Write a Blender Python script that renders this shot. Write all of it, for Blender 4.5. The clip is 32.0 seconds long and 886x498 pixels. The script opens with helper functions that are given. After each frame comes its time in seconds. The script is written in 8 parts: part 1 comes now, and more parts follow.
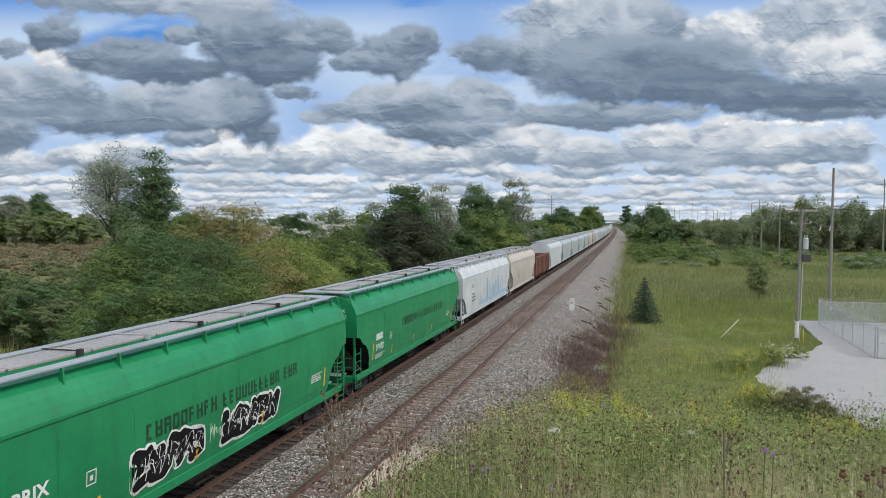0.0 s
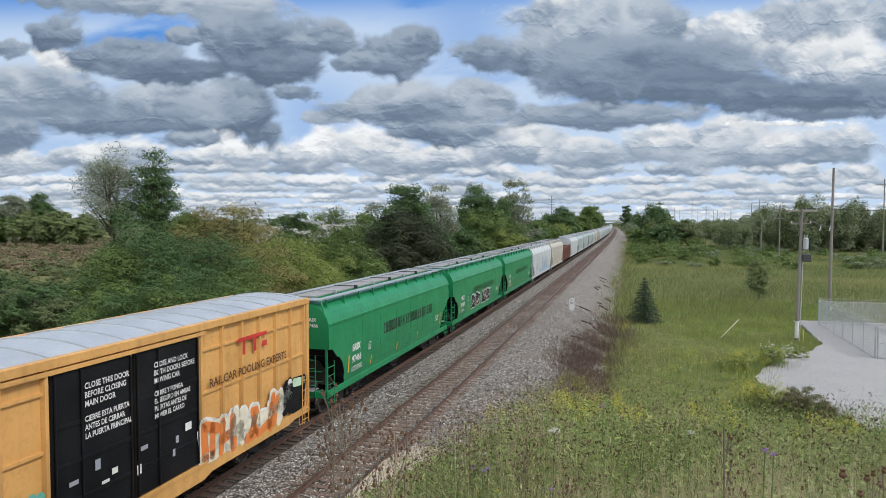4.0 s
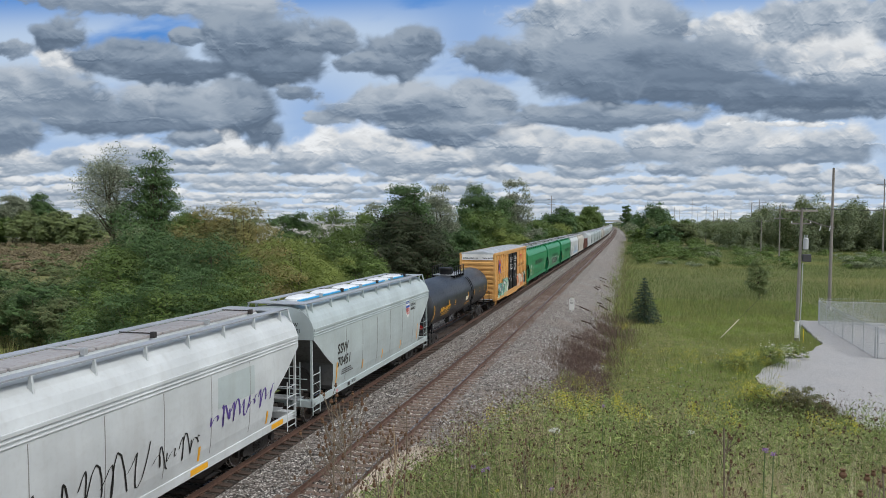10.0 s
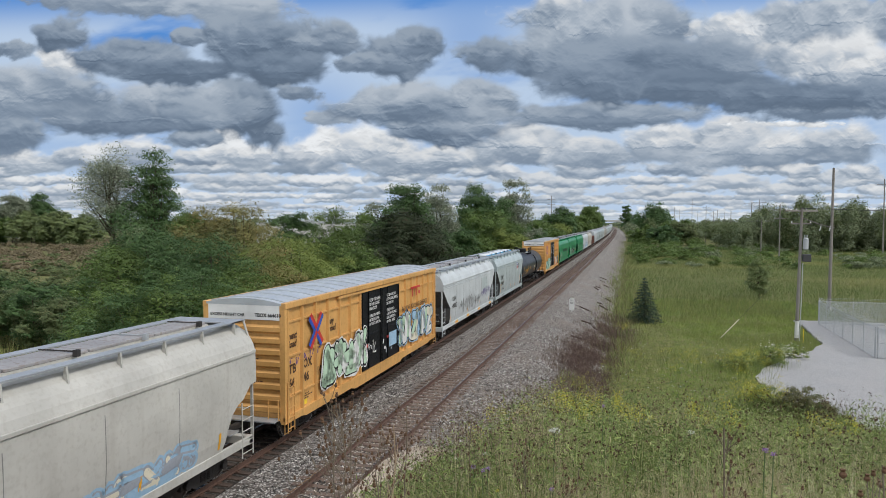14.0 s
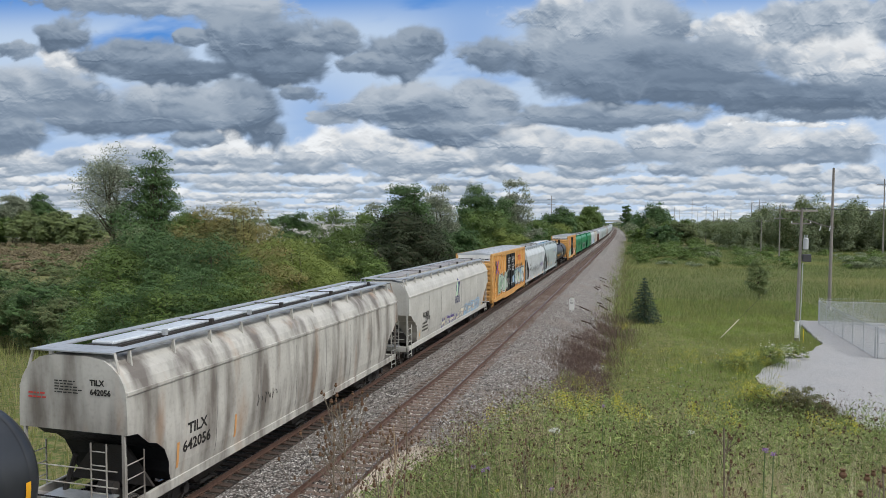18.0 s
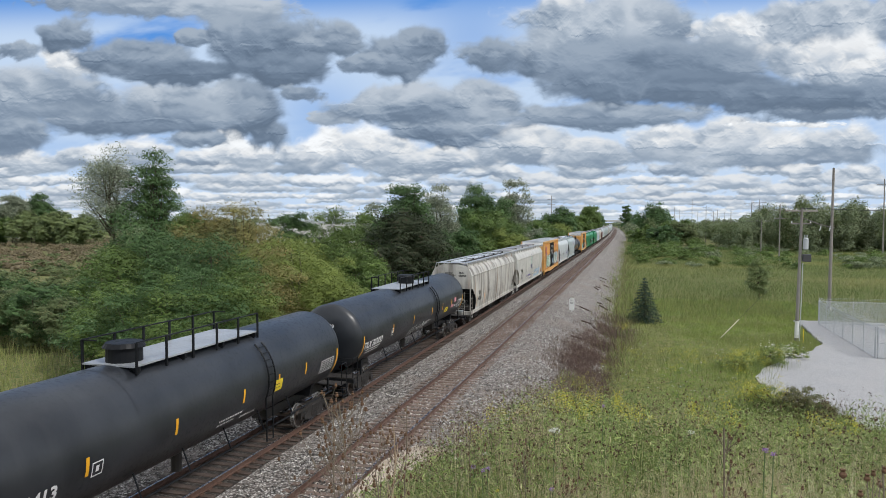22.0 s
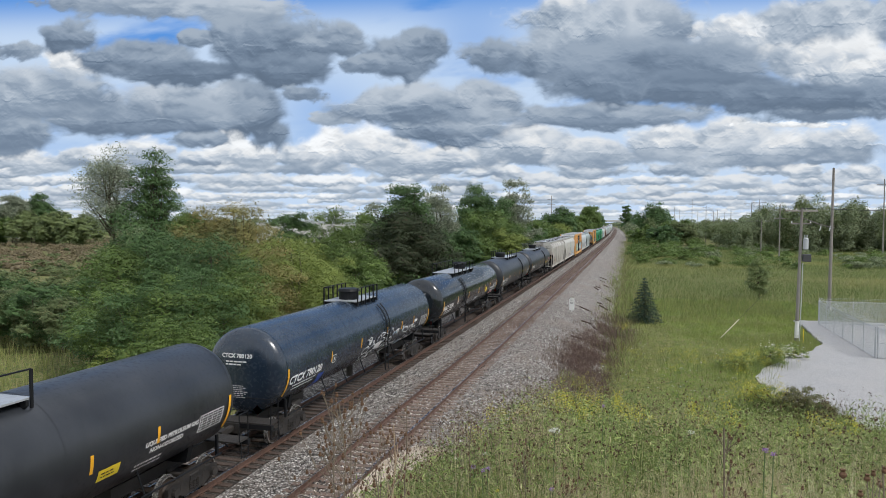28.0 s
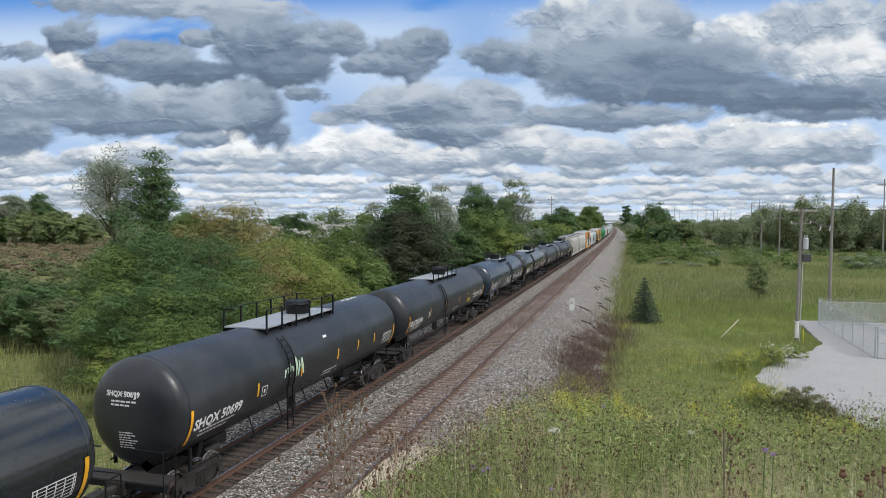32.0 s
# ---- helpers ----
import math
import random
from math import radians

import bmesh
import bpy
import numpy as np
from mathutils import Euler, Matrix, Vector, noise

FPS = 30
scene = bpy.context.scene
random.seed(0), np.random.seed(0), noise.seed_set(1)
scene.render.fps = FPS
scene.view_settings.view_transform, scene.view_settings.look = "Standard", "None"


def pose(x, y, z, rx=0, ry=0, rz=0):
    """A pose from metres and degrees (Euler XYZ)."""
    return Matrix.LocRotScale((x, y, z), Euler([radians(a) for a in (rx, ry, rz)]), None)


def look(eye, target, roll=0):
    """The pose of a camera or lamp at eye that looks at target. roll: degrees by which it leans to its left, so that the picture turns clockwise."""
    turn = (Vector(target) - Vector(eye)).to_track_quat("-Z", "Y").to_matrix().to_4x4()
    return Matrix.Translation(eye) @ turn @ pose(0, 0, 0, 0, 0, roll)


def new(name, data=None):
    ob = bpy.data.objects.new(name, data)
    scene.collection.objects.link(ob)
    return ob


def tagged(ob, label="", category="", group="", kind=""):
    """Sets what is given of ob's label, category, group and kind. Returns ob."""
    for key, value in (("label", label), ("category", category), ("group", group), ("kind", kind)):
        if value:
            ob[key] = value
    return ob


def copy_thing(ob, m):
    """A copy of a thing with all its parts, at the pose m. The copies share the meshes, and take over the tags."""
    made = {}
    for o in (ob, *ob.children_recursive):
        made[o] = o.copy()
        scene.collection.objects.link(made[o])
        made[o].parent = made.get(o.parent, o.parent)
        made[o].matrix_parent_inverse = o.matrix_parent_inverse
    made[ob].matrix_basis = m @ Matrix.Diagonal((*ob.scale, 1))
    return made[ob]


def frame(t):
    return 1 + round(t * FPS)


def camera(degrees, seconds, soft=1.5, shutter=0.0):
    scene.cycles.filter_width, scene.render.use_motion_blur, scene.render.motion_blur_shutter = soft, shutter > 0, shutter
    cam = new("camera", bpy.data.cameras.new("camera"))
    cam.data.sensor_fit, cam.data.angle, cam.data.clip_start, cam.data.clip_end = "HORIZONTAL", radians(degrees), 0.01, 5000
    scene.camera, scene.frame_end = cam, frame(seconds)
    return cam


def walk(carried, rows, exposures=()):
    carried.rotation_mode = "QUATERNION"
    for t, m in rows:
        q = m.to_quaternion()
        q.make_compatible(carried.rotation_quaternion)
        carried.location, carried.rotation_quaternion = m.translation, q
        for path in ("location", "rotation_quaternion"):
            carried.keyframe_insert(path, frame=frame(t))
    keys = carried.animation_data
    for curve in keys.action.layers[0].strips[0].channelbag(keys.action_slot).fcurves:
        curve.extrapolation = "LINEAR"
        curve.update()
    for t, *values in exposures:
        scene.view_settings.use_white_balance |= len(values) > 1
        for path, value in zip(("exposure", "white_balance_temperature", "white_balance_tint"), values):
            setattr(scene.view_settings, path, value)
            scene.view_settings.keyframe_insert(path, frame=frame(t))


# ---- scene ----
FOV = 65.86
EYE = (13.098, 0.0, 7.977)
SPEED = 9.161            # train, metres per second along +Y


def heading(yaw_deg, pitch_deg):
    y, p = radians(yaw_deg), radians(pitch_deg)
    return Vector((-math.sin(y) * math.cos(p), math.cos(y) * math.cos(p), -math.sin(p)))


cam = camera(FOV, 32.0, soft=0.7)
AIM = Vector(EYE) + heading(15.35, 2.338) * 50
walk(cam, [(0.0, look(EYE, AIM, 0.09)), (32.0, look(EYE, AIM, 0.09))], [(0.0, 0.05), (6.0, 0.08), (8.5, -0.03), (12.0, -0.1), (14.5, -0.1), (18.0, -0.02), (22.0, 0.1), (32.0, 0.1)])

# ---------------------------------------------------------------- light
SUN_EL, SUN_AZ = 50.0, 110.0
world = bpy.data.worlds.new("world")
scene.world = world
world.use_nodes = True
wn, wl = world.node_tree.nodes, world.node_tree.links
wn.clear()
w_out = wn.new("ShaderNodeOutputWorld")
w_bg = wn.new("ShaderNodeBackground")
w_bg.inputs["Strength"].default_value = 0.138
w_sky = wn.new("ShaderNodeTexSky")
w_sky.sky_type, w_sky.sun_disc = "NISHITA", False
w_sky.sun_elevation, w_sky.sun_rotation = radians(SUN_EL), radians(SUN_AZ)
w_co = wn.new("ShaderNodeTexCoord")
w_map = wn.new("ShaderNodeMapping")
w_map.inputs["Scale"].default_value = (2.2, 2.2, 5.0)
w_noise = wn.new("ShaderNodeTexNoise")
w_noise.inputs["Scale"].default_value, w_noise.inputs["Detail"].default_value = 1.6, 7.0
w_ramp = wn.new("ShaderNodeValToRGB")
w_ramp.color_ramp.elements[0].position, w_ramp.color_ramp.elements[1].position = 0.36, 0.50
w_tone = wn.new("ShaderNodeValToRGB")
w_tone.color_ramp.elements[0].position, w_tone.color_ramp.elements[1].position = 0.42, 0.72
w_tone.color_ramp.elements[0].color = (8.2, 8.4, 8.8, 1)
w_tone.color_ramp.elements[1].color = (3.4, 3.7, 4.2, 1)
w_mix = wn.new("ShaderNodeMix")
w_mix.data_type = "RGBA"
wl.new(w_co.outputs["Generated"], w_map.inputs["Vector"])
wl.new(w_map.outputs["Vector"], w_noise.inputs["Vector"])
wl.new(w_noise.outputs["Fac"], w_ramp.inputs["Fac"])
wl.new(w_noise.outputs["Fac"], w_tone.inputs["Fac"])
wl.new(w_ramp.outputs["Color"], w_mix.inputs[0])
wl.new(w_sky.outputs["Color"], w_mix.inputs[6])
wl.new(w_tone.outputs["Color"], w_mix.inputs[7])
wl.new(w_mix.outputs[2], w_bg.inputs["Color"])
wl.new(w_bg.outputs["Background"], w_out.inputs["Surface"])

sun_data = bpy.data.lights.new("sun", "SUN")
sun_data.energy, sun_data.angle, sun_data.color = 2.1, radians(9), (1.0, 0.97, 0.92)
sun = new("sun", sun_data)
_e, _a = radians(SUN_EL), radians(SUN_AZ)
SUN_DIR = Vector((math.sin(_a) * math.cos(_e), math.cos(_a) * math.cos(_e), math.sin(_e)))
sun.matrix_world = look(SUN_DIR * 100, (0, 0, 0))
scene.view_settings.exposure = 0.0

# ---------------------------------------------------------------- tools
def part(name, bm, material, parent=None, label="", smooth=False):
    """Links a bmesh as one mesh object under a thing or part."""
    me = bpy.data.meshes.new(name)
    bm.to_mesh(me)
    bm.free()
    if smooth:
        me.polygons.foreach_set("use_smooth", [True] * len(me.polygons))
    me.materials.append(material)
    ob = new(name, me)
    ob.parent = parent
    if label:
        ob["label"] = label
    return ob


def piece(name, me, parent, m=None, label=""):
    """Another object on a shared mesh."""
    ob = new(name, me)
    ob.parent = parent
    if m is not None:
        ob.matrix_basis = m
    if label:
        ob["label"] = label
    return ob


def raw(name, verts, faces, material, parent=None, smooth=False):
    me = bpy.data.meshes.new(name)
    me.from_pydata([tuple(v) for v in verts], [], [tuple(f) for f in faces])
    me.materials.append(material)
    if smooth:
        me.polygons.foreach_set("use_smooth", [True] * len(me.polygons))
    ob = new(name, me)
    ob.parent = parent
    return ob


def fast_mesh(name, verts, nside, material, parent=None):
    """Separate polygons of nside corners each, from an array of corners."""
    verts = np.asarray(verts, dtype=np.float32).reshape(-1, 3)
    n = len(verts) // nside
    me = bpy.data.meshes.new(name)
    me.vertices.add(len(verts))
    me.vertices.foreach_set("co", verts.ravel())
    me.loops.add(len(verts))
    me.loops.foreach_set("vertex_index", np.arange(len(verts), dtype=np.int32))
    me.polygons.add(n)
    me.polygons.foreach_set("loop_start", np.arange(0, len(verts), nside, dtype=np.int32))
    me.update(calc_edges=True)
    me.materials.append(material)
    ob = new(name, me)
    ob.parent = parent
    return ob


def box(bm, x0, x1, y0, y1, z0, z1, bev=0.0):
    c = [bm.verts.new(p) for p in ((x0, y0, z0), (x1, y0, z0), (x1, y1, z0), (x0, y1, z0),
                                   (x0, y0, z1), (x1, y0, z1), (x1, y1, z1), (x0, y1, z1))]
    fs = [bm.faces.new([c[i] for i in f]) for f in
          ((3, 2, 1, 0), (4, 5, 6, 7), (0, 1, 5, 4), (1, 2, 6, 5), (2, 3, 7, 6), (3, 0, 4, 7))]
    if bev:
        es = list({e for f in fs for e in f.edges})
        bmesh.ops.bevel(bm, geom=es, offset=bev, segments=1, affect="EDGES")
    return bm


def tube(bm, p0, p1, r, seg=6, r1=None, caps=True):
    p0, p1 = Vector(p0), Vector(p1)
    d = (p1 - p0).normalized()
    a = d.orthogonal().normalized()
    b = d.cross(a)
    r1 = r if r1 is None else r1
    A, B = [], []
    for i in range(seg):
        t = 2 * math.pi * i / seg
        o = a * math.cos(t) + b * math.sin(t)
        A.append(bm.verts.new(p0 + o * r))
        B.append(bm.verts.new(p1 + o * r1))
    for i in range(seg):
        j = (i + 1) % seg
        bm.faces.new((A[i], A[j], B[j], B[i]))
    if caps:
        bm.faces.new(A[::-1])
        bm.faces.new(B)
    return bm


def path_tube(bm, pts, r, seg=6):
    """One bent tube through the points."""
    pts = [Vector(p) for p in pts]
    n = len(pts)
    rings, side = [], None
    for k, p in enumerate(pts):
        d = (pts[min(k + 1, n - 1)] - pts[max(k - 1, 0)]).normalized()
        side = d.orthogonal().normalized() if side is None else (side - d * side.dot(d)).normalized()
        up = d.cross(side)
        rings.append([bm.verts.new(p + (side * math.cos(2 * math.pi * i / seg) + up * math.sin(2 * math.pi * i / seg)) * r) for i in range(seg)])
    for A, C in zip(rings[:-1], rings[1:]):
        for i in range(seg):
            j = (i + 1) % seg
            bm.faces.new((A[i], A[j], C[j], C[i]))
    bm.faces.new(rings[0][::-1])
    bm.faces.new(rings[-1])
    return bm


def prism(bm, poly, axis, a, b):
    """Extrudes a polygon along an axis from a to b. The polygon's pairs are the two other axes in xyz order."""
    def at(p, h):
        return {"x": (h, p[0], p[1]), "y": (p[0], h, p[1]), "z": (p[0], p[1], h)}[axis]
    A = [bm.verts.new(at(p, a)) for p in poly]
    B = [bm.verts.new(at(p, b)) for p in poly]
    n = len(poly)
    for i in range(n):
        bm.faces.new((A[i], A[(i + 1) % n], B[(i + 1) % n], B[i]))
    bm.faces.new(A[::-1])
    bm.faces.new(B)
    bmesh.ops.recalc_face_normals(bm, faces=bm.faces)
    return bm


def loft(bm, rings, closed=True, caps=True):
    """Skins rings of equal length."""
    R = [[bm.verts.new(p) for p in ring] for ring in rings]
    n = len(rings[0])
    for A, B in zip(R[:-1], R[1:]):
        for i in range(n if closed else n - 1):
            j = (i + 1) % n
            bm.faces.new((A[i], A[j], B[j], B[i]))
    if caps:
        bm.faces.new(R[0][::-1])
        bm.faces.new(R[-1])
    bmesh.ops.recalc_face_normals(bm, faces=bm.faces)
    return bm


def B():
    return bmesh.new()


# ---------------------------------------------------------------- materials
def _nodes(name):
    m = bpy.data.materials.new(name)
    m.use_nodes = True
    return m, m.node_tree.nodes, m.node_tree.links, m.node_tree.nodes["Principled BSDF"]


def mix_rgb(n, l, fac, a, b, mode="MIX"):
    x = n.new("ShaderNodeMix")
    x.data_type, x.blend_type = "RGBA", mode
    for sock, val in ((x.inputs[0], fac), (x.inputs[6], a), (x.inputs[7], b)):
        if isinstance(val, bpy.types.NodeSocket):
            l.new(val, sock)
        else:
            sock.default_value = val if not isinstance(val, tuple) else (*val, 1)[:4]
    return x.outputs[2]


def noise_fac(n, l, co, scale, lo, hi, detail=4.0, stretch=None, dim=None):
    if stretch:
        mp = n.new("ShaderNodeMapping")
        mp.inputs["Scale"].default_value = stretch
        l.new(co, mp.inputs["Vector"])
        co = mp.outputs["Vector"]
    t = n.new("ShaderNodeTexNoise")
    t.inputs["Scale"].default_value, t.inputs["Detail"].default_value = scale, detail
    l.new(co, t.inputs["Vector"])
    r = n.new("ShaderNodeMapRange")
    r.inputs["From Min"].default_value, r.inputs["From Max"].default_value = lo, hi
    l.new(t.outputs["Fac"], r.inputs["Value"])
    return r.outputs["Result"]


def paint(name, col, rough=0.5, metal=0.0, dirt=(0.12, 0.1, 0.08), dirt_amount=0.12, streak=0.3, fade=0.12,
          bump=0.0, spec=0.5, band=(0.5, 0.78), rust=0.0, grain=(2.0, 3.2, 0.22)):
    """Weathered painted steel: broad fading, vertical streaks and fine speckle."""
    m, n, l, b = _nodes(name)
    co = n.new("ShaderNodeTexCoord").outputs["Object"]
    hi = tuple(min(1, c * (1 + fade) + fade * 0.06) for c in col)
    lo = tuple(c * (1 - fade) for c in col)
    c = mix_rgb(n, l, noise_fac(n, l, co, 0.7, 0.3, 0.7), lo, hi)
    if streak:
        s = noise_fac(n, l, co, 1.0, band[0], band[1], 5.0, grain)
        k = n.new("ShaderNodeMath")
        k.operation = "MULTIPLY"
        k.inputs[1].default_value = streak
        l.new(s, k.inputs[0])
        c = mix_rgb(n, l, k.outputs[0], c, dirt)
    if rust:
        s = noise_fac(n, l, co, 1.0, 0.58, 0.75, 4.0, (1.3, 1.1, 0.3))
        k = n.new("ShaderNodeMath")
        k.operation = "MULTIPLY"
        k.inputs[1].default_value = rust
        l.new(s, k.inputs[0])
        c = mix_rgb(n, l, k.outputs[0], c, (0.36, 0.2, 0.1))
    f = noise_fac(n, l, co, 9.0, 0.5, 0.8, 6.0)
    k2 = n.new("ShaderNodeMath")
    k2.operation = "MULTIPLY"
    k2.inputs[1].default_value = dirt_amount
    l.new(f, k2.inputs[0])
    c = mix_rgb(n, l, k2.outputs[0], c, dirt)
    l.new(c, b.inputs["Base Color"])
    rr = n.new("ShaderNodeMapRange")
    rr.inputs["To Min"].default_value, rr.inputs["To Max"].default_value = max(0.05, rough - 0.1), min(1, rough + 0.15)
    l.new(f, rr.inputs["Value"])
    l.new(rr.outputs["Result"], b.inputs["Roughness"])
    b.inputs["Metallic"].default_value = metal
    b.inputs["Specular IOR Level"].default_value = spec
    if bump:
        bp = n.new("ShaderNodeBump")
        bp.inputs["Strength"].default_value, bp.inputs["Distance"].default_value = bump, 0.02
        l.new(noise_fac(n, l, co, 25.0, 0.3, 0.7), bp.inputs["Height"])
        l.new(bp.outputs["Normal"], b.inputs["Normal"])
    return m


def ground_mat(name, cols, scales, rough=0.95, bump=0.5, bump_scale=12.0, bump_dist=0.05):
    """Soil and grass: several colours mixed by noise from broad to fine."""
    m, n, l, b = _nodes(name)
    co = n.new("ShaderNodeTexCoord").outputs["Object"]
    rgb = n.new("ShaderNodeRGB")
    rgb.outputs[0].default_value = (*cols[0], 1)
    c = rgb.outputs[0]
    for col, sc in zip(cols[1:], scales):
        c = mix_rgb(n, l, noise_fac(n, l, co, sc, 0.42, 0.62, 6.0), c, col)
    l.new(c, b.inputs["Base Color"])
    b.inputs["Roughness"].default_value = rough
    b.inputs["Specular IOR Level"].default_value = 0.15
    bp = n.new("ShaderNodeBump")
    bp.inputs["Strength"].default_value, bp.inputs["Distance"].default_value = bump, bump_dist
    l.new(noise_fac(n, l, co, bump_scale, 0.2, 0.8, 8.0), bp.inputs["Height"])
    l.new(bp.outputs["Normal"], b.inputs["Normal"])
    return m


def stones_mat(name, cols, scale, broad=None, crack=0.9):
    """Crushed stone: cells of several greys with dark gaps."""
    m, n, l, b = _nodes(name)
    co = n.new("ShaderNodeTexCoord").outputs["Object"]
    v = n.new("ShaderNodeTexVoronoi")
    v.inputs["Scale"].default_value = scale
    l.new(co, v.inputs["Vector"])
    sep = n.new("ShaderNodeSeparateColor")
    l.new(v.outputs["Color"], sep.inputs["Color"])
    ramp = n.new("ShaderNodeValToRGB")
    ramp.color_ramp.elements.new(0.5)
    for e, c, ps in zip(ramp.color_ramp.elements, cols, (0.0, 0.5, 1.0)):
        e.color, e.position = (*c, 1), ps
    l.new(sep.outputs["Red"], ramp.inputs["Fac"])
    c = ramp.outputs["Color"]
    gap = n.new("ShaderNodeMapRange")
    gap.inputs["From Min"].default_value, gap.inputs["From Max"].default_value = 0.35, 0.7
    gap.inputs["To Min"].default_value, gap.inputs["To Max"].default_value = 0.0, crack
    l.new(v.outputs["Distance"], gap.inputs["Value"])
    c = mix_rgb(n, l, gap.outputs["Result"], c, (0.03, 0.027, 0.025))
    if broad:
        c = mix_rgb(n, l, noise_fac(n, l, co, 0.35, 0.4, 0.75, 5.0), c, broad)
    l.new(c, b.inputs["Base Color"])
    b.inputs["Roughness"].default_value = 0.9
    b.inputs["Specular IOR Level"].default_value = 0.25
    bp = n.new("ShaderNodeBump")
    bp.invert = True
    bp.inputs["Strength"].default_value, bp.inputs["Distance"].default_value = 1.0, 0.06
    l.new(v.outputs["Distance"], bp.inputs["Height"])
    l.new(bp.outputs["Normal"], b.inputs["Normal"])
    return m


def leaf_mat(name, dark, light, accent=None, trans=0.3, rough=0.6, patch=0.25, spread=(0.34, 0.72)):
    """Leaves and blades: each one its own tint, with light passing through."""
    m, n, l, b = _nodes(name)
    geo = n.new("ShaderNodeNewGeometry")
    ramp = n.new("ShaderNodeValToRGB")
    lo, light = (tuple(a + (b - a) * q for a, b in zip(dark, light)) for q in spread)
    ramp.color_ramp.elements[0].color = (*lo, 1)
    ramp.color_ramp.elements[1].color = (*light, 1)
    if accent:
        e = ramp.color_ramp.elements.new(0.9)
        e.color = (*light, 1)
        ramp.color_ramp.elements[-1].color = (*accent, 1)
    l.new(geo.outputs["Random Per Island"], ramp.inputs["Fac"])
    co = n.new("ShaderNodeTexCoord").outputs["Object"]
    f = noise_fac(n, l, co, patch, 0.35, 0.65, 4.0)
    k = n.new("ShaderNodeMath")
    k.operation, k.inputs[1].default_value = "MULTIPLY", 0.42
    l.new(f, k.inputs[0])
    c = mix_rgb(n, l, k.outputs[0], ramp.outputs["Color"], tuple(x * 0.6 for x in dark))
    f2 = noise_fac(n, l, co, patch * 2.3, 0.55, 0.75, 3.0)
    k2 = n.new("ShaderNodeMath")
    k2.operation, k2.inputs[1].default_value = "MULTIPLY", 0.5
    l.new(f2, k2.inputs[0])
    c = mix_rgb(n, l, k2.outputs[0], c, tuple(min(1, x * 1.45) for x in light))
    f3 = noise_fac(n, l, co, patch * 5.0, 0.42, 0.64, 2.0)
    k3 = n.new("ShaderNodeMath")
    k3.operation, k3.inputs[1].default_value = "MULTIPLY", 0.25
    l.new(f3, k3.inputs[0])
    c = mix_rgb(n, l, k3.outputs[0], c, dark)
    l.new(c, b.inputs["Base Color"])
    b.inputs["Roughness"].default_value = rough
    b.inputs["Specular IOR Level"].default_value = 0.25
    tr = n.new("ShaderNodeBsdfTranslucent")
    l.new(c, tr.inputs["Color"])
    mx = n.new("ShaderNodeMixShader")
    mx.inputs[0].default_value = trans
    l.new(b.outputs["BSDF"], mx.inputs[1])
    l.new(tr.outputs["BSDF"], mx.inputs[2])
    l.new(mx.outputs["Shader"], n["Material Output"].inputs["Surface"])
    return m


M = {}
M["green"] = paint("green_paint", (0.010, 0.23, 0.085), 0.42, dirt=(0.02, 0.09, 0.045), streak=0.35, dirt_amount=0.2)
M["hop_white"] = paint("white_hopper_paint", (0.54, 0.575, 0.585), 0.5, dirt=(0.3, 0.28, 0.25), streak=0.2)
M["hop_grey"] = paint("pale_grey_paint", (0.42, 0.485, 0.49), 0.42, dirt=(0.3, 0.3, 0.28), streak=0.25)
M["hop_dirty"] = paint("dirty_white_paint", (0.50, 0.485, 0.44), 0.6, dirt=(0.11, 0.09, 0.075), streak=0.85, dirt_amount=0.2, band=(0.44, 0.66), rust=0.55, grain=(1.2, 1.5, 0.26))
M["hop_beige"] = paint("beige_paint", (0.5, 0.47, 0.41), 0.55, dirt=(0.25, 0.2, 0.15), streak=0.4)
M["rust_paint"] = paint("rust_red_paint", (0.16, 0.06, 0.04), 0.7, dirt=(0.06, 0.03, 0.02), streak=0.5)
M["box_yellow"] = paint("orange_yellow_paint", (0.66, 0.36, 0.115), 0.5, dirt=(0.22, 0.12, 0.05), streak=0.3, dirt_amount=0.25)
M["white"] = paint("white_paint", (0.78, 0.78, 0.76), 0.5, dirt=(0.4, 0.38, 0.35), streak=0.15)
M["black"] = paint("black_paint", (0.007, 0.008, 0.010), 0.55, dirt=(0.025, 0.024, 0.022), streak=0.2, spec=0.14)
M["tank"] = paint("tank_matt_black", (0.015, 0.018, 0.023), 0.44, dirt=(0.05, 0.05, 0.053), streak=0.3, fade=0.25, dirt_amount=0.06, spec=0.5)
M["tank_gloss"] = paint("tank_gloss_black", (0.010, 0.014, 0.018), 0.24, dirt=(0.03, 0.03, 0.03), streak=0.12, fade=0.15, dirt_amount=0.04, spec=0.7)
M["tank_blue"] = paint("tank_blue_black", (0.012, 0.024, 0.042), 0.32, dirt=(0.03, 0.038, 0.05), streak=0.2, fade=0.2, dirt_amount=0.03, spec=0.7)
M["under"] = paint("underframe_grime", (0.022, 0.019, 0.017), 0.8, dirt=(0.06, 0.045, 0.035), streak=0.2, dirt_amount=0.6, bump=0.3)
M["wheel"] = paint("wheel_steel", (0.045, 0.032, 0.025), 0.6, dirt=(0.1, 0.06, 0.04), streak=0.0, dirt_amount=0.5)
M["wheel_rim"] = paint("wheel_tread_steel", (0.35, 0.34, 0.33), 0.35, 0.8, streak=0, dirt_amount=0.3)
M["galv"] = paint("galvanised_grating", (0.4, 0.42, 0.44), 0.5, 0.35, dirt=(0.25, 0.24, 0.23), streak=0.1, dirt_amount=0.35)
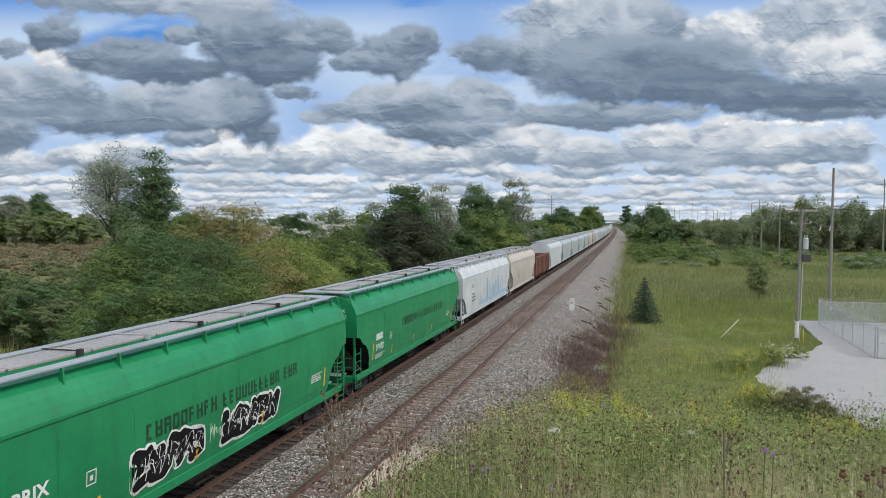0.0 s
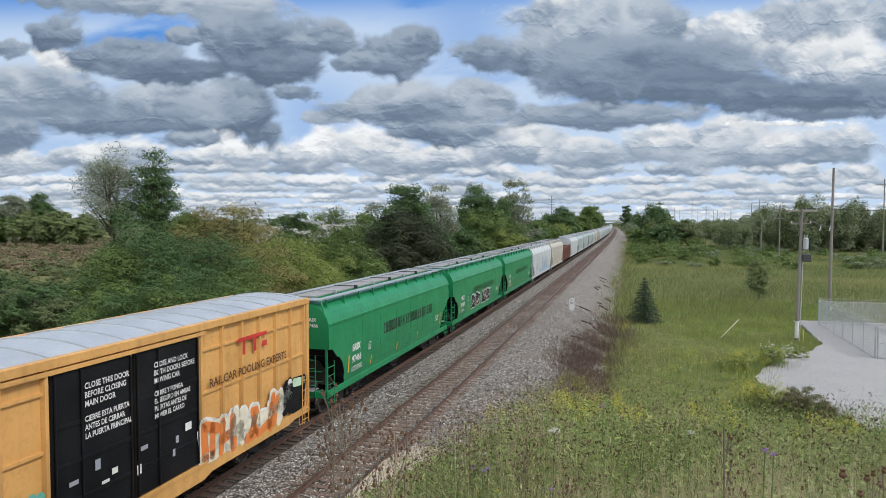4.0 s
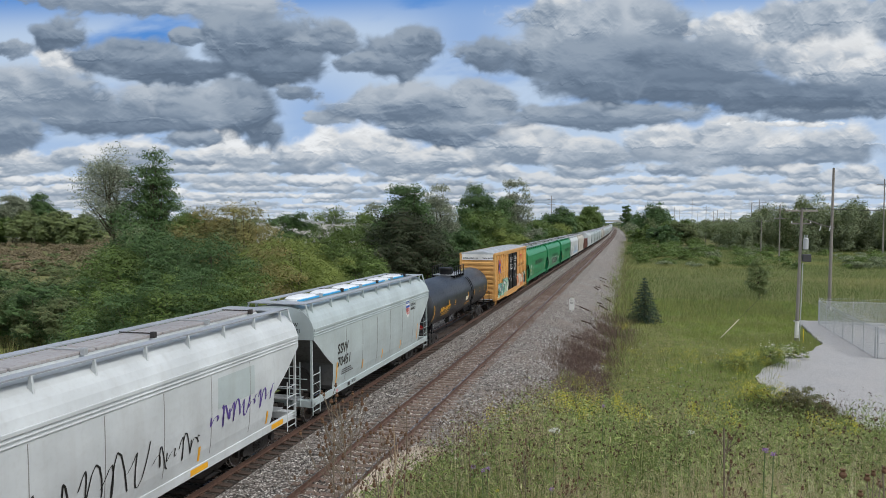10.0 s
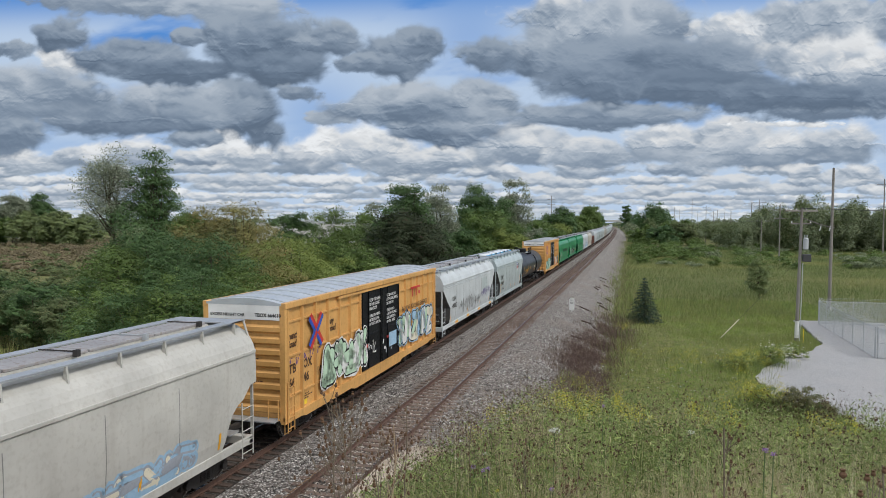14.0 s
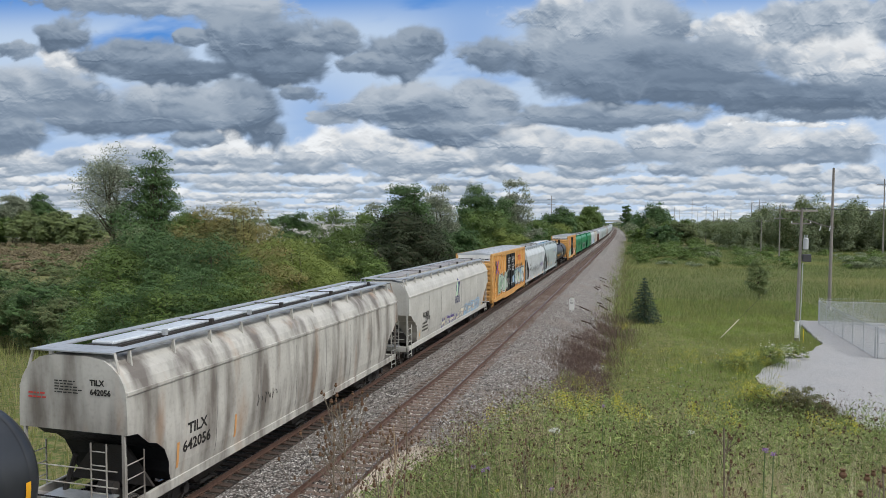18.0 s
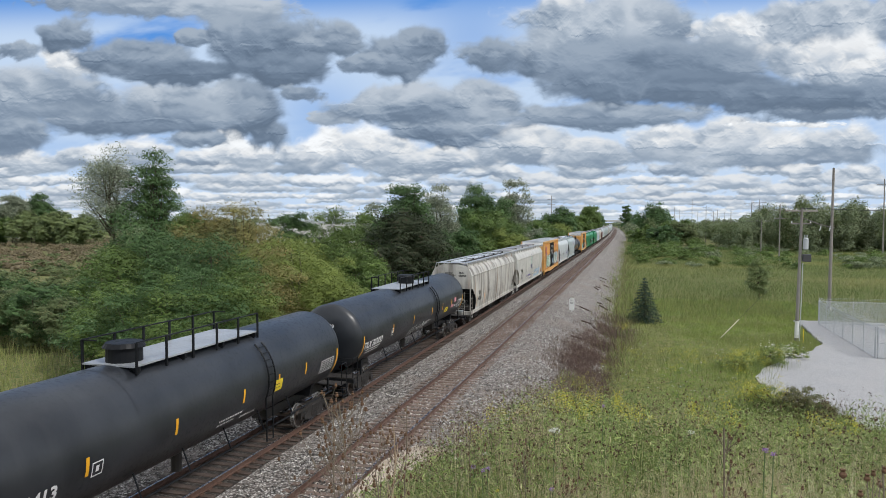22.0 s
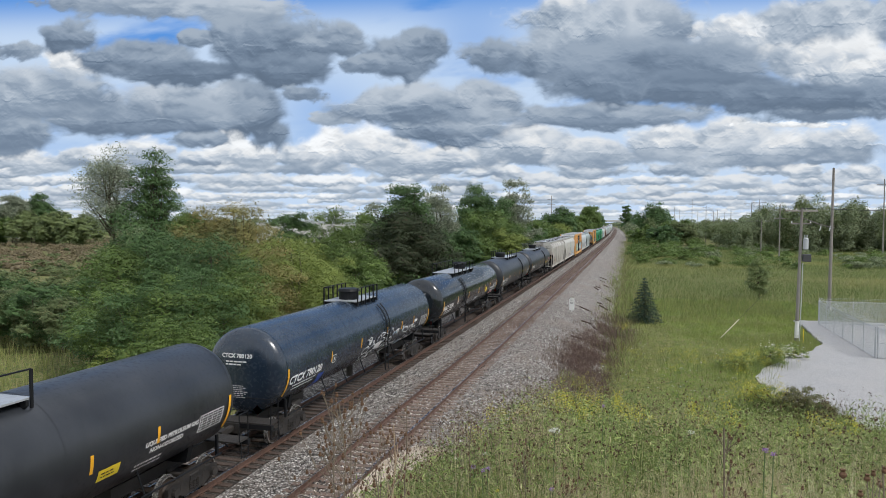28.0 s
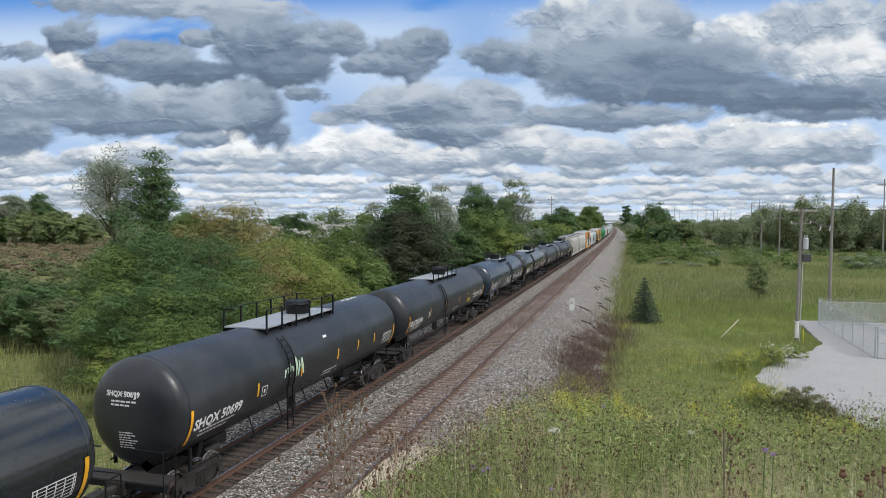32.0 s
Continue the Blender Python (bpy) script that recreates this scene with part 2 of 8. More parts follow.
M["roof_metal"] = paint("galvanised_roof", (0.5, 0.53, 0.56), 0.45, 0.3, dirt=(0.3, 0.3, 0.3), streak=0.1)
M["hatch_grey"] = paint("hatch_grey", (0.3, 0.29, 0.29), 0.6, dirt=(0.2, 0.13, 0.09), streak=0, dirt_amount=0.6)
M["hatch_white"] = paint("hatch_white", (0.72, 0.74, 0.75), 0.5, dirt=(0.4, 0.4, 0.4), streak=0, dirt_amount=0.3)
M["tape_blue"] = paint("blue_sealant", (0.03, 0.36, 0.72), 0.5, streak=0, dirt_amount=0.1)
M["chrome"] = paint("bright_steel", (0.55, 0.55, 0.55), 0.3, 0.9, streak=0, dirt_amount=0.2)
M["yellow"] = paint("reflective_yellow", (0.85, 0.42, 0.02), 0.4, streak=0.1, dirt_amount=0.1)
M["placard_yellow"] = paint("placard_yellow", (0.8, 0.6, 0.03), 0.5, streak=0, dirt_amount=0.15)
M["text_white"] = paint("white_lettering", (0.75, 0.75, 0.75), 0.5, streak=0.1, dirt_amount=0.1)
M["text_black"] = paint("black_lettering", (0.012, 0.012, 0.012), 0.5, streak=0, dirt_amount=0.1)
M["text_brown"] = paint("brown_lettering", (0.07, 0.03, 0.012), 0.5, streak=0, dirt_amount=0.1)
M["text_green"] = paint("dark_green_lettering", (0.006, 0.055, 0.022), 0.5, streak=0, dirt_amount=0.1)
M["red"] = paint("red_lettering", (0.55, 0.035, 0.03), 0.5, streak=0, dirt_amount=0.15)
M["blue"] = paint("blue_lettering", (0.02, 0.08, 0.42), 0.5, streak=0, dirt_amount=0.1)
M["pink"] = paint("pink_placard", (0.7, 0.3, 0.33), 0.5, streak=0, dirt_amount=0.3)
M["purple"] = paint("purple_spray", (0.09, 0.05, 0.25), 0.6, streak=0, dirt_amount=0.1)
M["teal"] = paint("teal_spray", (0.12, 0.42, 0.35), 0.6, streak=0, dirt_amount=0.2)
M["mint"] = paint("mint_spray", (0.5, 0.68, 0.5), 0.6, streak=0, dirt_amount=0.2)
M["sky_blue"] = paint("light_blue_spray", (0.32, 0.5, 0.66), 0.6, streak=0, dirt_amount=0.2)
M["grey_spray"] = paint("grey_spray", (0.34, 0.37, 0.42), 0.6, streak=0, dirt_amount=0.2)
M["orange"] = paint("orange_spray", (0.75, 0.22, 0.05), 0.6, streak=0, dirt_amount=0.2)
M["cream"] = paint("cream_spray", (0.75, 0.7, 0.55), 0.6, streak=0, dirt_amount=0.2)

M["rail"] = paint("rail_rust", (0.125, 0.07, 0.05), 0.7, 0.2, dirt=(0.05, 0.03, 0.02), streak=0, dirt_amount=0.6)
M["rail_top"] = paint("rail_polished", (0.33, 0.29, 0.26), 0.35, 0.85, dirt=(0.16, 0.1, 0.07), streak=0, dirt_amount=0.5)
M["tie"] = paint("creosoted_wood", (0.15, 0.105, 0.082), 0.9, dirt=(0.27, 0.225, 0.195), streak=0, dirt_amount=0.9, bump=0.6, fade=0.3, spec=0.2)
M["ballast"] = stones_mat("ballast_stone", ((0.10, 0.09, 0.08), (0.31, 0.285, 0.26), (0.76, 0.73, 0.68)), 11.0, (0.22, 0.185, 0.16))
M["ballast_rust"] = stones_mat("rusty_ballast_stone", ((0.14, 0.11, 0.09), (0.33, 0.275, 0.235), (0.68, 0.61, 0.54)), 11.0, (0.26, 0.19, 0.15))
# darker stone between the train's rails, and darker wood for its ties
M["ballast_dark"] = stones_mat("dark_ballast_stone", ((0.03, 0.027, 0.024), (0.09, 0.08, 0.07), (0.2, 0.18, 0.16)), 11.0, (0.05, 0.042, 0.036))
M["tie_dark"] = paint("dark_creosoted_wood", (0.075, 0.052, 0.04), 0.85, dirt=(0.17, 0.13, 0.105), streak=0, dirt_amount=0.8, bump=0.6, fade=0.4, spec=0.25)
M["stone"] = stones_mat("loose_stone", ((0.2, 0.18, 0.16), (0.42, 0.39, 0.36), (0.72, 0.7, 0.66)), 6.0)
M["gravel"] = stones_mat("limestone_gravel", ((0.46, 0.46, 0.465), (0.54, 0.54, 0.545), (0.66, 0.655, 0.65)), 22.0, (0.49, 0.48, 0.47), 0.4)
M["grass_ground"] = ground_mat("meadow_ground", ((0.105, 0.14, 0.042), (0.15, 0.165, 0.06), (0.07, 0.095, 0.03), (0.21, 0.185, 0.085)), (0.06, 0.9, 3.5), bump_scale=6.0, bump_dist=0.15)
M["concrete"] = ground_mat("weathered_concrete", ((0.40, 0.33, 0.255), (0.29, 0.235, 0.17), (0.46, 0.4, 0.32)), (1.2, 7.0), 0.85, 0.25, 40.0, 0.01)
M["bark"] = ground_mat("bark", ((0.09, 0.07, 0.055), (0.05, 0.04, 0.03), (0.14, 0.115, 0.09)), (2.0, 9.0), 0.95, 0.8, 18.0, 0.03)
M["pole_wood"] = paint("weathered_pole_wood", (0.26, 0.24, 0.22), 0.85, dirt=(0.12, 0.1, 0.09), streak=0.6, dirt_amount=0.4, spec=0.2)
M["pole_grey"] = paint("grey_equipment", (0.5, 0.52, 0.53), 0.5, streak=0.1)
M["wire"] = paint("wire_dark", (0.05, 0.05, 0.055), 0.6, streak=0, dirt_amount=0.1)
M["fence"] = paint("galvanised_pipe", (0.48, 0.5, 0.52), 0.45, 0.4, streak=0.1)
M["porcelain"] = paint("white_insulator", (0.7, 0.71, 0.72), 0.25, streak=0)
M["wall_pale"] = paint("pale_cladding", (0.6, 0.6, 0.58), 0.6, streak=0.3)
M["wall_brick"] = paint("dull_red_cladding", (0.3, 0.13, 0.09), 0.7, streak=0.2)
M["roof_dark"] = paint("dark_roofing", (0.08, 0.08, 0.085), 0.7, streak=0)
M["glass_dark"] = paint("dark_window_glass", (0.02, 0.025, 0.03), 0.08, streak=0, dirt_amount=0.05)
LF = {
    "mid": leaf_mat("leaf_mid_green", (0.054, 0.100, 0.027), (0.215, 0.305, 0.075), (0.34, 0.42, 0.21)),
    "deep": leaf_mat("leaf_deep_green", (0.045, 0.095, 0.036), (0.150, 0.250, 0.085), (0.25, 0.32, 0.17)),
    "dark": leaf_mat("leaf_dark_maple", (0.037, 0.053, 0.027), (0.088, 0.110, 0.053), (0.138, 0.081, 0.062)),
    "yellow": leaf_mat("leaf_yellow_green", (0.13, 0.185, 0.045), (0.33, 0.38, 0.10)),
    "ochre": leaf_mat("leaf_ochre", (0.16, 0.16, 0.06), (0.37, 0.33, 0.125), (0.391, 0.230, 0.069)),
    "pale": leaf_mat("leaf_pale_grey_green", (0.19, 0.225, 0.150), (0.43, 0.47, 0.35), (0.60, 0.60, 0.48)),
    "willow": leaf_mat("leaf_willow", (0.13, 0.18, 0.07), (0.32, 0.38, 0.16)),
    "shrub": leaf_mat("leaf_shrub", (0.095, 0.13, 0.056), (0.225, 0.275, 0.115), (0.31, 0.27, 0.145)),
    "russet": leaf_mat("leaf_russet", (0.16, 0.135, 0.08), (0.34, 0.28, 0.17), (0.36, 0.31, 0.19)),
    # paler, greyer leaf: the distance haze is mixed into its colour
    "far": leaf_mat("leaf_far_hazed", (0.15, 0.19, 0.11), (0.30, 0.355, 0.19), (0.36, 0.36, 0.21), patch=0.06),
    "needle": leaf_mat("spruce_needle", (0.026, 0.055, 0.036), (0.065, 0.111, 0.072), trans=0.1),
    "grass": leaf_mat("grass_blade", (0.12, 0.165, 0.04), (0.44, 0.50, 0.14), (0.74, 0.68, 0.38), patch=0.6, spread=(0.0, 1.0)),
    "lime": leaf_mat("short_grass_blade", (0.15, 0.225, 0.045), (0.40, 0.52, 0.12), (0.55, 0.56, 0.2), patch=0.5),
    "grass_dry": leaf_mat("dry_stem", (0.40, 0.33, 0.18), (0.84, 0.74, 0.48), trans=0.15, spread=(0.0, 1.0)),
    "weed": leaf_mat("weed_leaf", (0.10, 0.155, 0.045), (0.42, 0.51, 0.17), (0.66, 0.60, 0.34), patch=0.6, spread=(0.0, 1.0)),
    "reed": leaf_mat("reed_blade", (0.17, 0.20, 0.065), (0.40, 0.42, 0.155), (0.58, 0.49, 0.26), patch=0.09),
    "cattail": leaf_mat("cattail_blade", (0.095, 0.145, 0.045), (0.28, 0.35, 0.12), (0.38, 0.35, 0.16), patch=0.12),
    "olive": leaf_mat("olive_weed_leaf", (0.10, 0.105, 0.045), (0.24, 0.235, 0.105), (0.33, 0.26, 0.14), patch=0.8),
    "gold": leaf_mat("goldenrod_flower", (0.42, 0.40, 0.05), (0.78, 0.70, 0.12), trans=0.2, patch=3.0),
    "lace": leaf_mat("white_flower", (0.5, 0.52, 0.42), (0.8, 0.8, 0.72), trans=0.2, patch=3.0),
    "purple": leaf_mat("purple_flower", (0.28, 0.14, 0.4), (0.52, 0.32, 0.66), trans=0.2, patch=3.0),
    "brown_weed": leaf_mat("brown_dock", (0.105, 0.07, 0.058), (0.23, 0.16, 0.13), (0.27, 0.23, 0.13), trans=0.1, patch=1.0),
    "dry_brown": leaf_mat("dry_brown_stem", (0.13, 0.09, 0.06), (0.36, 0.27, 0.19), (0.5, 0.42, 0.32), trans=0.1, patch=1.5, spread=(0.0, 1.0)),
    "seed": leaf_mat("brown_seed_head", (0.06, 0.035, 0.02), (0.17, 0.1, 0.06), trans=0.05, patch=3.0),
}

# ---------------------------------------------------------------- noise for large forms
_rng = np.random.default_rng(7)
_LAT = _rng.random((256, 256))


def vnoise(x, y, k=0):
    xi, yi = np.floor(x).astype(int), np.floor(y).astype(int)
    fx, fy = x - xi, y - yi
    fx, fy = fx * fx * (3 - 2 * fx), fy * fy * (3 - 2 * fy)
    g = lambda a, b: _LAT[(a + 37 * k) % 256, (b + 91 * k) % 256]
    return (g(xi, yi) * (1 - fx) + g(xi + 1, yi) * fx) * (1 - fy) + (g(xi, yi + 1) * (1 - fx) + g(xi + 1, yi + 1) * fx) * fy


def fbm(x, y, octaves=5, k=0, gain=0.5):
    s, a, t = 0, 1.0, 0
    for o in range(octaves):
        s = s + a * vnoise(x * 2 ** o + 17.3 * o, y * 2 ** o + 5.1 * o, k + o)
        t += a
        a *= gain
    return s / t


def smooth(a, b, x):
    t = np.clip((x - a) / (b - a), 0, 1)
    return t * t * (3 - 2 * t)


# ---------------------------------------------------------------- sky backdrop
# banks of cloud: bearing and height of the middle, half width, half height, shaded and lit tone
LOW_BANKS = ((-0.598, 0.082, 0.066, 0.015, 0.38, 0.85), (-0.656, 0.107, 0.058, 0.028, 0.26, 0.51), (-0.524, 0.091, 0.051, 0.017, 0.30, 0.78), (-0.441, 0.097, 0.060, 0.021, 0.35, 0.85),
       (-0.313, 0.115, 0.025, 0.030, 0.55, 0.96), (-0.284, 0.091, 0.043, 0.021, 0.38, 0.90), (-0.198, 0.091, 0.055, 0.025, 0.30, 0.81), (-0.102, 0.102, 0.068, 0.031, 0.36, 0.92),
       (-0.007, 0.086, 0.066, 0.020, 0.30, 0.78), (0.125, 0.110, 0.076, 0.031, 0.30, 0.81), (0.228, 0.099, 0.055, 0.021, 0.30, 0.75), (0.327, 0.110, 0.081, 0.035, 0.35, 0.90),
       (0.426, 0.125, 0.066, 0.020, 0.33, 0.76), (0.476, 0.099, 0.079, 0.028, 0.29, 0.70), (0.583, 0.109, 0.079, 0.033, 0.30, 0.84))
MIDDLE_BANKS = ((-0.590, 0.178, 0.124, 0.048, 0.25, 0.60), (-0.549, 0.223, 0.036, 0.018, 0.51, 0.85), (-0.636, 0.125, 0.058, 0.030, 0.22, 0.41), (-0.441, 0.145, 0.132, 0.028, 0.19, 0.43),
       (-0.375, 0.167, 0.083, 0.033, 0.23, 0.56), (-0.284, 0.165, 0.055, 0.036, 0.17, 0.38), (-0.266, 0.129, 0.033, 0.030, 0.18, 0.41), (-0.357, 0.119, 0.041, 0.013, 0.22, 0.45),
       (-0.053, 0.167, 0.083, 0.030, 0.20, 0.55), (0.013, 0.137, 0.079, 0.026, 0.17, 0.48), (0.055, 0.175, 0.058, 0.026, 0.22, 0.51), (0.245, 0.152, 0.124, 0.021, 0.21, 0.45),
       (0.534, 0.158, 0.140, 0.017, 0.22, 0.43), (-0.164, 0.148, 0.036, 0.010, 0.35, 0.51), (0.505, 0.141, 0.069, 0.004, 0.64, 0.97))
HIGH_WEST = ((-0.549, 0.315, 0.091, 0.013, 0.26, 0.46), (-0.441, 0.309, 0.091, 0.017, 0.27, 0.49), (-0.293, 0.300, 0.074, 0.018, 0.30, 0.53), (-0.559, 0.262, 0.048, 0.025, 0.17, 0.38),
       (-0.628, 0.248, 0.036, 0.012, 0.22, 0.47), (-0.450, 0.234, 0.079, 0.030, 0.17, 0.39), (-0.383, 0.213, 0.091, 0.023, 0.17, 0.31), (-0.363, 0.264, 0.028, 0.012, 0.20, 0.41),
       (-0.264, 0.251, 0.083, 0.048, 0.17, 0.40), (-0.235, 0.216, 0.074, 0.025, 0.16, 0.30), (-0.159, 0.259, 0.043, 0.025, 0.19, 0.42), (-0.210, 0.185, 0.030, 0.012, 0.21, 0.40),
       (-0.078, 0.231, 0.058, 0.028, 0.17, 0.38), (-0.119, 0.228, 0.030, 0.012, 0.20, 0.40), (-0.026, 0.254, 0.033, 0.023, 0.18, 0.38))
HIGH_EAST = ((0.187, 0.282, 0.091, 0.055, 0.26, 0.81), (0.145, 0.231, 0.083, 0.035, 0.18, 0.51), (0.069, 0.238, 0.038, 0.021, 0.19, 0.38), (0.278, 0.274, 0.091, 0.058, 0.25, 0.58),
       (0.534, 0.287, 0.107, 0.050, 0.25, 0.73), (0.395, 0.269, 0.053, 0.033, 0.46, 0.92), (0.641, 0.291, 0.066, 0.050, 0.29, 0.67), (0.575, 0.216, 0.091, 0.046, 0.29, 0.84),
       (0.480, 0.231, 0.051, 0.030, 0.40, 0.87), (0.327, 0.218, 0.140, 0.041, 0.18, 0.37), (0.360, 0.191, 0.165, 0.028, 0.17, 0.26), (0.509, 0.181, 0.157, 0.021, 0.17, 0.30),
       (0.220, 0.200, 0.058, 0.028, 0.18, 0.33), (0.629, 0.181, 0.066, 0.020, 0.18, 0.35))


def sky_backdrop():
    """Far shell of broken stratocumulus in front of the camera; it drifts slowly."""
    us = np.concatenate([np.linspace(-1.25, -.72, 50), np.linspace(-.71, .71, 860), np.linspace(.72, 1.25, 50)])
    ws = np.concatenate([np.linspace(-0.03, 0.345, 390), np.linspace(0.35, 0.75, 50)])
    U, Wv = np.meshgrid(us, ws)
    wc = np.maximum(Wv, 0)
    g = smooth(0.02, 0.30, wc)[..., None]
    col = np.array([0.42, 0.58, 0.82]) * (1 - g) + np.array([0.085, 0.27, 0.68]) * g
    wisp = fbm(U * 4 + 3 + 3 * wc, wc * 15 - U * 2.5, 6, 40, .55)
    clear = 1 - .75 * np.exp(-((U + .18) / .07) ** 2 - ((wc - .15) / .05) ** 2) - .5 * np.exp(-((U - .04) / .08) ** 2 - ((wc - .27) / .05) ** 2)
    veil = (.95 * smooth(.26, .56, wisp) * smooth(.345, .27, wc - .02 * U) * clear)[..., None]
    col = col * (1 - veil) + np.array([.53, .66, .84]) * veil

    def billow(x, y, k, n):
        """Rounded heads with creases between them."""
        v, a, t = 0, 1.0, 0
        for o in range(n):
            c, s_ = math.cos(.7 * o + k), math.sin(.7 * o + k)
            v = v + a * (1 - np.abs(2 * vnoise((x * c - y * s_) * 2 ** o + 7.7 * o, (x * s_ + y * c) * 2 ** o + 3.1 * o, k + o) - 1))
            t += a
            a *= .56
        return v / t

    def cloud(u0, w0, a, b, dark, bright, k, soft=.3, cover=1.0, flat=.55, fringe=.3):
        """One cumulus: ragged edge, heads lit from above, shaded flat base, thin bright fringe."""
        nonlocal col
        i0, i1 = np.searchsorted(us, (u0 - a * 1.9, u0 + a * 1.9))
        j0, j1 = np.searchsorted(ws, (max(-.03, w0 - b * 1.9), w0 + b * 2.1))
        if i1 - i0 < 4 or j1 - j0 < 4:
            return
        u, w = U[j0:j1, i0:i1], Wv[j0:j1, i0:i1]
        size = min(b, .045)
        sx = 1 / (size * (1 + .22 * min(3.0, max(0.0, a / b - 1))))
        X, Y = u * sx + k * 3.71, w / size + k * 1.37
        lo = fbm(X * .55, Y * .55, 3, k % 40)
        hi = billow(X * .9 + .6 * lo, Y * .9 + .6 * lo, (k + 7) % 40, 5)
        x, z = (u - u0) / a + .5 * (lo - .5), (w - w0) / b + .35 * (hi - .6)
        zz = np.where(z < 0, z / (flat + .25), z)
        r = np.sqrt(x * x + zz * zz)
        f = 1 - r + 1.15 * (lo - .5) + np.where(z < 0, .5, .95) * (hi - .6)
        al = smooth(.0, soft, f) * cover
        relief = .5 * np.clip(f, 0, 1.2) + .9 * fbm(X * 1.1 + .8 * lo, Y * 1.1 + .8 * lo, 2, (k + 21) % 40, .4)
        gw = np.gradient(relief, ws[j0:j1], axis=0) * size
        gu = np.gradient(relief, us[i0:i1], axis=1) * size
        t = .36 + .34 * np.clip(z, -1.2, 1.1) - .24 * gw - .08 * gu + .95 * (lo - .5) + .22 * (hi - .6) + fringe * smooth(.32, .0, f) * smooth(-.5, .2, z)
        v = dark + (bright - dark) * smooth(-.05, 1.0, t)
        c = np.stack([v * np.interp(v, (.18, .4, .75), (.72, .83, .97)), v, v * np.interp(v, (.18, .4, .75), (1.42, 1.22, 1.03))], -1)
        col[j0:j1, i0:i1] = col[j0:j1, i0:i1] * (1 - al[..., None]) + c * al[..., None]

    rng = random.Random(12)
    k = 0
    for w0, b, n, a in ((.004, .0030, 30, .09), (.010, .0038, 34, .075), (.017, .0050, 32, .075), (.025, .0062, 30, .075), (.034, .0075, 28, .075), (.045, .0092, 26, .075), (.058, .011, 24, .08), (.073, .013, 22, .08), (.088, .015, 18, .085)):
        for i in range(n):
            u0 = -1.2 + 2.4 * (i + rng.uniform(-.45, .45)) / n
            hz = max(0, 1 - w0 / .09)
            cloud(u0, w0 + rng.uniform(-.003, .004), a * rng.uniform(.45, 1.15), b * rng.uniform(.8, 1.4), .27 + .13 * hz + rng.uniform(-.03, .05), rng.uniform(.66, .92), k, .4, .95, .35)
            k += 1
    for i in range(46):
        side = i < 26
        u0 = rng.choice((-1, 1)) * rng.uniform(.8, 1.2) if side else rng.uniform(-.8, .8)
        cloud(u0, rng.uniform(.11, .6) if side else rng.uniform(.4, .66), rng.uniform(.1, .2), rng.uniform(.035, .07), .2, rng.uniform(.35, .8), k)
        k += 1
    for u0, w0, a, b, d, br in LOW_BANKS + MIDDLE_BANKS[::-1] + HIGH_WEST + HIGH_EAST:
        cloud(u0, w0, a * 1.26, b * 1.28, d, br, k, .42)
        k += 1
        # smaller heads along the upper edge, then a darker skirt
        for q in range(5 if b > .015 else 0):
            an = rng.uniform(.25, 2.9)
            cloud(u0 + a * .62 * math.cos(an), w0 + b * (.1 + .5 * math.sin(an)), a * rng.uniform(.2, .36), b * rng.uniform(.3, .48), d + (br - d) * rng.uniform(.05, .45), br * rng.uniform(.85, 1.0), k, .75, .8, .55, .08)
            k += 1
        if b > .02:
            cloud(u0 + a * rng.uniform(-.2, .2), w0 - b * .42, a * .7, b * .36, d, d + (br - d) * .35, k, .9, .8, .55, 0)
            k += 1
    haze = smooth(0.022, 0.0, wc)[..., None] * 0.55
    col = col * (1 - haze) + np.array([0.64, 0.72, 0.80]) * haze
    fwd, rgt = heading(15.35, 0), Vector((math.cos(radians(15.35)), math.sin(radians(15.35)), 0))
    n = np.sqrt(1 + U ** 2 + Wv ** 2)
    el = Wv / n
    R = 1 / np.sqrt((1 - el ** 2) / 4500 ** 2 + el ** 2 / 1100 ** 2)
    dirs = (np.array(fwd)[None, None] + U[..., None] * np.array(rgt) + Wv[..., None] * np.array((0, 0, 1))) / n[..., None]
    P = dirs * R[..., None] + np.array(EYE)
    rows, cols = U.shape
    idx = np.arange(rows * cols).reshape(rows, cols)
    q = np.stack([idx[:-1, :-1], idx[:-1, 1:], idx[1:, 1:], idx[1:, :-1]], -1).reshape(-1, 4)
    me = bpy.data.meshes.new("backdrop")
    me.vertices.add(rows * cols)
    me.vertices.foreach_set("co", P.reshape(-1).astype(np.float32))
    me.loops.add(q.size)
    me.loops.foreach_set("vertex_index", q.ravel().astype(np.int32))
    me.polygons.add(len(q))
    me.polygons.foreach_set("loop_start", np.arange(0, q.size, 4, dtype=np.int32))
    me.update(calc_edges=True)
    at = me.color_attributes.new("tone", "FLOAT_COLOR", "POINT")
    at.data.foreach_set("color", np.concatenate([col, np.ones((*U.shape, 1))], -1).reshape(-1).astype(np.float32))
    m = bpy.data.materials.new("cloudy_sky")
    m.use_nodes = True
    n_, l_ = m.node_tree.nodes, m.node_tree.links
    n_.clear()
    o = n_.new("ShaderNodeOutputMaterial")
    e = n_.new("ShaderNodeEmission")
    e.inputs["Strength"].default_value = 1.0
    a = n_.new("ShaderNodeAttribute")
    a.attribute_name = "tone"
    l_.new(a.outputs["Color"], e.inputs["Color"])
    l_.new(e.outputs["Emission"], o.inputs["Surface"])
    me.materials.append(m)
    ob = new("backdrop", me)
    tagged(ob, "broken grey and white clouds with blue gaps", "sky", kind="structure")
    return ob


backdrop = sky_backdrop()


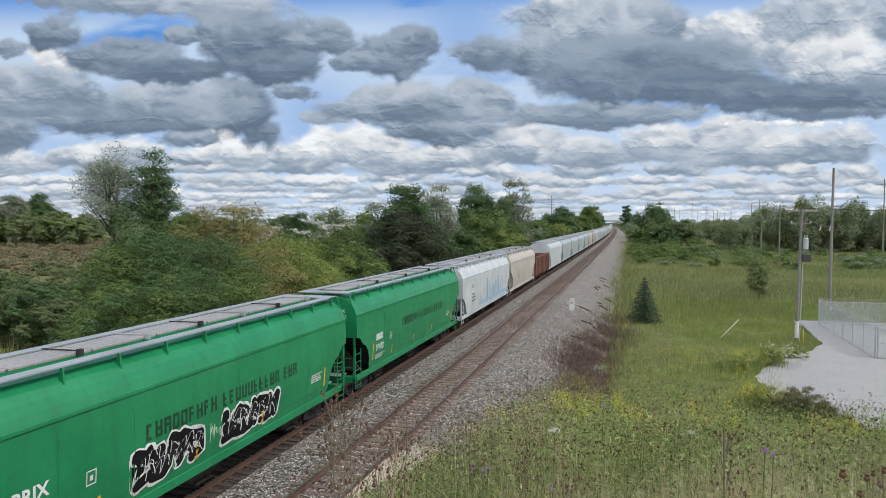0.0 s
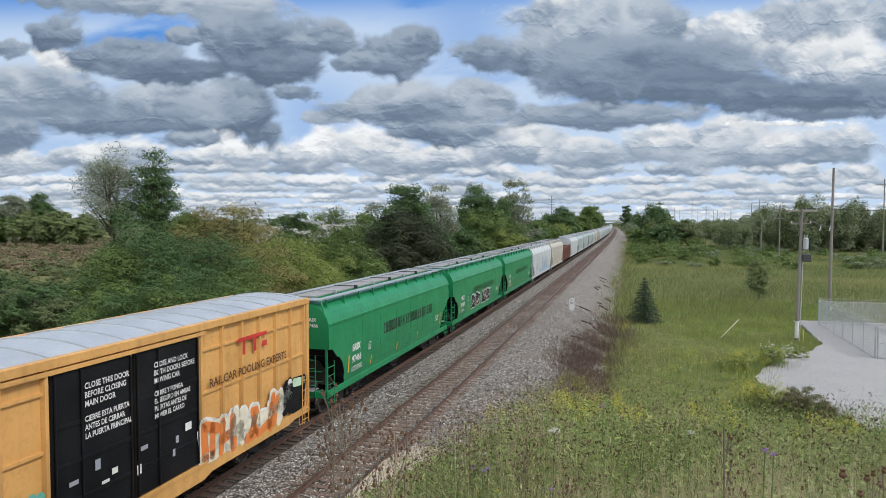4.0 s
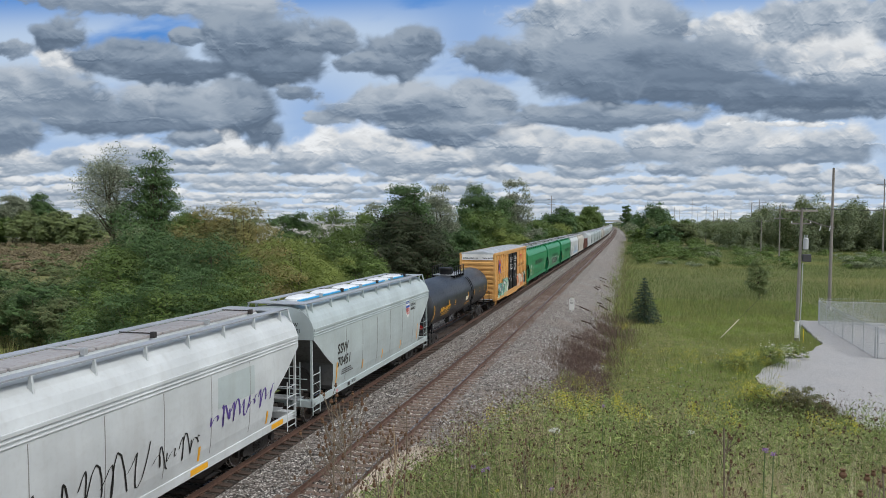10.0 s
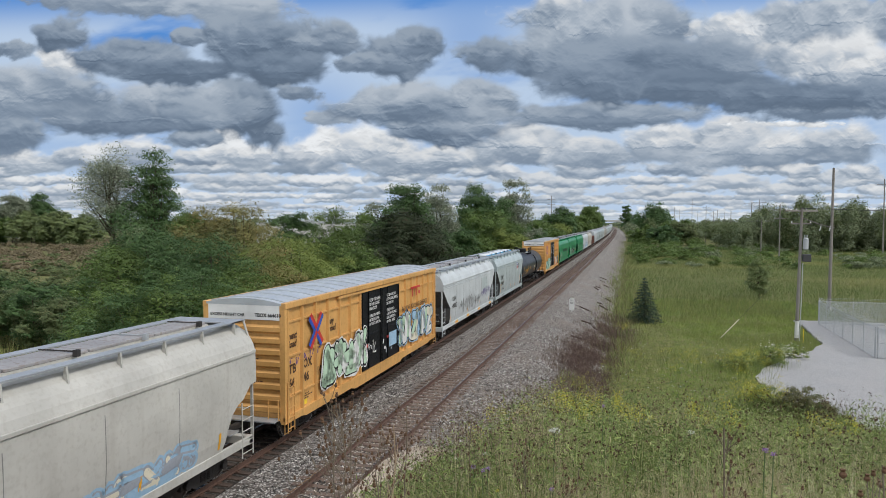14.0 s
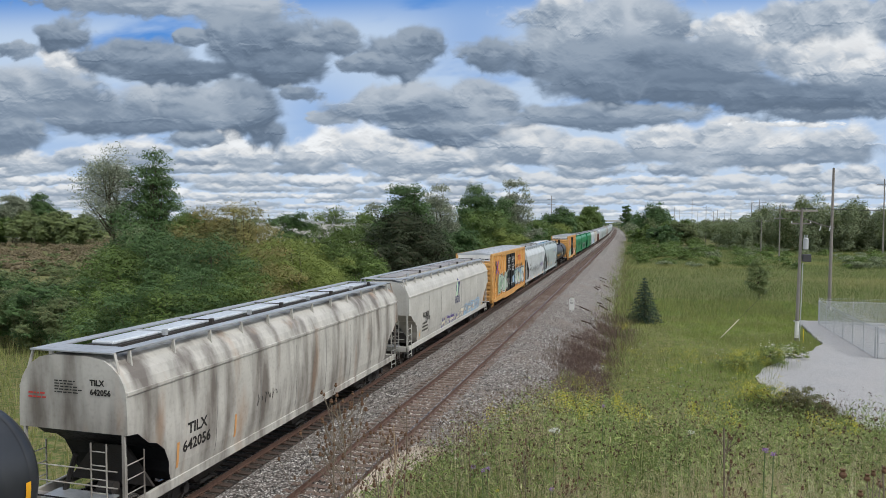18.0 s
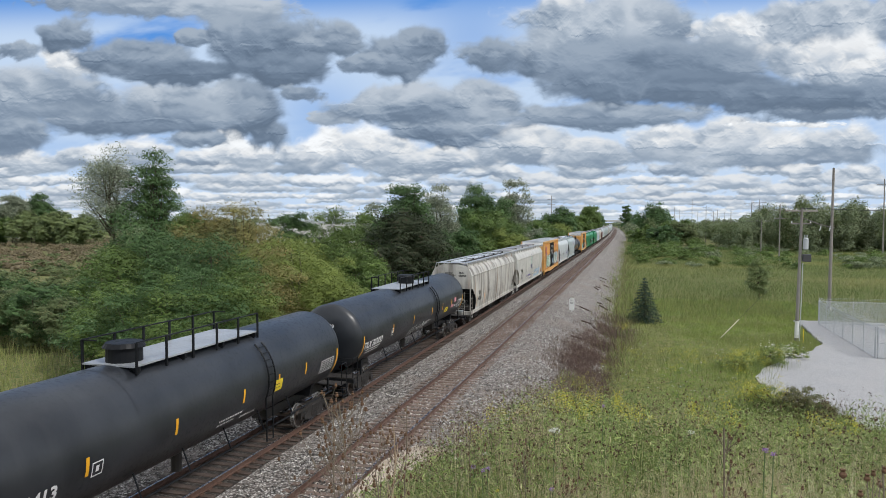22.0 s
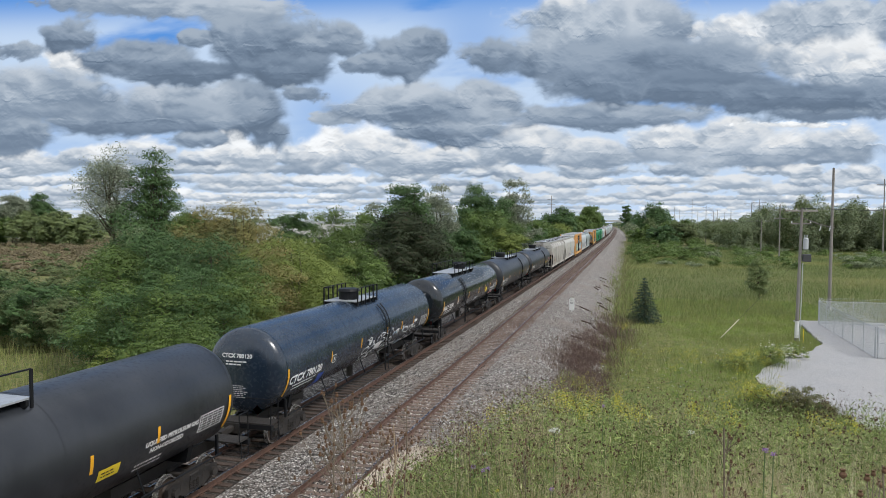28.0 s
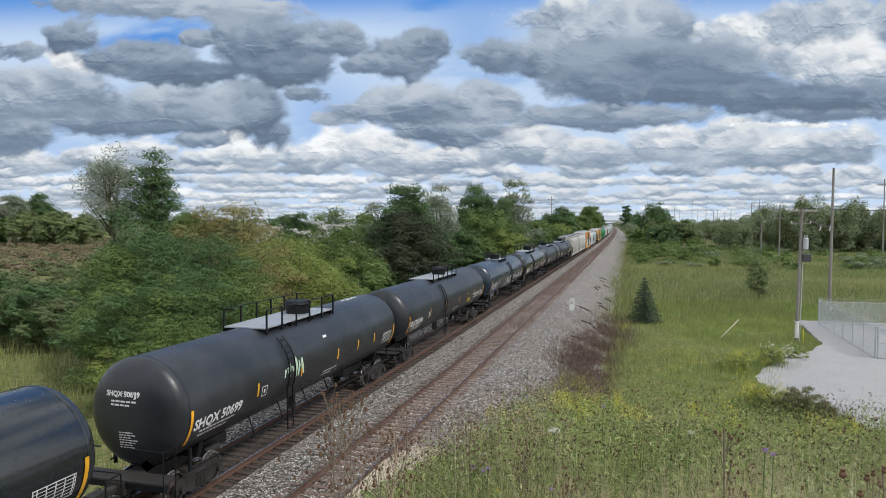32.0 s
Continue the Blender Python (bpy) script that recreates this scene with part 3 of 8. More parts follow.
# ---------------------------------------------------------------- ground
def bend(y):
    """Sideways shift of the line where it curves, far ahead."""
    return -np.maximum(0.0, np.asarray(y, dtype=float) - 200.0) ** 2 / 40000.0


NEAR_X = 4.31            # centre of the empty track; the train's is at 0


def mound(x, y):
    """The bank on which the camera stands."""
    along = np.where(y < 8, 6.3 - 0.15 * np.maximum(y, 0), 5.1 - 0.28 * (y - 8))
    along = np.where(y < 16, along, 2.86 - 0.55 * (y - 16))
    side = np.where(x < 12.0, (12.0 - x) * 0.5, 0.0)
    return along - side


def ground_z(x, y):
    x, y = np.asarray(x, dtype=float), np.asarray(y, dtype=float)
    xs = x - bend(y)
    base = np.where(xs > 0, -1.9, -2.5) + 0.25 * (fbm(x * 0.04, y * 0.04, 3, 50) - 0.5)
    t = smooth(9.8, 11.0, xs)
    base = np.where((xs > -6) & (xs < 11.0), -2.6 * (1 - t) + base * t, base)
    m = mound(x, y) + 0.3 * (fbm(x * 0.5, y * 0.5, 3, 54) - 0.5)
    ok = (x > 8.55)
    return np.where(ok, np.maximum(base, m), base)


def stops(*spans):
    out = []
    for a, b, n in spans:
        out += list(np.linspace(a, b, n, endpoint=False))
    return np.array(out + [spans[-1][1]])


def grid_mesh(name, xs, ys, zf, material):
    X, Y = np.meshgrid(xs, ys)
    Z = zf(X, Y)
    idx = np.arange(X.size).reshape(X.shape)
    q = np.stack([idx[:-1, :-1], idx[:-1, 1:], idx[1:, 1:], idx[1:, :-1]], -1).reshape(-1, 4)
    return raw(name, np.stack([X, Y, Z], -1).reshape(-1, 3).tolist(), q.tolist(), material, smooth=True)


def build_ground():
    xs = stops((-4000, -400, 10), (-400, -60, 26), (-60, 8.5, 40), (8.5, 8.56, 1), (8.56, 40, 70), (40, 300, 40), (300, 4000, 10))
    ys = stops((-3000, -60, 8), (-60, 0, 20), (0, 45, 70), (45, 300, 60), (300, 1200, 40), (1200, 4400, 10))
    g = grid_mesh("ground", xs, ys, ground_z, M["grass_ground"])
    tagged(g, "rough green meadow and marsh ground", "ground", kind="structure")


build_ground()

BED = ((-6.6, -2.7), (-2.75, -0.42), (-2.1, -0.225), (2.0, -0.225), (2.35, -0.3), (2.9, -0.215), (5.7, -0.21), (6.6, -0.23), (7.2, -0.42), (13.4, -2.55))


def bed_z(xs):
    return np.interp(xs, [b[0] for b in BED], [b[1] for b in BED])


def build_bed():
    xs = np.unique(np.concatenate([np.linspace(-6.6, 13.4, 150), [b[0] for b in BED]]))
    ys = stops((-30, 60, 300), (60, 200, 200), (200, 1100, 120))
    X, Y = np.meshgrid(xs, ys)
    rough = 0.07 * (fbm(X * 2.5, Y * 2.5, 3, 60) - 0.5) * (Y < 150) + 0.12 * (fbm(X * .4, Y * .4, 2, 61) - 0.5)
    Z = bed_z(X) + rough * np.where((X > 7.2) | (X < -2.7), 1.6, 0.45)
    Xb = X + bend(Y)
    idx = np.arange(X.size).reshape(X.shape)
    q = np.stack([idx[:-1, :-1], idx[:-1, 1:], idx[1:, 1:], idx[1:, :-1]], -1).reshape(-1, 4)
    ob = raw("ballast_bed", np.stack([Xb, Y, Z], -1).reshape(-1, 3).tolist(), q.tolist(), M["ballast"], smooth=True)
    ob.data.materials.append(M["ballast_rust"])
    ob.data.materials.append(M["ballast_dark"])
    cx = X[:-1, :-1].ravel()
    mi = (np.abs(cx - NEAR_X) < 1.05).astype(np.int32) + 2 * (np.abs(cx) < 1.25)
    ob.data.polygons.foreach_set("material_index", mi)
    tagged(ob, "grey crushed stone ballast bed with sloping shoulder", "railway bed", kind="structure")
    return ob


bed = build_bed()


def loose_stones():
    """Single stones lying proud on the ballast near the camera."""
    rng = np.random.default_rng(3)
    n = 70000
    y = 9 + 60 * rng.random(n) ** 1.6
    x = rng.uniform(-2.6, 11.8, n)
    keep = (np.abs(x - NEAR_X) > 1.4) & (np.abs(x) > 1.4) | (rng.random(n) < 0.4) & (np.abs(x) > 1.4)
    x, y = x[keep], y[keep]
    n = len(x)
    s = rng.uniform(0.022, 0.05, n)
    z = bed_z(x) + s * 0.25 + 0.01
    base = np.array([(1, 0, 0), (-.5, .87, 0), (-.5, -.87, 0), (0, 0, 1)], float)
    tri = np.array([(0, 1, 3), (1, 2, 3), (2, 0, 3)])
    jit = rng.uniform(0.6, 1.4, (n, 4, 3))
    a = rng.uniform(0, 6.28, n)
    ca, sa = np.cos(a)[:, None], np.sin(a)[:, None]
    v = base[None] * jit * s[:, None, None]
    vx, vy = v[..., 0] * ca - v[..., 1] * sa, v[..., 0] * sa + v[..., 1] * ca
    V = np.stack([vx + x[:, None], vy + y[:, None], v[..., 2] + z[:, None]], -1)
    ob = fast_mesh("loose_stones", V[:, tri].reshape(-1, 3), 3, M["stone"])
    tagged(ob, "loose grey crushed stones on the ballast", "stones", kind="stuff")


loose_stones()

# ---------------------------------------------------------------- tracks
RAIL_PROFILE = ((-.07, -.185), (.07, -.185), (.07, -.172), (.012, -.155), (.011, -.045), (.037, -.035), (.037, -.006), (.030, 0), (-.030, 0), (-.037, -.006), (-.037, -.035), (-.011, -.045), (-.012, -.155), (-.07, -.172))


def build_track(name, cx, label, wood="tie"):
    tr = tagged(new(name), label, "railway track", "railway tracks", "structure")
    ys = list(stops((-30, 200, 12), (200, 1050, 44)))
    for s in (-1, 1):
        bm = B()
        loft(bm, [[(cx + s * 0.755 + px + float(bend(y)), y, pz) for px, pz in RAIL_PROFILE] for y in ys])
        r = part("rail", bm, M["rail"], tr)
        r.data.materials.append(M["rail_top"])
        for f in r.data.polygons:
            if f.normal.z > 0.7 and f.center.z > -0.02:
                f.material_index = 1
    rng = random.Random(5 + int(cx))
    meshes = []
    for k in range(5):
        bm = B()
        box(bm, -1.3, 1.3, -0.115, 0.115, -0.17, 0, 0.012)
        for v in bm.verts:
            v.co += Vector((rng.uniform(-.02, .02), rng.uniform(-.012, .012), rng.uniform(-.008, .004)))
        me = bpy.data.meshes.new("tie")
        bm.to_mesh(me)
        bm.free()
        me.materials.append(M[wood])
        meshes.append(me)
    bmp = B()
    for s in (-1, 1):
        box(bmp, s * .755 - .17, s * .755 + .17, -.09, .09, 0, .014)
        for sx in (-.1, .1):
            for sy in (-.05, .05):
                box(bmp, s * .755 + sx - .014, s * .755 + sx + .014, sy - .014, sy + .014, .014, .034)
    plate = bpy.data.meshes.new("tie_plate")
    bmp.to_mesh(plate)
    bmp.free()
    plate.materials.append(M["rail"])
    y, i = 6.0, 0
    far = []
    while y < 700:
        m = pose(cx + rng.uniform(-.05, .05) + float(bend(y)), y, -.186, rng.uniform(-.6, .6), 0, rng.uniform(-1.3, 1.3))
        if i < 170:
            t = piece("tie", meshes[i % 5], tr, m)
            if i < 75:
                piece("tie_plate", plate, t)
        else:
            far.append(m)
        y += 0.5 + rng.uniform(-.03, .03)
        i += 1
    V = []
    for m in far:
        c = [m @ Vector(p) for p in ((-1.3, -.115, 0), (1.3, -.115, 0), (1.3, .115, 0), (-1.3, .115, 0), (-1.3, -.115, -.15), (1.3, -.115, -.15))]
        for f in ((0, 1, 2, 3), (4, 5, 1, 0)):
            V += [c[k] for k in f]
    ob = fast_mesh("distant_ties", np.array([tuple(v) for v in V]), 4, M[wood], tr)
    ob["kind"] = "stuff"
    return tr


build_track("track_near", NEAR_X, "rusty steel rails on dark wooden ties")
build_track("track_train", 0.0, "rusty steel rails on dark wooden ties under the train", "tie_dark")

# ---------------------------------------------------------------- lettering and paint marks
_text_cache = {}


def text_mesh(s, size, bold=0.0, italic=0.0):
    key = (s, size, bold, italic)
    if key not in _text_cache:
        cu = bpy.data.curves.new("lettering", "FONT")
        cu.body, cu.size, cu.offset, cu.shear = s, size, bold, italic
        cu.resolution_u = 2
        ob = bpy.data.objects.new("lettering", cu)
        me = bpy.data.meshes.new_from_object(ob)
        _text_cache[key] = ([tuple(v.co) for v in me.vertices], [tuple(p.vertices) for p in me.polygons])
        bpy.data.objects.remove(ob)
        bpy.data.curves.remove(cu)
        bpy.data.meshes.remove(me)
    return _text_cache[key]


def lettering(s, size, material, parent, y, z, surf, face="side", stretch=1.0, bold=0.004, italic=0.0, proud=0.008, slope=0.0):
    """Words on a car's side (starting at y, base line z) or rear end (starting at x = y)."""
    vs, fs = text_mesh(s, size, bold, italic)
    out = []
    for a, b, _ in vs:
        if face == "side":
            yy, zz = y + a * stretch, z + b + slope * a
            out.append((surf(zz, yy) + proud, yy, zz))
        elif face == "rear":
            xx, zz = y + a * stretch, z + b
            out.append((xx, surf(zz, xx) - proud, zz))
        else:
            yy, xx = y + a * stretch, z - b
            out.append((xx, yy, surf(xx, yy) + proud))
    return raw("lettering", out, fs, material, parent)


def panel(name, material, parent, y0, y1, z0, z1, surf, proud=0.006, skew=0.0, n=3, label=""):
    """A thin painted patch that follows a car's side."""
    bm = B()
    zs = np.linspace(z0, z1, n + 1)
    ys = np.linspace(y0, y1, 3)
    rows = [[bm.verts.new((surf(z, y) + proud, y + skew * (z - z0), z)) for y in ys] for z in zs]
    for r, q in zip(rows[:-1], rows[1:]):
        for i in range(2):
            bm.faces.new((r[i], r[i + 1], q[i + 1], q[i]))
    return part(name, bm, material, parent, label)


def bars(parent, material, y, z, w, n, surf, face="side", h=0.045, gap=0.085, seed=1):
    """Small print that cannot be read: rows of short bars."""
    rng = random.Random(seed)
    bm = B()
    for k in range(n):
        x = y
        end = y + w * rng.uniform(0.6, 1.0)
        while x < end:
            d = rng.uniform(0.05, 0.16)
            zz = z - k * gap
            if face == "side":
                c = [(surf(q, p) + 0.007, p, q) for p, q in ((x, zz), (x + d, zz), (x + d, zz + h), (x, zz + h))]
            else:
                c = [(p, surf(q, p) - 0.008, q) for p, q in ((x, zz), (x + d, zz), (x + d, zz + h), (x, zz + h))]
            bm.faces.new([bm.verts.new(p) for p in c])
            x += d + 0.03
    ob = part("small_print", bm, material, parent)
    ob["kind"] = "stuff"
    return ob


def word_bars(parent, material, y, z, size, words, surf, stretch=1.0, slope=0.0, seed=0):
    """A name in capitals, shown as upright bars of its size and colour."""
    rng = random.Random(seed)
    bm = B()
    x = y
    for w in words:
        for k in range(w):
            cw = size * 0.56 * stretch
            t = size * 0.2
            b = z + slope * (x - y)
            shapes = [(0, t, 0, size), (cw - t, cw, 0, size), (t, cw - t, size - t, size), (t, cw - t, size * .42, size * .42 + t), (t, cw - t, 0, t)]
            pick = [shapes[0]] + rng.sample(shapes[1:], rng.choice((2, 2, 3)))
            for a0, a1, b0, b1 in pick:
                bm.faces.new([bm.verts.new((surf(q, p) + 0.008, p, q)) for p, q in
                              ((x + a0, b + b0), (x + a1, b + b0), (x + a1, b + b1), (x + a0, b + b1))])
            x += cw * 1.28
        x += size * 0.5 * stretch
    ob = part("name_bars", bm, material, parent)
    ob["kind"] = "stuff"
    return ob


STROKES = (((0, 0), (0, 1)), ((0, 1), (.9, .85)), ((.9, .85), (.85, .1)), ((0, .5), (.8, .55)), ((0, 0), (.85, .05)), ((.1, .95), (.9, .05)), ((.45, .1), (.5, .95)), ((.9, 1), (.15, .1)))


def graffiti(parent, y0, y1, z0, z1, surf, outline, fills, seed=0, letters=5, shade=None, base=0.006, fat=.30):
    """Sprayed wild shapes of fat strokes in layers: glow, outline and fill. They form no letters."""
    rng = random.Random(seed)
    mats = [outline] + fills + ([shade] if shade else [])
    bm = B()
    w = (y1 - y0) / letters
    h = z1 - z0

    def capsule(p, q, r, lift, mi):
        d = Vector((q[0] - p[0], q[1] - p[1]))
        a0 = math.atan2(d.y, d.x)
        vs = []
        for c, st in ((q, a0 - math.pi / 2), (p, a0 + math.pi / 2)):
            for k in range(6):
                a = st + math.pi * k / 5
                rr = r * (1.0 + rng.uniform(-.12, .16))
                yy, zz = c[0] + rr * math.cos(a), c[1] + rr * math.sin(a)
                vs.append(bm.verts.new((surf(zz, yy) + base + lift, yy, zz)))
        bm.faces.new(vs).material_index = mi

    for layer in (0, 1, 2):
        r2 = random.Random(seed + 5)
        for k in range(letters):
            oy = y0 + k * w + r2.uniform(-.05, .08) * w
            oz = z0 + r2.uniform(0, .12) * h
            sh, lean = r2.uniform(.75, .92) * h, r2.uniform(-.1, .28) * h
            sw = w * r2.uniform(.78, .98)
            for a, b in r2.sample(STROKES, r2.choice((3, 4, 4))):
                j = [r2.uniform(-.08, .08) for _ in range(4)]
                p = (oy + (a[0] + j[0]) * sw + lean * a[1], oz + (a[1] + j[1]) * sh)
                q = (oy + (b[0] + j[2]) * sw + lean * b[1], oz + (b[1] + j[3]) * sh)
                f = 1 + r2.randrange(len(fills))
                r = fat * min(w, h) * .5 * r2.uniform(.8, 1.15)
                if layer == 0 and shade:
                    capsule(p, q, r + .13, 0, len(mats) - 1)
                elif layer == 1:
                    capsule(p, q, r + .055, .003, 0)
                elif layer == 2:
                    capsule(p, q, r, .006, f)
    ob = part("graffiti", bm, mats[0], parent)
    ob["kind"] = "stuff"
    for m in mats[1:]:
        ob.data.materials.append(m)
    return ob


def scrawl(parent, pts_seed, y0, y1, z0, z1, surf, material, strokes=6, width=0.05, face="side"):
    """A sprayed tag in thin looping strokes. No letters."""
    rng = random.Random(pts_seed)
    bm = B()
    for k in range(strokes):
        cy = y0 + (y1 - y0) * (k + 0.5) / strokes
        ph, fr = rng.uniform(0, 6), rng.uniform(1.2, 2.2)
        last = None
        for i in range(15):
            t = i / 14
            yy = cy + (t - 0.5) * (y1 - y0) / strokes * 0.9 + 0.16 * (y1 - y0) / strokes * math.sin(9 * t + ph)
            zz = (z0 + z1) / 2 + (z1 - z0) * 0.48 * math.sin(fr * 6.28 * t + ph) * (0.6 + 0.4 * math.sin(3 * t + ph))
            pr = []
            for d in (-width / 2, width / 2):
                a, b = (yy + d, zz + d * 0.4)
                pr.append(bm.verts.new((surf(b, a) + 0.012, a, b) if face == "side" else (a, surf(b, a) - 0.012, b)))
            if last:
                bm.faces.new((last[0], last[1], pr[1], pr[0]))
            last = pr
    return part("spray_tag", bm, material, parent)


# ---------------------------------------------------------------- running gear
def _mesh(bm, name, *mats):
    me = bpy.data.meshes.new(name)
    bmesh.ops.recalc_face_normals(bm, faces=bm.faces)
    bm.to_mesh(me)
    bm.free()
    for m in mats:
        me.materials.append(m)
    return me


def make_gear():
    bm = B()
    tube(bm, (-.85, 0, 0), (.85, 0, 0), .085, 8)
    for s in (-1, 1):
        prof = ((.69, .485), (.715, .485), (.72, .457), (.82, .452), (.82, .40), (.775, .37), (.765, .20), (.80, .15), (.84, .13), (.84, .0))
        seg = 28
        prev = None
        first = None
        for i in range(seg):
            a = 2 * math.pi * i / seg
            ring = [bm.verts.new((s * x, r * math.cos(a), r * math.sin(a))) for x, r in prof]
            if prev:
                for k in range(len(prof) - 1):
                    bm.faces.new((prev[k], prev[k + 1], ring[k + 1], ring[k]))
            else:
                first = ring
            prev = ring
        for k in range(len(prof) - 1):
            bm.faces.new((prev[k], prev[k + 1], first[k + 1], first[k]))
        # cast spokes' bolts give the turning disc something to show
        for i in range(6):
            a = i * math.pi / 3
            y, z = .3 * math.cos(a), .3 * math.sin(a)
            box(bm, s * .77 - .012, s * .77 + .012, y - .03, y + .03, z - .03, z + .03)
        tube(bm, (s * .84, 0, 0), (s * .99, 0, 0), .1, 10)
    wheelset = _mesh(bm, "wheelset", M["wheel"], M["wheel_rim"])
    for p in wheelset.polygons:
        r = math.hypot(p.center.y, p.center.z)
        if r > .44 or (abs(abs(p.center.x) - .82) < .01 and r > .40):
            p.material_index = 1
    bm = B()
    side = ((-1.13, .36), (-1.13, .62), (-.95, .70), (-.62, .70), (-.42, .86), (.42, .86), (.62, .70), (.95, .70), (1.13, .62), (1.13, .36), (.72, .34), (.45, .20), (-.45, .20), (-.72, .34))
    prism(bm, side, "x", -.06, .06)
    hole = ((-.62, .44), (-.62, .58), (-.45, .62), (-.36, .38))
    prism(bm, hole, "x", .055, .068)
    prism(bm, tuple((-a, b) for a, b in hole[::-1]), "x", .055, .068)
    for y in (-.89, .89):
        tube(bm, (.06, y, .457), (.17, y, .457), .13, 10)
    frame_m = _mesh(bm, "side_frame", M["under"])
    bm = B()
    box(bm, -1.05, 1.05, -.2, .2, .50, .72, .03)
    box(bm, -.35, .35, -.3, .3, .72, .84, .02)
    bolster = _mesh(bm, "bolster", M["under"])
    bm = B()
    for dy in (-.17, 0, .17):
        for k in range(5):
            tube(bm, (0, dy, .29 + k * .055), (0, dy, .32 + k * .055), .075, 8)
    spring = _mesh(bm, "spring_group", M["under"])
    bm = B()
    box(bm, -.1, .1, -.05, .55, .78, .98, .03)
    prism(bm, ((-.14, .5), (.17, .5), (.17, .72), (.06, .86), (-.02, .70), (-.14, .78)), "z", .74, 1.02)
    coupler = _mesh(bm, "coupler", M["under"])
    bm = B()
    path_tube(bm, [(.35, .2, .9), (.38, .5, .55), (.2, .78, .45)], .03, 6)
    hose = _mesh(bm, "air_hose", M["black"])
    return dict(wheelset=wheelset, frame=frame_m, bolster=bolster, spring=spring, coupler=coupler, hose=hose)


GEAR = make_gear()
WHEELS = []


def running_gear(car, ty, end, near=True):
    """Two trucks at +-ty and a coupler at each end."""
    for s in (-1, 1):
        tr = piece("truck", GEAR["bolster"], car, Matrix.Translation((0, s * ty, 0)))
        for sx in (-1, 1):
            piece("side_frame", GEAR["frame"], tr, pose(sx * .96, 0, 0, 0, 0, 0 if sx > 0 else 180))
            if near:
                piece("spring_group", GEAR["spring"], tr, Matrix.Translation((sx * 1.0, 0, 0)))
        for sy in (-.89, .89):
            w = piece("wheelset", GEAR["wheelset"], tr, Matrix.Translation((0, sy, .457)))
            if near:
                WHEELS.append(w)
        c = piece("coupler", GEAR["coupler"], car, pose(0, s * end, 0, 0, 0, 0 if s > 0 else 180))
        if near:
            piece("air_hose", GEAR["hose"], car, pose(0, s * end, 0, 0, 0, 0 if s > 0 else 180))


def ladder(parent, material, p, along, w, z0, z1, rungs, r=.016, label=""):
    """Two stiles and rungs. along: unit direction of the rungs."""
    bm = B()
    p, a = Vector(p), Vector(along)
    for k in (0, 1):
        q = p + a * (w * k)
        tube(bm, (q.x, q.y, z0), (q.x, q.y, z1), r * 1.3, 6)
    for i in range(rungs):
        z = z0 + (z1 - z0) * (i + .4) / rungs
        q = p + a * w
        tube(bm, (p.x, p.y, z), (q.x, q.y, z), r, 6)
    return part("ladder", bm, material, parent, label)


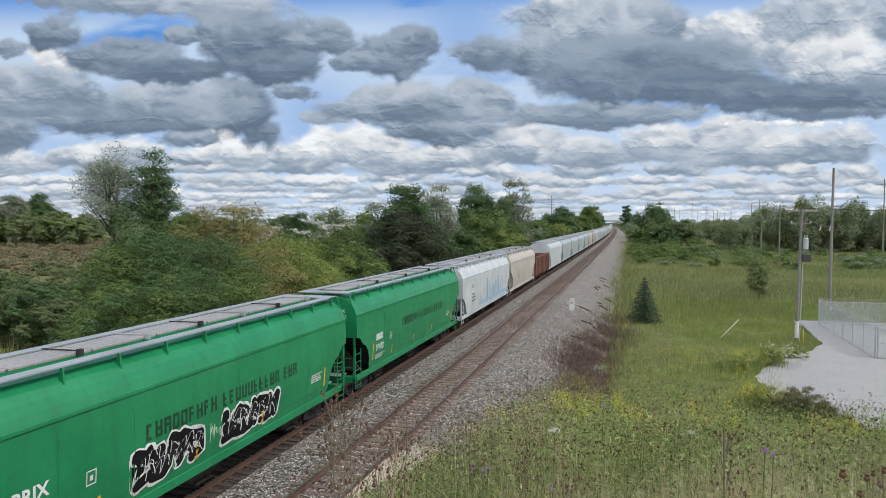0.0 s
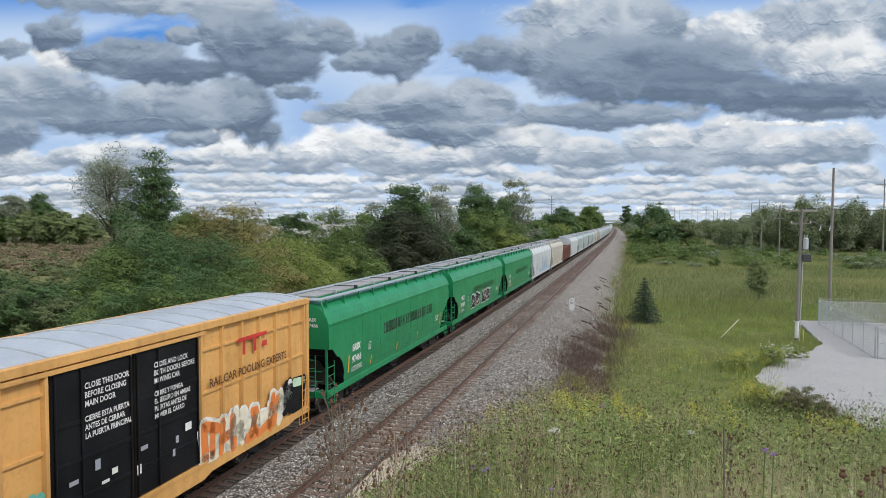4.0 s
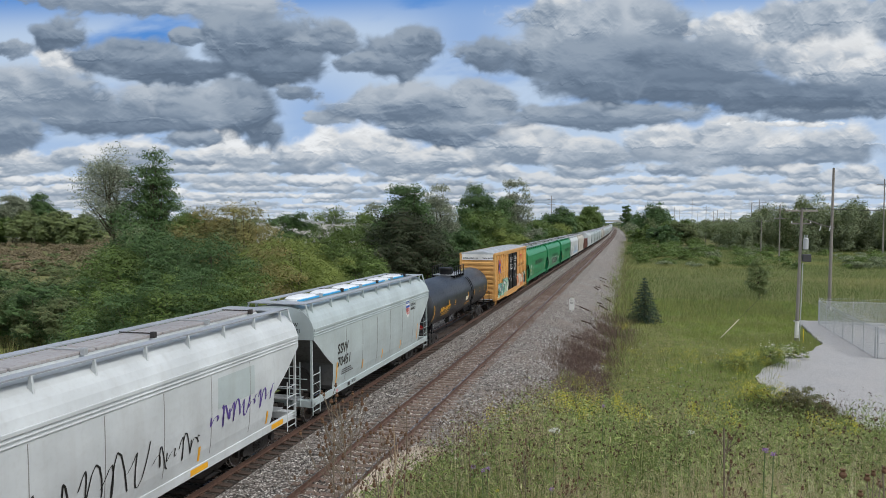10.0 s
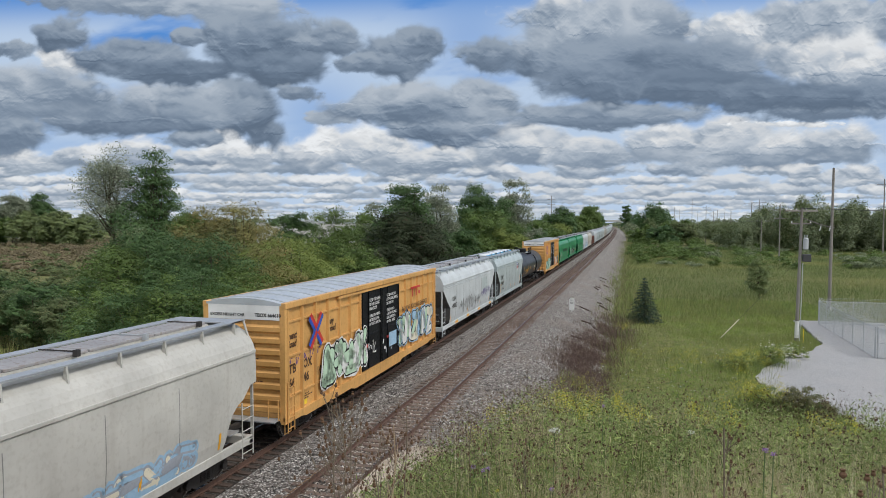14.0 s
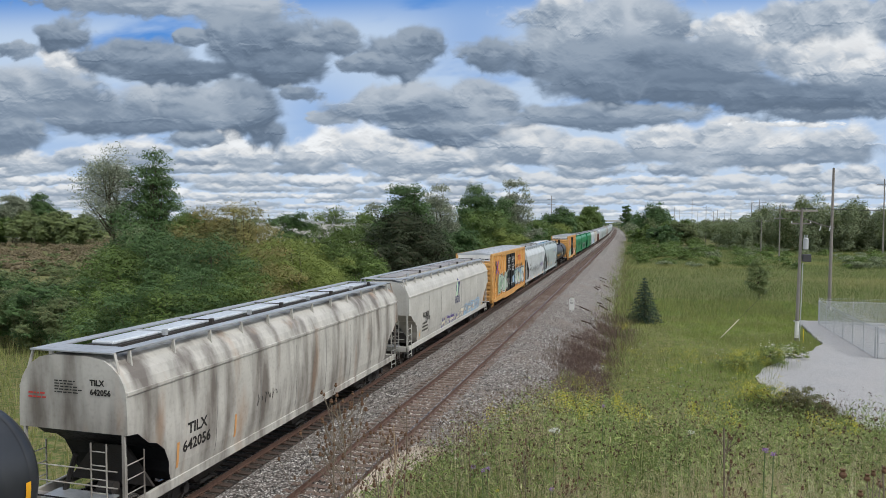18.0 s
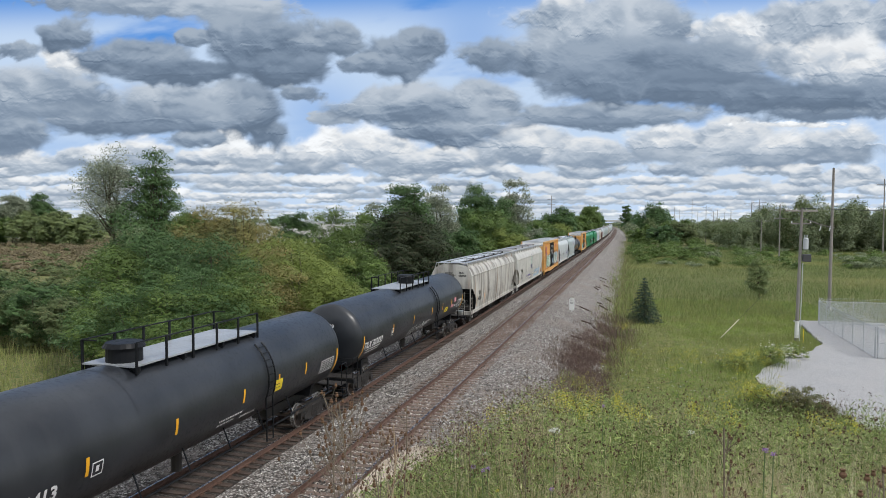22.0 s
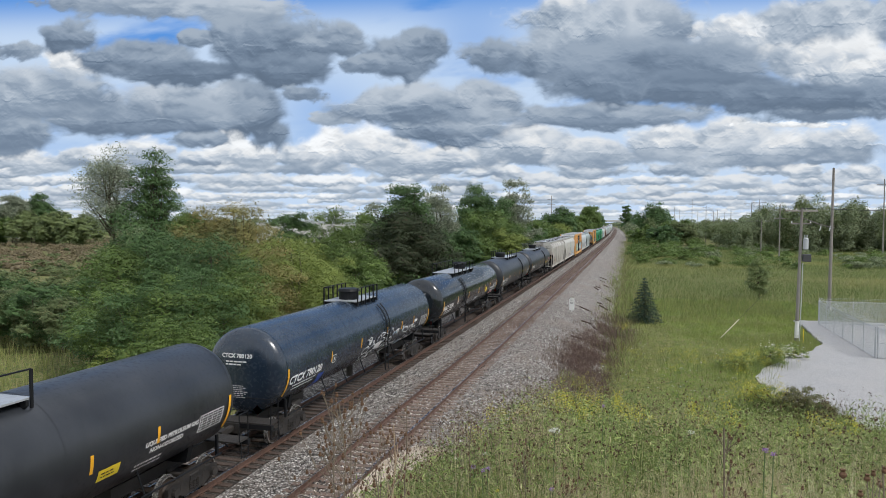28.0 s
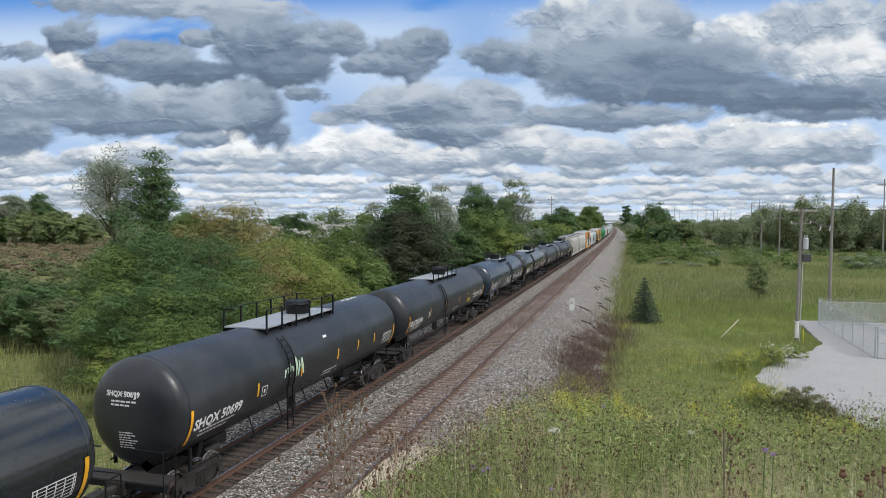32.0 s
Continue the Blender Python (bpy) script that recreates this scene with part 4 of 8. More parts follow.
# ---------------------------------------------------------------- covered hopper
def hopper(label, mat, L, style, roofc="galv", hatch="hatch_grey", slope=None, top=4.28, near=True, ribs=True, sill=None, cut="round"):
    car = tagged(new("covered_hopper_car"), label, "hopper car", "cars of the freight train")
    zb0 = 1.12
    zs_ref = (zb0, 1.6, 2.4, 3.2, 3.9, 4.28)
    xs_ref = (1.46, 1.55, 1.60, 1.60, 1.57, 1.53) if style != "flat" else (1.56, 1.58, 1.6, 1.6, 1.6, 1.58)

    def surf(z, y=0):
        return float(np.interp(z, zs_ref, xs_ref))

    if cut == "round":
        cuts = ((0, 2.85), (.35, 2.8), (.75, 2.45), (1.05, 2.35), (1.35, 2.1), (1.55, 1.7), (1.6, 1.4), (1.75, zb0))
    elif cut == "diag":
        cuts = ((0, 3.45), (.5, 3.05), (1.0, 2.65), (1.6, 2.25), (1.72, 2.2), (1.78, 1.6), (1.8, 1.3), (1.9, zb0))
    else:
        cuts = ((0, 2.4), (.3, 2.35), (.6, 2.2), (.9, 1.95), (1.1, 1.7), (1.2, 1.5), (1.3, 1.3), (1.5, zb0))
    st = [(-L / 2 + d, z) for d, z in cuts] + [(y, zb0) for y in np.linspace(-L / 2 + 3, L / 2 - 3, 5)] + [(L / 2 - d, z) for d, z in cuts[::-1]]

    eave = top - .44
    roof_pts = ((1.565, eave + .05), (1.50, eave + .24), (1.385, eave + .44), (1.20, eave + .62), (.95, top + .34), (.5, top + .42))

    def ring(y, zb):
        pts = [(surf(z), y, z) for z in np.linspace(zb, eave, 8)]
        pts += [(x, y, z) for x, z in roof_pts]
        return pts + [(-x, yy, z) for x, yy, z in pts[::-1]]
    bm = B()
    loft(bm, [ring(y, z) for y, z in st], closed=False)
    part("body", bm, mat, car, smooth=False)
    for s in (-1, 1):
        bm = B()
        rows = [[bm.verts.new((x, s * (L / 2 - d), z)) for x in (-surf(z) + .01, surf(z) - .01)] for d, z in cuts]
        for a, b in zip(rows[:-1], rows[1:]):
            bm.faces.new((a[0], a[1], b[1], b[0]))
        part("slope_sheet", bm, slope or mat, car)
        # vertical inner wall under the slope, and the open end's beams
        bm = B()
        prism(bm, ((-1.3, zb0), (1.3, zb0), (.5, 2.1), (-.5, 2.1)), "y", s * (L / 2 - 1.25), s * (L / 2 - 1.32))
        part("bolster_web", bm, M["under"], car)
    sm = sill or mat
    for s in (-1, 1):
        bm = B()
        box(bm, s * 1.40, s * 1.50, -L / 2, L / 2, .88, 1.14, .012)
        part("side_sill", bm, sm, car)
        bm = B()
        box(bm, *sorted((s * 1.50, s * 1.615)), -L / 2 + .02, L / 2 - .02, eave - .06, eave + .04, .012)
        part("top_chord", bm, mat, car)
        for k in (1, 2):
            if ribs:
                bm = B()
                box(bm, *sorted((s * 1.55, s * 1.612)), -L / 2 + .05, L / 2 - .05, eave - .06 - k * .1, eave - .02 - k * .1, .01)
                part("chord_rib", bm, mat, car)
    for s in (-1, 1):
        bm = B()
        box(bm, -1.5, 1.5, s * (L / 2 - .28), s * L / 2, .86, 1.12, .012)
        part("end_sill", bm, sm, car)
        bm = B()
        box(bm, -.3, .3, s * (L / 2 - 2.6), s * (L / 2 + .12), .70, .98)
        part("draft_sill", bm, M["under"], car)
    bm = B()
    box(bm, -.22, .22, -L / 2 + 2.5, L / 2 - 2.5, .72, 1.1)
    part("centre_sill", bm, M["under"], car)
    # outlet bays
    nb = 3 if L > 17 else 2
    for k in range(nb):
        y = (k - (nb - 1) / 2) * (L - 7.2) / max(1, nb - 1) * (.95 if nb == 3 else .8)
        for s in (-1, 1):
            bm = B()
            hw = 1.5 if nb == 3 else 1.9
            lo = [(s * .25, y - .45, .38), (s * 1.0, y - .45, .38), (s * 1.0, y + .45, .38), (s * .25, y + .45, .38)]
            hi = [(s * .05, y - hw, zb0 + .02), (s * 1.42, y - hw, zb0 + .02), (s * 1.42, y + hw, zb0 + .02), (s * .05, y + hw, zb0 + .02)]
            loft(bm, [lo, hi])
            part("outlet_bay", bm, M["under"], car)
            if near:
                bm = B()
                box(bm, s * .3, s * 1.08, y - .35, y + .35, .30, .40, .01)
                tube(bm, (s * .6, y + .1, .45), (s * 1.3, y + .1, .45), .03, 6)
                part("outlet_gate", bm, M["under"], car)
    # roof fittings
    zr = top + .50
    for s in (-1, 1):
        bm = B()
        a, b = sorted((s * .86, s * 1.22))
        box(bm, a, b, -L / 2 + .1, L / 2 - .1, zr, zr + .035)
        part("running_board", bm, M[roofc], car)
        bm = B()
        box(bm, -1.22, 1.22, s * (L / 2 - .75), s * (L / 2 + .02), zr + .002, zr + .037)
        part("end_platform", bm, M[roofc], car)
    if near:
        bm = B()
        prism(bm, ((1.17, zr), (1.22, zr), (1.27, eave + .54), (1.12, eave + .66)), "y", -.025, .025)
        brk = _mesh(bm, "roof_bracket", mat)
        nbk = int(L / 1.55)
        for k in range(nbk):
            y = -L / 2 + .6 + (L - 1.2) * k / (nbk - 1)
            piece("roof_bracket", brk, car, Matrix.Translation((0, y, 0)))
            piece("roof_bracket", brk, car, pose(0, y, 0, 0, 0, 180))
    bm = B()
    box(bm, -.46, .46, -L / 2 + .9, L / 2 - .9, top + .40, top + .50)
    part("hatch_coaming", bm, M["under"] if hatch == "hatch_white_big" else mat, car)
    nh = int((L - 2) / 2.2)
    hl = (L - 2) / nh
    for k in range(nh):
        y = -L / 2 + 1 + hl * (k + .5)
        bm = B()
        if hatch == "hatch_white_big":
            box(bm, -.34, .34, y - hl / 2 + .02, y + hl / 2 - .02, top + .50, top + .60, .03)
        elif hatch != "hatch_grey":
            loft(bm, [[(.42 * math.cos(a) * q, y + hl * .46 * math.copysign(abs(math.sin(a)) ** .5, math.sin(a)) * q, z) for a in np.linspace(0, 2 * math.pi, 20, endpoint=False)]
                      for q, z in ((1, top + .50), (1, top + .57), (.85, top + .62))])
        else:
            box(bm, -.48, .48, y - hl / 2 + .03, y + hl / 2 - .03, top + .50, top + .58, .015)
        h = part("hatch_cover", bm, M[hatch], car)
        if near:
            bm = B()
            tube(bm, (-.55, y + hl * .3, top + .61), (.55, y + hl * .3, top + .62), .02, 5)
            box(bm, .5, .62, y + hl * .3 - .06, y + hl * .3 + .06, top + .50, top + .66)
            part("lock_bar", bm, M["under"] if k % 2 else M["galv"], h)
    if hatch == "hatch_white" and near:
        bm = B()
        for y0, y1 in ((-L / 2 + .9, -L * .12), (-L * .1, L * .2), (L * .25, L / 2 - 1)):
            box(bm, .43, .52, y0, y1, top + .502, top + .56)
        part("sealing_strip", bm, M["tape_blue"], car, "bright blue sealing strip")
    # end posts, ladders, grab irons
    for s in (-1, 1):
        for sx in (-1, 1):
            bm = B()
            a, b = sorted((sx * 1.42, sx * 1.50))
            box(bm, a, b, s * (L / 2 - .04) - .03, s * (L / 2 - .04) + .03, .9, eave + .1)
            part("corner_post", bm, sm, car)
            if near:
                bm = B()
                tube(bm, (sx * 1.46, s * (L / 2 - .04), eave + .1), (sx * 1.2, s * (L / 2 - .08), zr + .02), .035, 6)
                part("post_brace", bm, sm, car)
        if near:
            ladder(car, sm, (.55 * -s, s * (L / 2 + .02), 0), (-s, 0, 0), .45, .9, 2.6, 5)
            ladder(car, sm, (1.5, s * (L / 2 - .06), 0), (0, -s, 0), .62, .55, 2.3, 5)
            ladder(car, sm, (-1.5, s * (L / 2 - .06), 0), (0, -s, 0), .62, .55, 2.3, 5)
            for z in (1.55, 1.95):
                bm = B()
                path_tube(bm, [(-1.3, s * (L / 2 + .02), z), (1.3, s * (L / 2 + .02), z)], .018, 5)
                part("grab_iron", bm, sm, car)
            bm = B()
            tube(bm, (-.7, s * (L / 2 - .45), 1.1), (-.3, s * (L / 2 - .4), 2.1), .07, 8)
            part("brake_lever", bm, M["under"], car)
            bm = B()
            tube(bm, (.3, s * (L / 2 - .55), 1.3), (.75, s * (L / 2 - .55), 1.3), .16, 10)
            part("brake_cylinder", bm, M["under"], car)
            bm = B()
            box(bm, -.9, .9, s * (L / 2 - .5), s * (L / 2 + .1), 1.12, 1.16)
            part("crossover_step", bm, M["galv"], car)
    if near:
        # weld seams down the sides
        for k in range(1, 7):
            y = -L / 2 + 1.2 + (L - 2.4) * k / 7
            for s in (-1, 1):
                bm = B()
                zz = np.linspace(1.3, eave - .3, 9)
                rows = [[bm.verts.new((s * (surf(z) + .004), y - .012, z)), bm.verts.new((s * (surf(z) + .009), y, z)), bm.verts.new((s * (surf(z) + .004), y + .012, z))] for z in zz]
                for a, b in zip(rows[:-1], rows[1:]):
                    bm.faces.new((a[0], a[1], b[1], b[0]))
                    bm.faces.new((a[1], a[2], b[2], b[1]))
                part("weld_seam", bm, mat if mat == M["green"] else M["seam"], car)
    running_gear(car, L / 2 - 1.95, L / 2, near)
    return car, surf


# dark hopper slope sheets: the open car end's shade painted in, plus grime
M["end_shade_grime"] = paint("car_end_shade_grime", (0.11, 0.11, 0.108), 0.75, dirt=(0.05, 0.045, 0.04), streak=0.5, dirt_amount=0.5)
M["seam"] = paint("seam_grime", (0.25, 0.25, 0.24), 0.7, streak=0.3)


def reflectors(car, surf, ys, z, mat="yellow", h=.5):
    for y in ys:
        panel("reflector", M[mat], car, y, y + .1, z, z + h, surf, .01)


# ---------------------------------------------------------------- boxcar
def boxcar(label, L, number, seed):
    car = tagged(new("boxcar"), label, "boxcar", "cars of the freight train")
    H, zb, X = 5.05, .98, 1.50
    Y = M["box_yellow"]

    def surf(z, y=0):
        return X
    bm = B()
    box(bm, -X, X, -L / 2 + .1, L / 2 - .1, zb + .1, H - .02)
    part("body", bm, Y, car)
    # roof: shallow arch with cross ribs
    bm = B()
    arch = [(x, H + .22 - .17 * (x / 1.5) ** 2) for x in np.linspace(-1.5, 1.5, 9)]
    loft(bm, [[(x, y, z) for x, z in arch] + [(1.5, y, H - .02), (-1.5, y, H - .02)] for y in (-L / 2, L / 2)])
    part("roof", bm, M["roof_metal"], car, "silver ribbed steel roof")
    bm = B()
    for a, b in zip(arch[:-1], arch[1:]):
        prism(bm, ((a[0], a[1]), (b[0], b[1]), (b[0], b[1] + .035), (a[0], a[1] + .035)), "y", -.06, .06)
    rib = _mesh(bm, "roof_rib", M["roof_metal"])
    n = 17
    for k in range(n):
        piece("roof_rib", rib, car, Matrix.Translation((0, -L / 2 + .35 + (L - .7) * k / (n - 1), 0)))
    for s in (-1, 1):
        bm = B()
        box(bm, *sorted((s * 1.46, s * 1.64)), -L / 2, L / 2, H - .14, H + .075, .015)
        part("eave_rail", bm, Y, car)
        bm = B()
        prism(bm, ((-L / 2, zb + .14), (L / 2, zb + .14), (L / 2, zb - .1), (L / 2 - 1.2, zb - .1), (L / 2 - 1.6, zb - .18), (3.2, zb - .18), (2.8, zb - .3), (-3.2, zb - .3), (-3.6, zb - .18), (-L / 2 + 1.6, zb - .18), (-L / 2 + 1.2, zb - .1), (-L / 2, zb - .1)), "x", s * 1.45, s * 1.61)
        part("side_sill", bm, Y, car)
    d0, d1 = -2.35, 2.64   # doorway
    dm = 0.02
    # posts
    bm = B()
    prism(bm, ((X, -.075), (X + .10, -.045), (X + .10, .045), (X, .075)), "z", zb + .1, H - .15)
    post = _mesh(bm, "side_post", Y)
    posts = list(np.linspace(-L / 2 + .3, d0 - .14, 7)) + list(np.linspace(d1 + .14, L / 2 - .3, 7))
    for y in posts:
        piece("side_post", post, car, Matrix.Translation((0, y, 0)))
        piece("side_post", post, car, pose(0, -y, 0, 0, 0, 180))
    ys = posts + [d0 - .1]
    bm = B()
    box(bm, X, X + .055, -.49, .49, -.035, .035)
    rail = _mesh(bm, "belt_rail", Y)
    for z in (1.76, 3.2, 4.42):
        for a in posts[:-1]:
            if d0 - .9 < a < d1:
                continue
            piece("belt_rail", rail, car, Matrix.Translation((0, a + .55, z + (.0 if a < 0 else -.1))))
    # doors
    for y0, y1 in ((d0, dm), (dm + .1, d1)):
        bm = B()
        box(bm, X - .02, X + .065, y0, y1, zb + .22, H - .3, .01)
        d = part("plug_door", bm, M["black"], car, "black steel plug door with white lettering")
        for z in (1.9, 2.75, 3.6):
            bm = B()
            box(bm, X + .065, X + .09, y0 + .05, y1 - .05, z - .05, z + .05, .008)
            part("door_rib", bm, M["black"], d)
        for y in (y0 + .06, y1 - .06, y0 + (y1 - y0) * .33):
            bm = B()
            tube(bm, (X + .1, y, zb + .25), (X + .1, y, H - .32), .028, 6)
            part("lock_rod", bm, M["black"], d)
        bm = B()
        box(bm, -X - .065, -X + .02, -y1, -y0, zb + .22, H - .3, .01)
        part("plug_door", bm, M["black"], car, "black steel plug door")
    for z, a in ((zb + .14, d0 - 1), (H - .22, d0 - 1)):
        bm = B()
        box(bm, X + .03, X + .13, d0 - 2.6, d1 + .3, z - .05, z + .05)
        part("door_track", bm, Y, car)
    # ends: horizontal corrugations
    for s in (-1, 1):
        pr = [(0, zb + .1)]
        zz = zb + .25
        for k in range(8):
            h = (H - .85 - zb) / 8
            pr += [(0, zz), (.085, zz + h * .18), (.085, zz + h * .55), (0, zz + h * .75)]
            zz += h
        pr += [(0, H - .55)]
        bm = B()
        prism(bm, [(s * (L / 2 - .07 + a), z) for a, z in pr] + [(s * (L / 2 - .2), H - .55), (s * (L / 2 - .2), zb + .1)], "x", -1.42, 1.42)
        part("corrugated_end", bm, Y, car)
        bm = B()
        box(bm, -1.49, 1.49, *sorted((s * (L / 2 - .15), s * (L / 2 - .005))), H - .53, H - .01)
        part("end_top_panel", bm, M["white"], car, "white painted top panel of the end")
        for sx in (-1, 1):
            bm = B()
            box(bm, *sorted((sx * 1.40, sx * 1.615)), *sorted((s * (L / 2 - .2), s * L / 2)), zb - .05, H - .02, .012)
            part("corner_post", bm, Y, car)
            ladder(car, Y, (sx * 1.64, s * (L / 2 - .14), 0), (0, -s, 0), .48, .55, 2.35, 5)
            bm = B()
            path_tube(bm, [(sx * 1.4, s * (L / 2 + .04), 1.05), (sx * 1.4, s * (L / 2 + .1), 1.05), (sx * 1.4, s * (L / 2 + .1), 1.75), (sx * 1.0, s * (L / 2 + .1), 1.75), (sx * 1.0, s * (L / 2 + .1), 1.05)], .018, 5)
            part("grab_iron", bm, Y, car)
            bm = B()
            path_tube(bm, [(sx * 1.5, s * (L / 2 - .15), zb - .05), (sx * 1.5, s * (L / 2 - .15), .5), (sx * 1.5, s * (L / 2 - .6), .5), (sx * 1.5, s * (L / 2 - .6), zb - .05)], .02, 5)
            part("sill_step", bm, Y, car)
        bm = B()
        box(bm, -1.4, 1.4, *sorted((s * (L / 2 - .1), s * (L / 2 + .42))), 1.03, 1.07)
        part("crossover_platform", bm, M["galv"], car)
        bm = B()
        box(bm, -.35, .35, *sorted((s * (L / 2 - 2.6), s * (L / 2 + .3))), .68, .98)
        part("draft_sill", bm, M["under"], car)
    bm = B()
    box(bm, -.3, .3, -L / 2 + 2, L / 2 - 2, .62, .98)
    for y in (-4, -2.2, 2.2, 4):
        box(bm, -1.4, 1.4, y - .1, y + .1, .82, 1.05)
    part("underframe", bm, M["under"], car)
    # lettering and marks
    def rear(z, x):
        return -L / 2 + .004
    T = M["text_brown"]
    for w, y, z in (("next", -9.02, 3.78), ("load", -9.02, 3.48), ("any", -5.68, 3.86), ("road", -5.68, 3.56)):
        lettering(w, .34, T, car, y, z, surf, bold=.012, italic=.25, proud=.014)
    for w, y in (("TB", -9.0), ("OX", -7.9)):
        lettering(w, .46, T, car, y, 2.55, surf, bold=.014, proud=.014)
    for k, w in enumerate((number[:2], number[2:4], number[4:])):
        lettering(w, .46, T, car, -9.0 + k * 1.11, 2.05, surf, bold=.014, proud=.014)
    lettering("EXCESS HEIGHT CAR", .145, M["text_black"], car, -1.32, H - .42, rear, "rear")
    lettering("TBOX " + number, .17, M["text_black"], car, .45, H - .42, rear, "rear", bold=.006)
    # crossed emblem
    cy, cz = -7.0, 3.84
    bm = B()
    for dy, off, mi, lift, a0, a1 in ((-.52, .085, 1, .006, -1, 1), (-.52, -.085, 0, .006, -1, 1), (.52, .085, 0, .010, -1, 1), (.52, -.085, 1, .010, -1, 1)):
        d = Vector((0, dy, .58))
        nrm = Vector((0, -d.z, d.y)).normalized()
        for h0, h1, flip in ((-1, 0, -1), (0, 1, 1)):
            o = nrm * off * (flip if dy > 0 else 1)
            f = bm.faces.new([bm.verts.new(Vector((X + .105 + lift, cy, cz)) + q) for q in (d * h0 + o - nrm * .085, d * h0 + o + nrm * .085, d * h1 + o + nrm * .085, d * h1 + o - nrm * .085)])
            f.material_index = mi
    em = part("crossed_bars_emblem", bm, M["red"], car, "red and blue crossed bars emblem")
    em.data.materials.append(M["blue"])
    for y0 in (0,):
        bm = B()
        a = 4.1
        box(bm, X + .102, X + .108, 4.6, 6.3, a + .16, a + .28)
        box(bm, X + .102, X + .108, 4.85, 5.0, a - .26, a + .16)
        box(bm, X + .102, X + .108, 5.5, 5.65, a - .26, a + .16)
        box(bm, X + .102, X + .108, 6.0, 6.3, a - .2, a - .02)
        part("red_mark", bm, M["red"], car)
    lettering("RAILCAR POOLING EXPERTS", .36, T, car, d1 + .45, 3.22, surf, bold=.006, proud=.108, stretch=.98)
    for y0, tl in ((d0 + .85, ("CLOSE THIS DOOR", "BEFORE CLOSING", "MAIN DOOR")), (dm + .75, ("CLOSE AND LOCK", "BOTH DOORS BEFORE", "MOVING CAR"))):
        for k, s_ in enumerate(tl):
            lettering(s_, .19, M["text_white"], car, y0, 4.28 - .2 * k, lambda z, y: X + .105, stretch=.85)
    for y0, tl in ((d0 + .85, ("CIERRE ESTA PUERTA", "ANTES DE CERRAR", "LA PUERTA PRINCIPAL")), (dm + .75, ("CIERRE Y PONGA", "EL SEGURO EN AMBAS", "PUERTAS ANTES DE", "MOVER EL CARRO"))):
        for k, s_ in enumerate(tl):
            lettering(s_, .18, M["text_white"], car, y0, 3.55 - .19 * k, lambda z, y: X + .105, stretch=.8)
    rng = random.Random(seed)
    for k in range(9):
        y = rng.uniform(d0 + .3, d1 - .4)
        panel("sticker", rng.choice((M["white"], M["white"], M["grey_spray"], M["red"])), car, y, y + rng.uniform(.1, .3), *(lambda z: (z, z + rng.uniform(.06, .25)))(rng.uniform(1.5, 2.5)), lambda z, y: X + .1, .006)
    for z in (2.35, 3.2, 3.62):
        bars(car, T, -.4, z, 1.1, 2, lambda q, p: -L / 2 - .03, "rear", .035, .06, int(z * 10))
    bars(car, T, -L / 2 + 1.4, 1.55, .9, 3, surf, seed=seed + 2)
    reflectors(car, surf, (-L / 2 + 4.3, d0 - .5, d1 + .45), 1.25, h=.4)
    panel("yellow_plate", M["placard_yellow"], car, -L / 2 + 1.45, -L / 2 + 1.85, 1.18, 1.36, surf, .012)
    running_gear(car, L / 2 - 2.4, L / 2 + .35)
    return car, surf, (d0, d1)


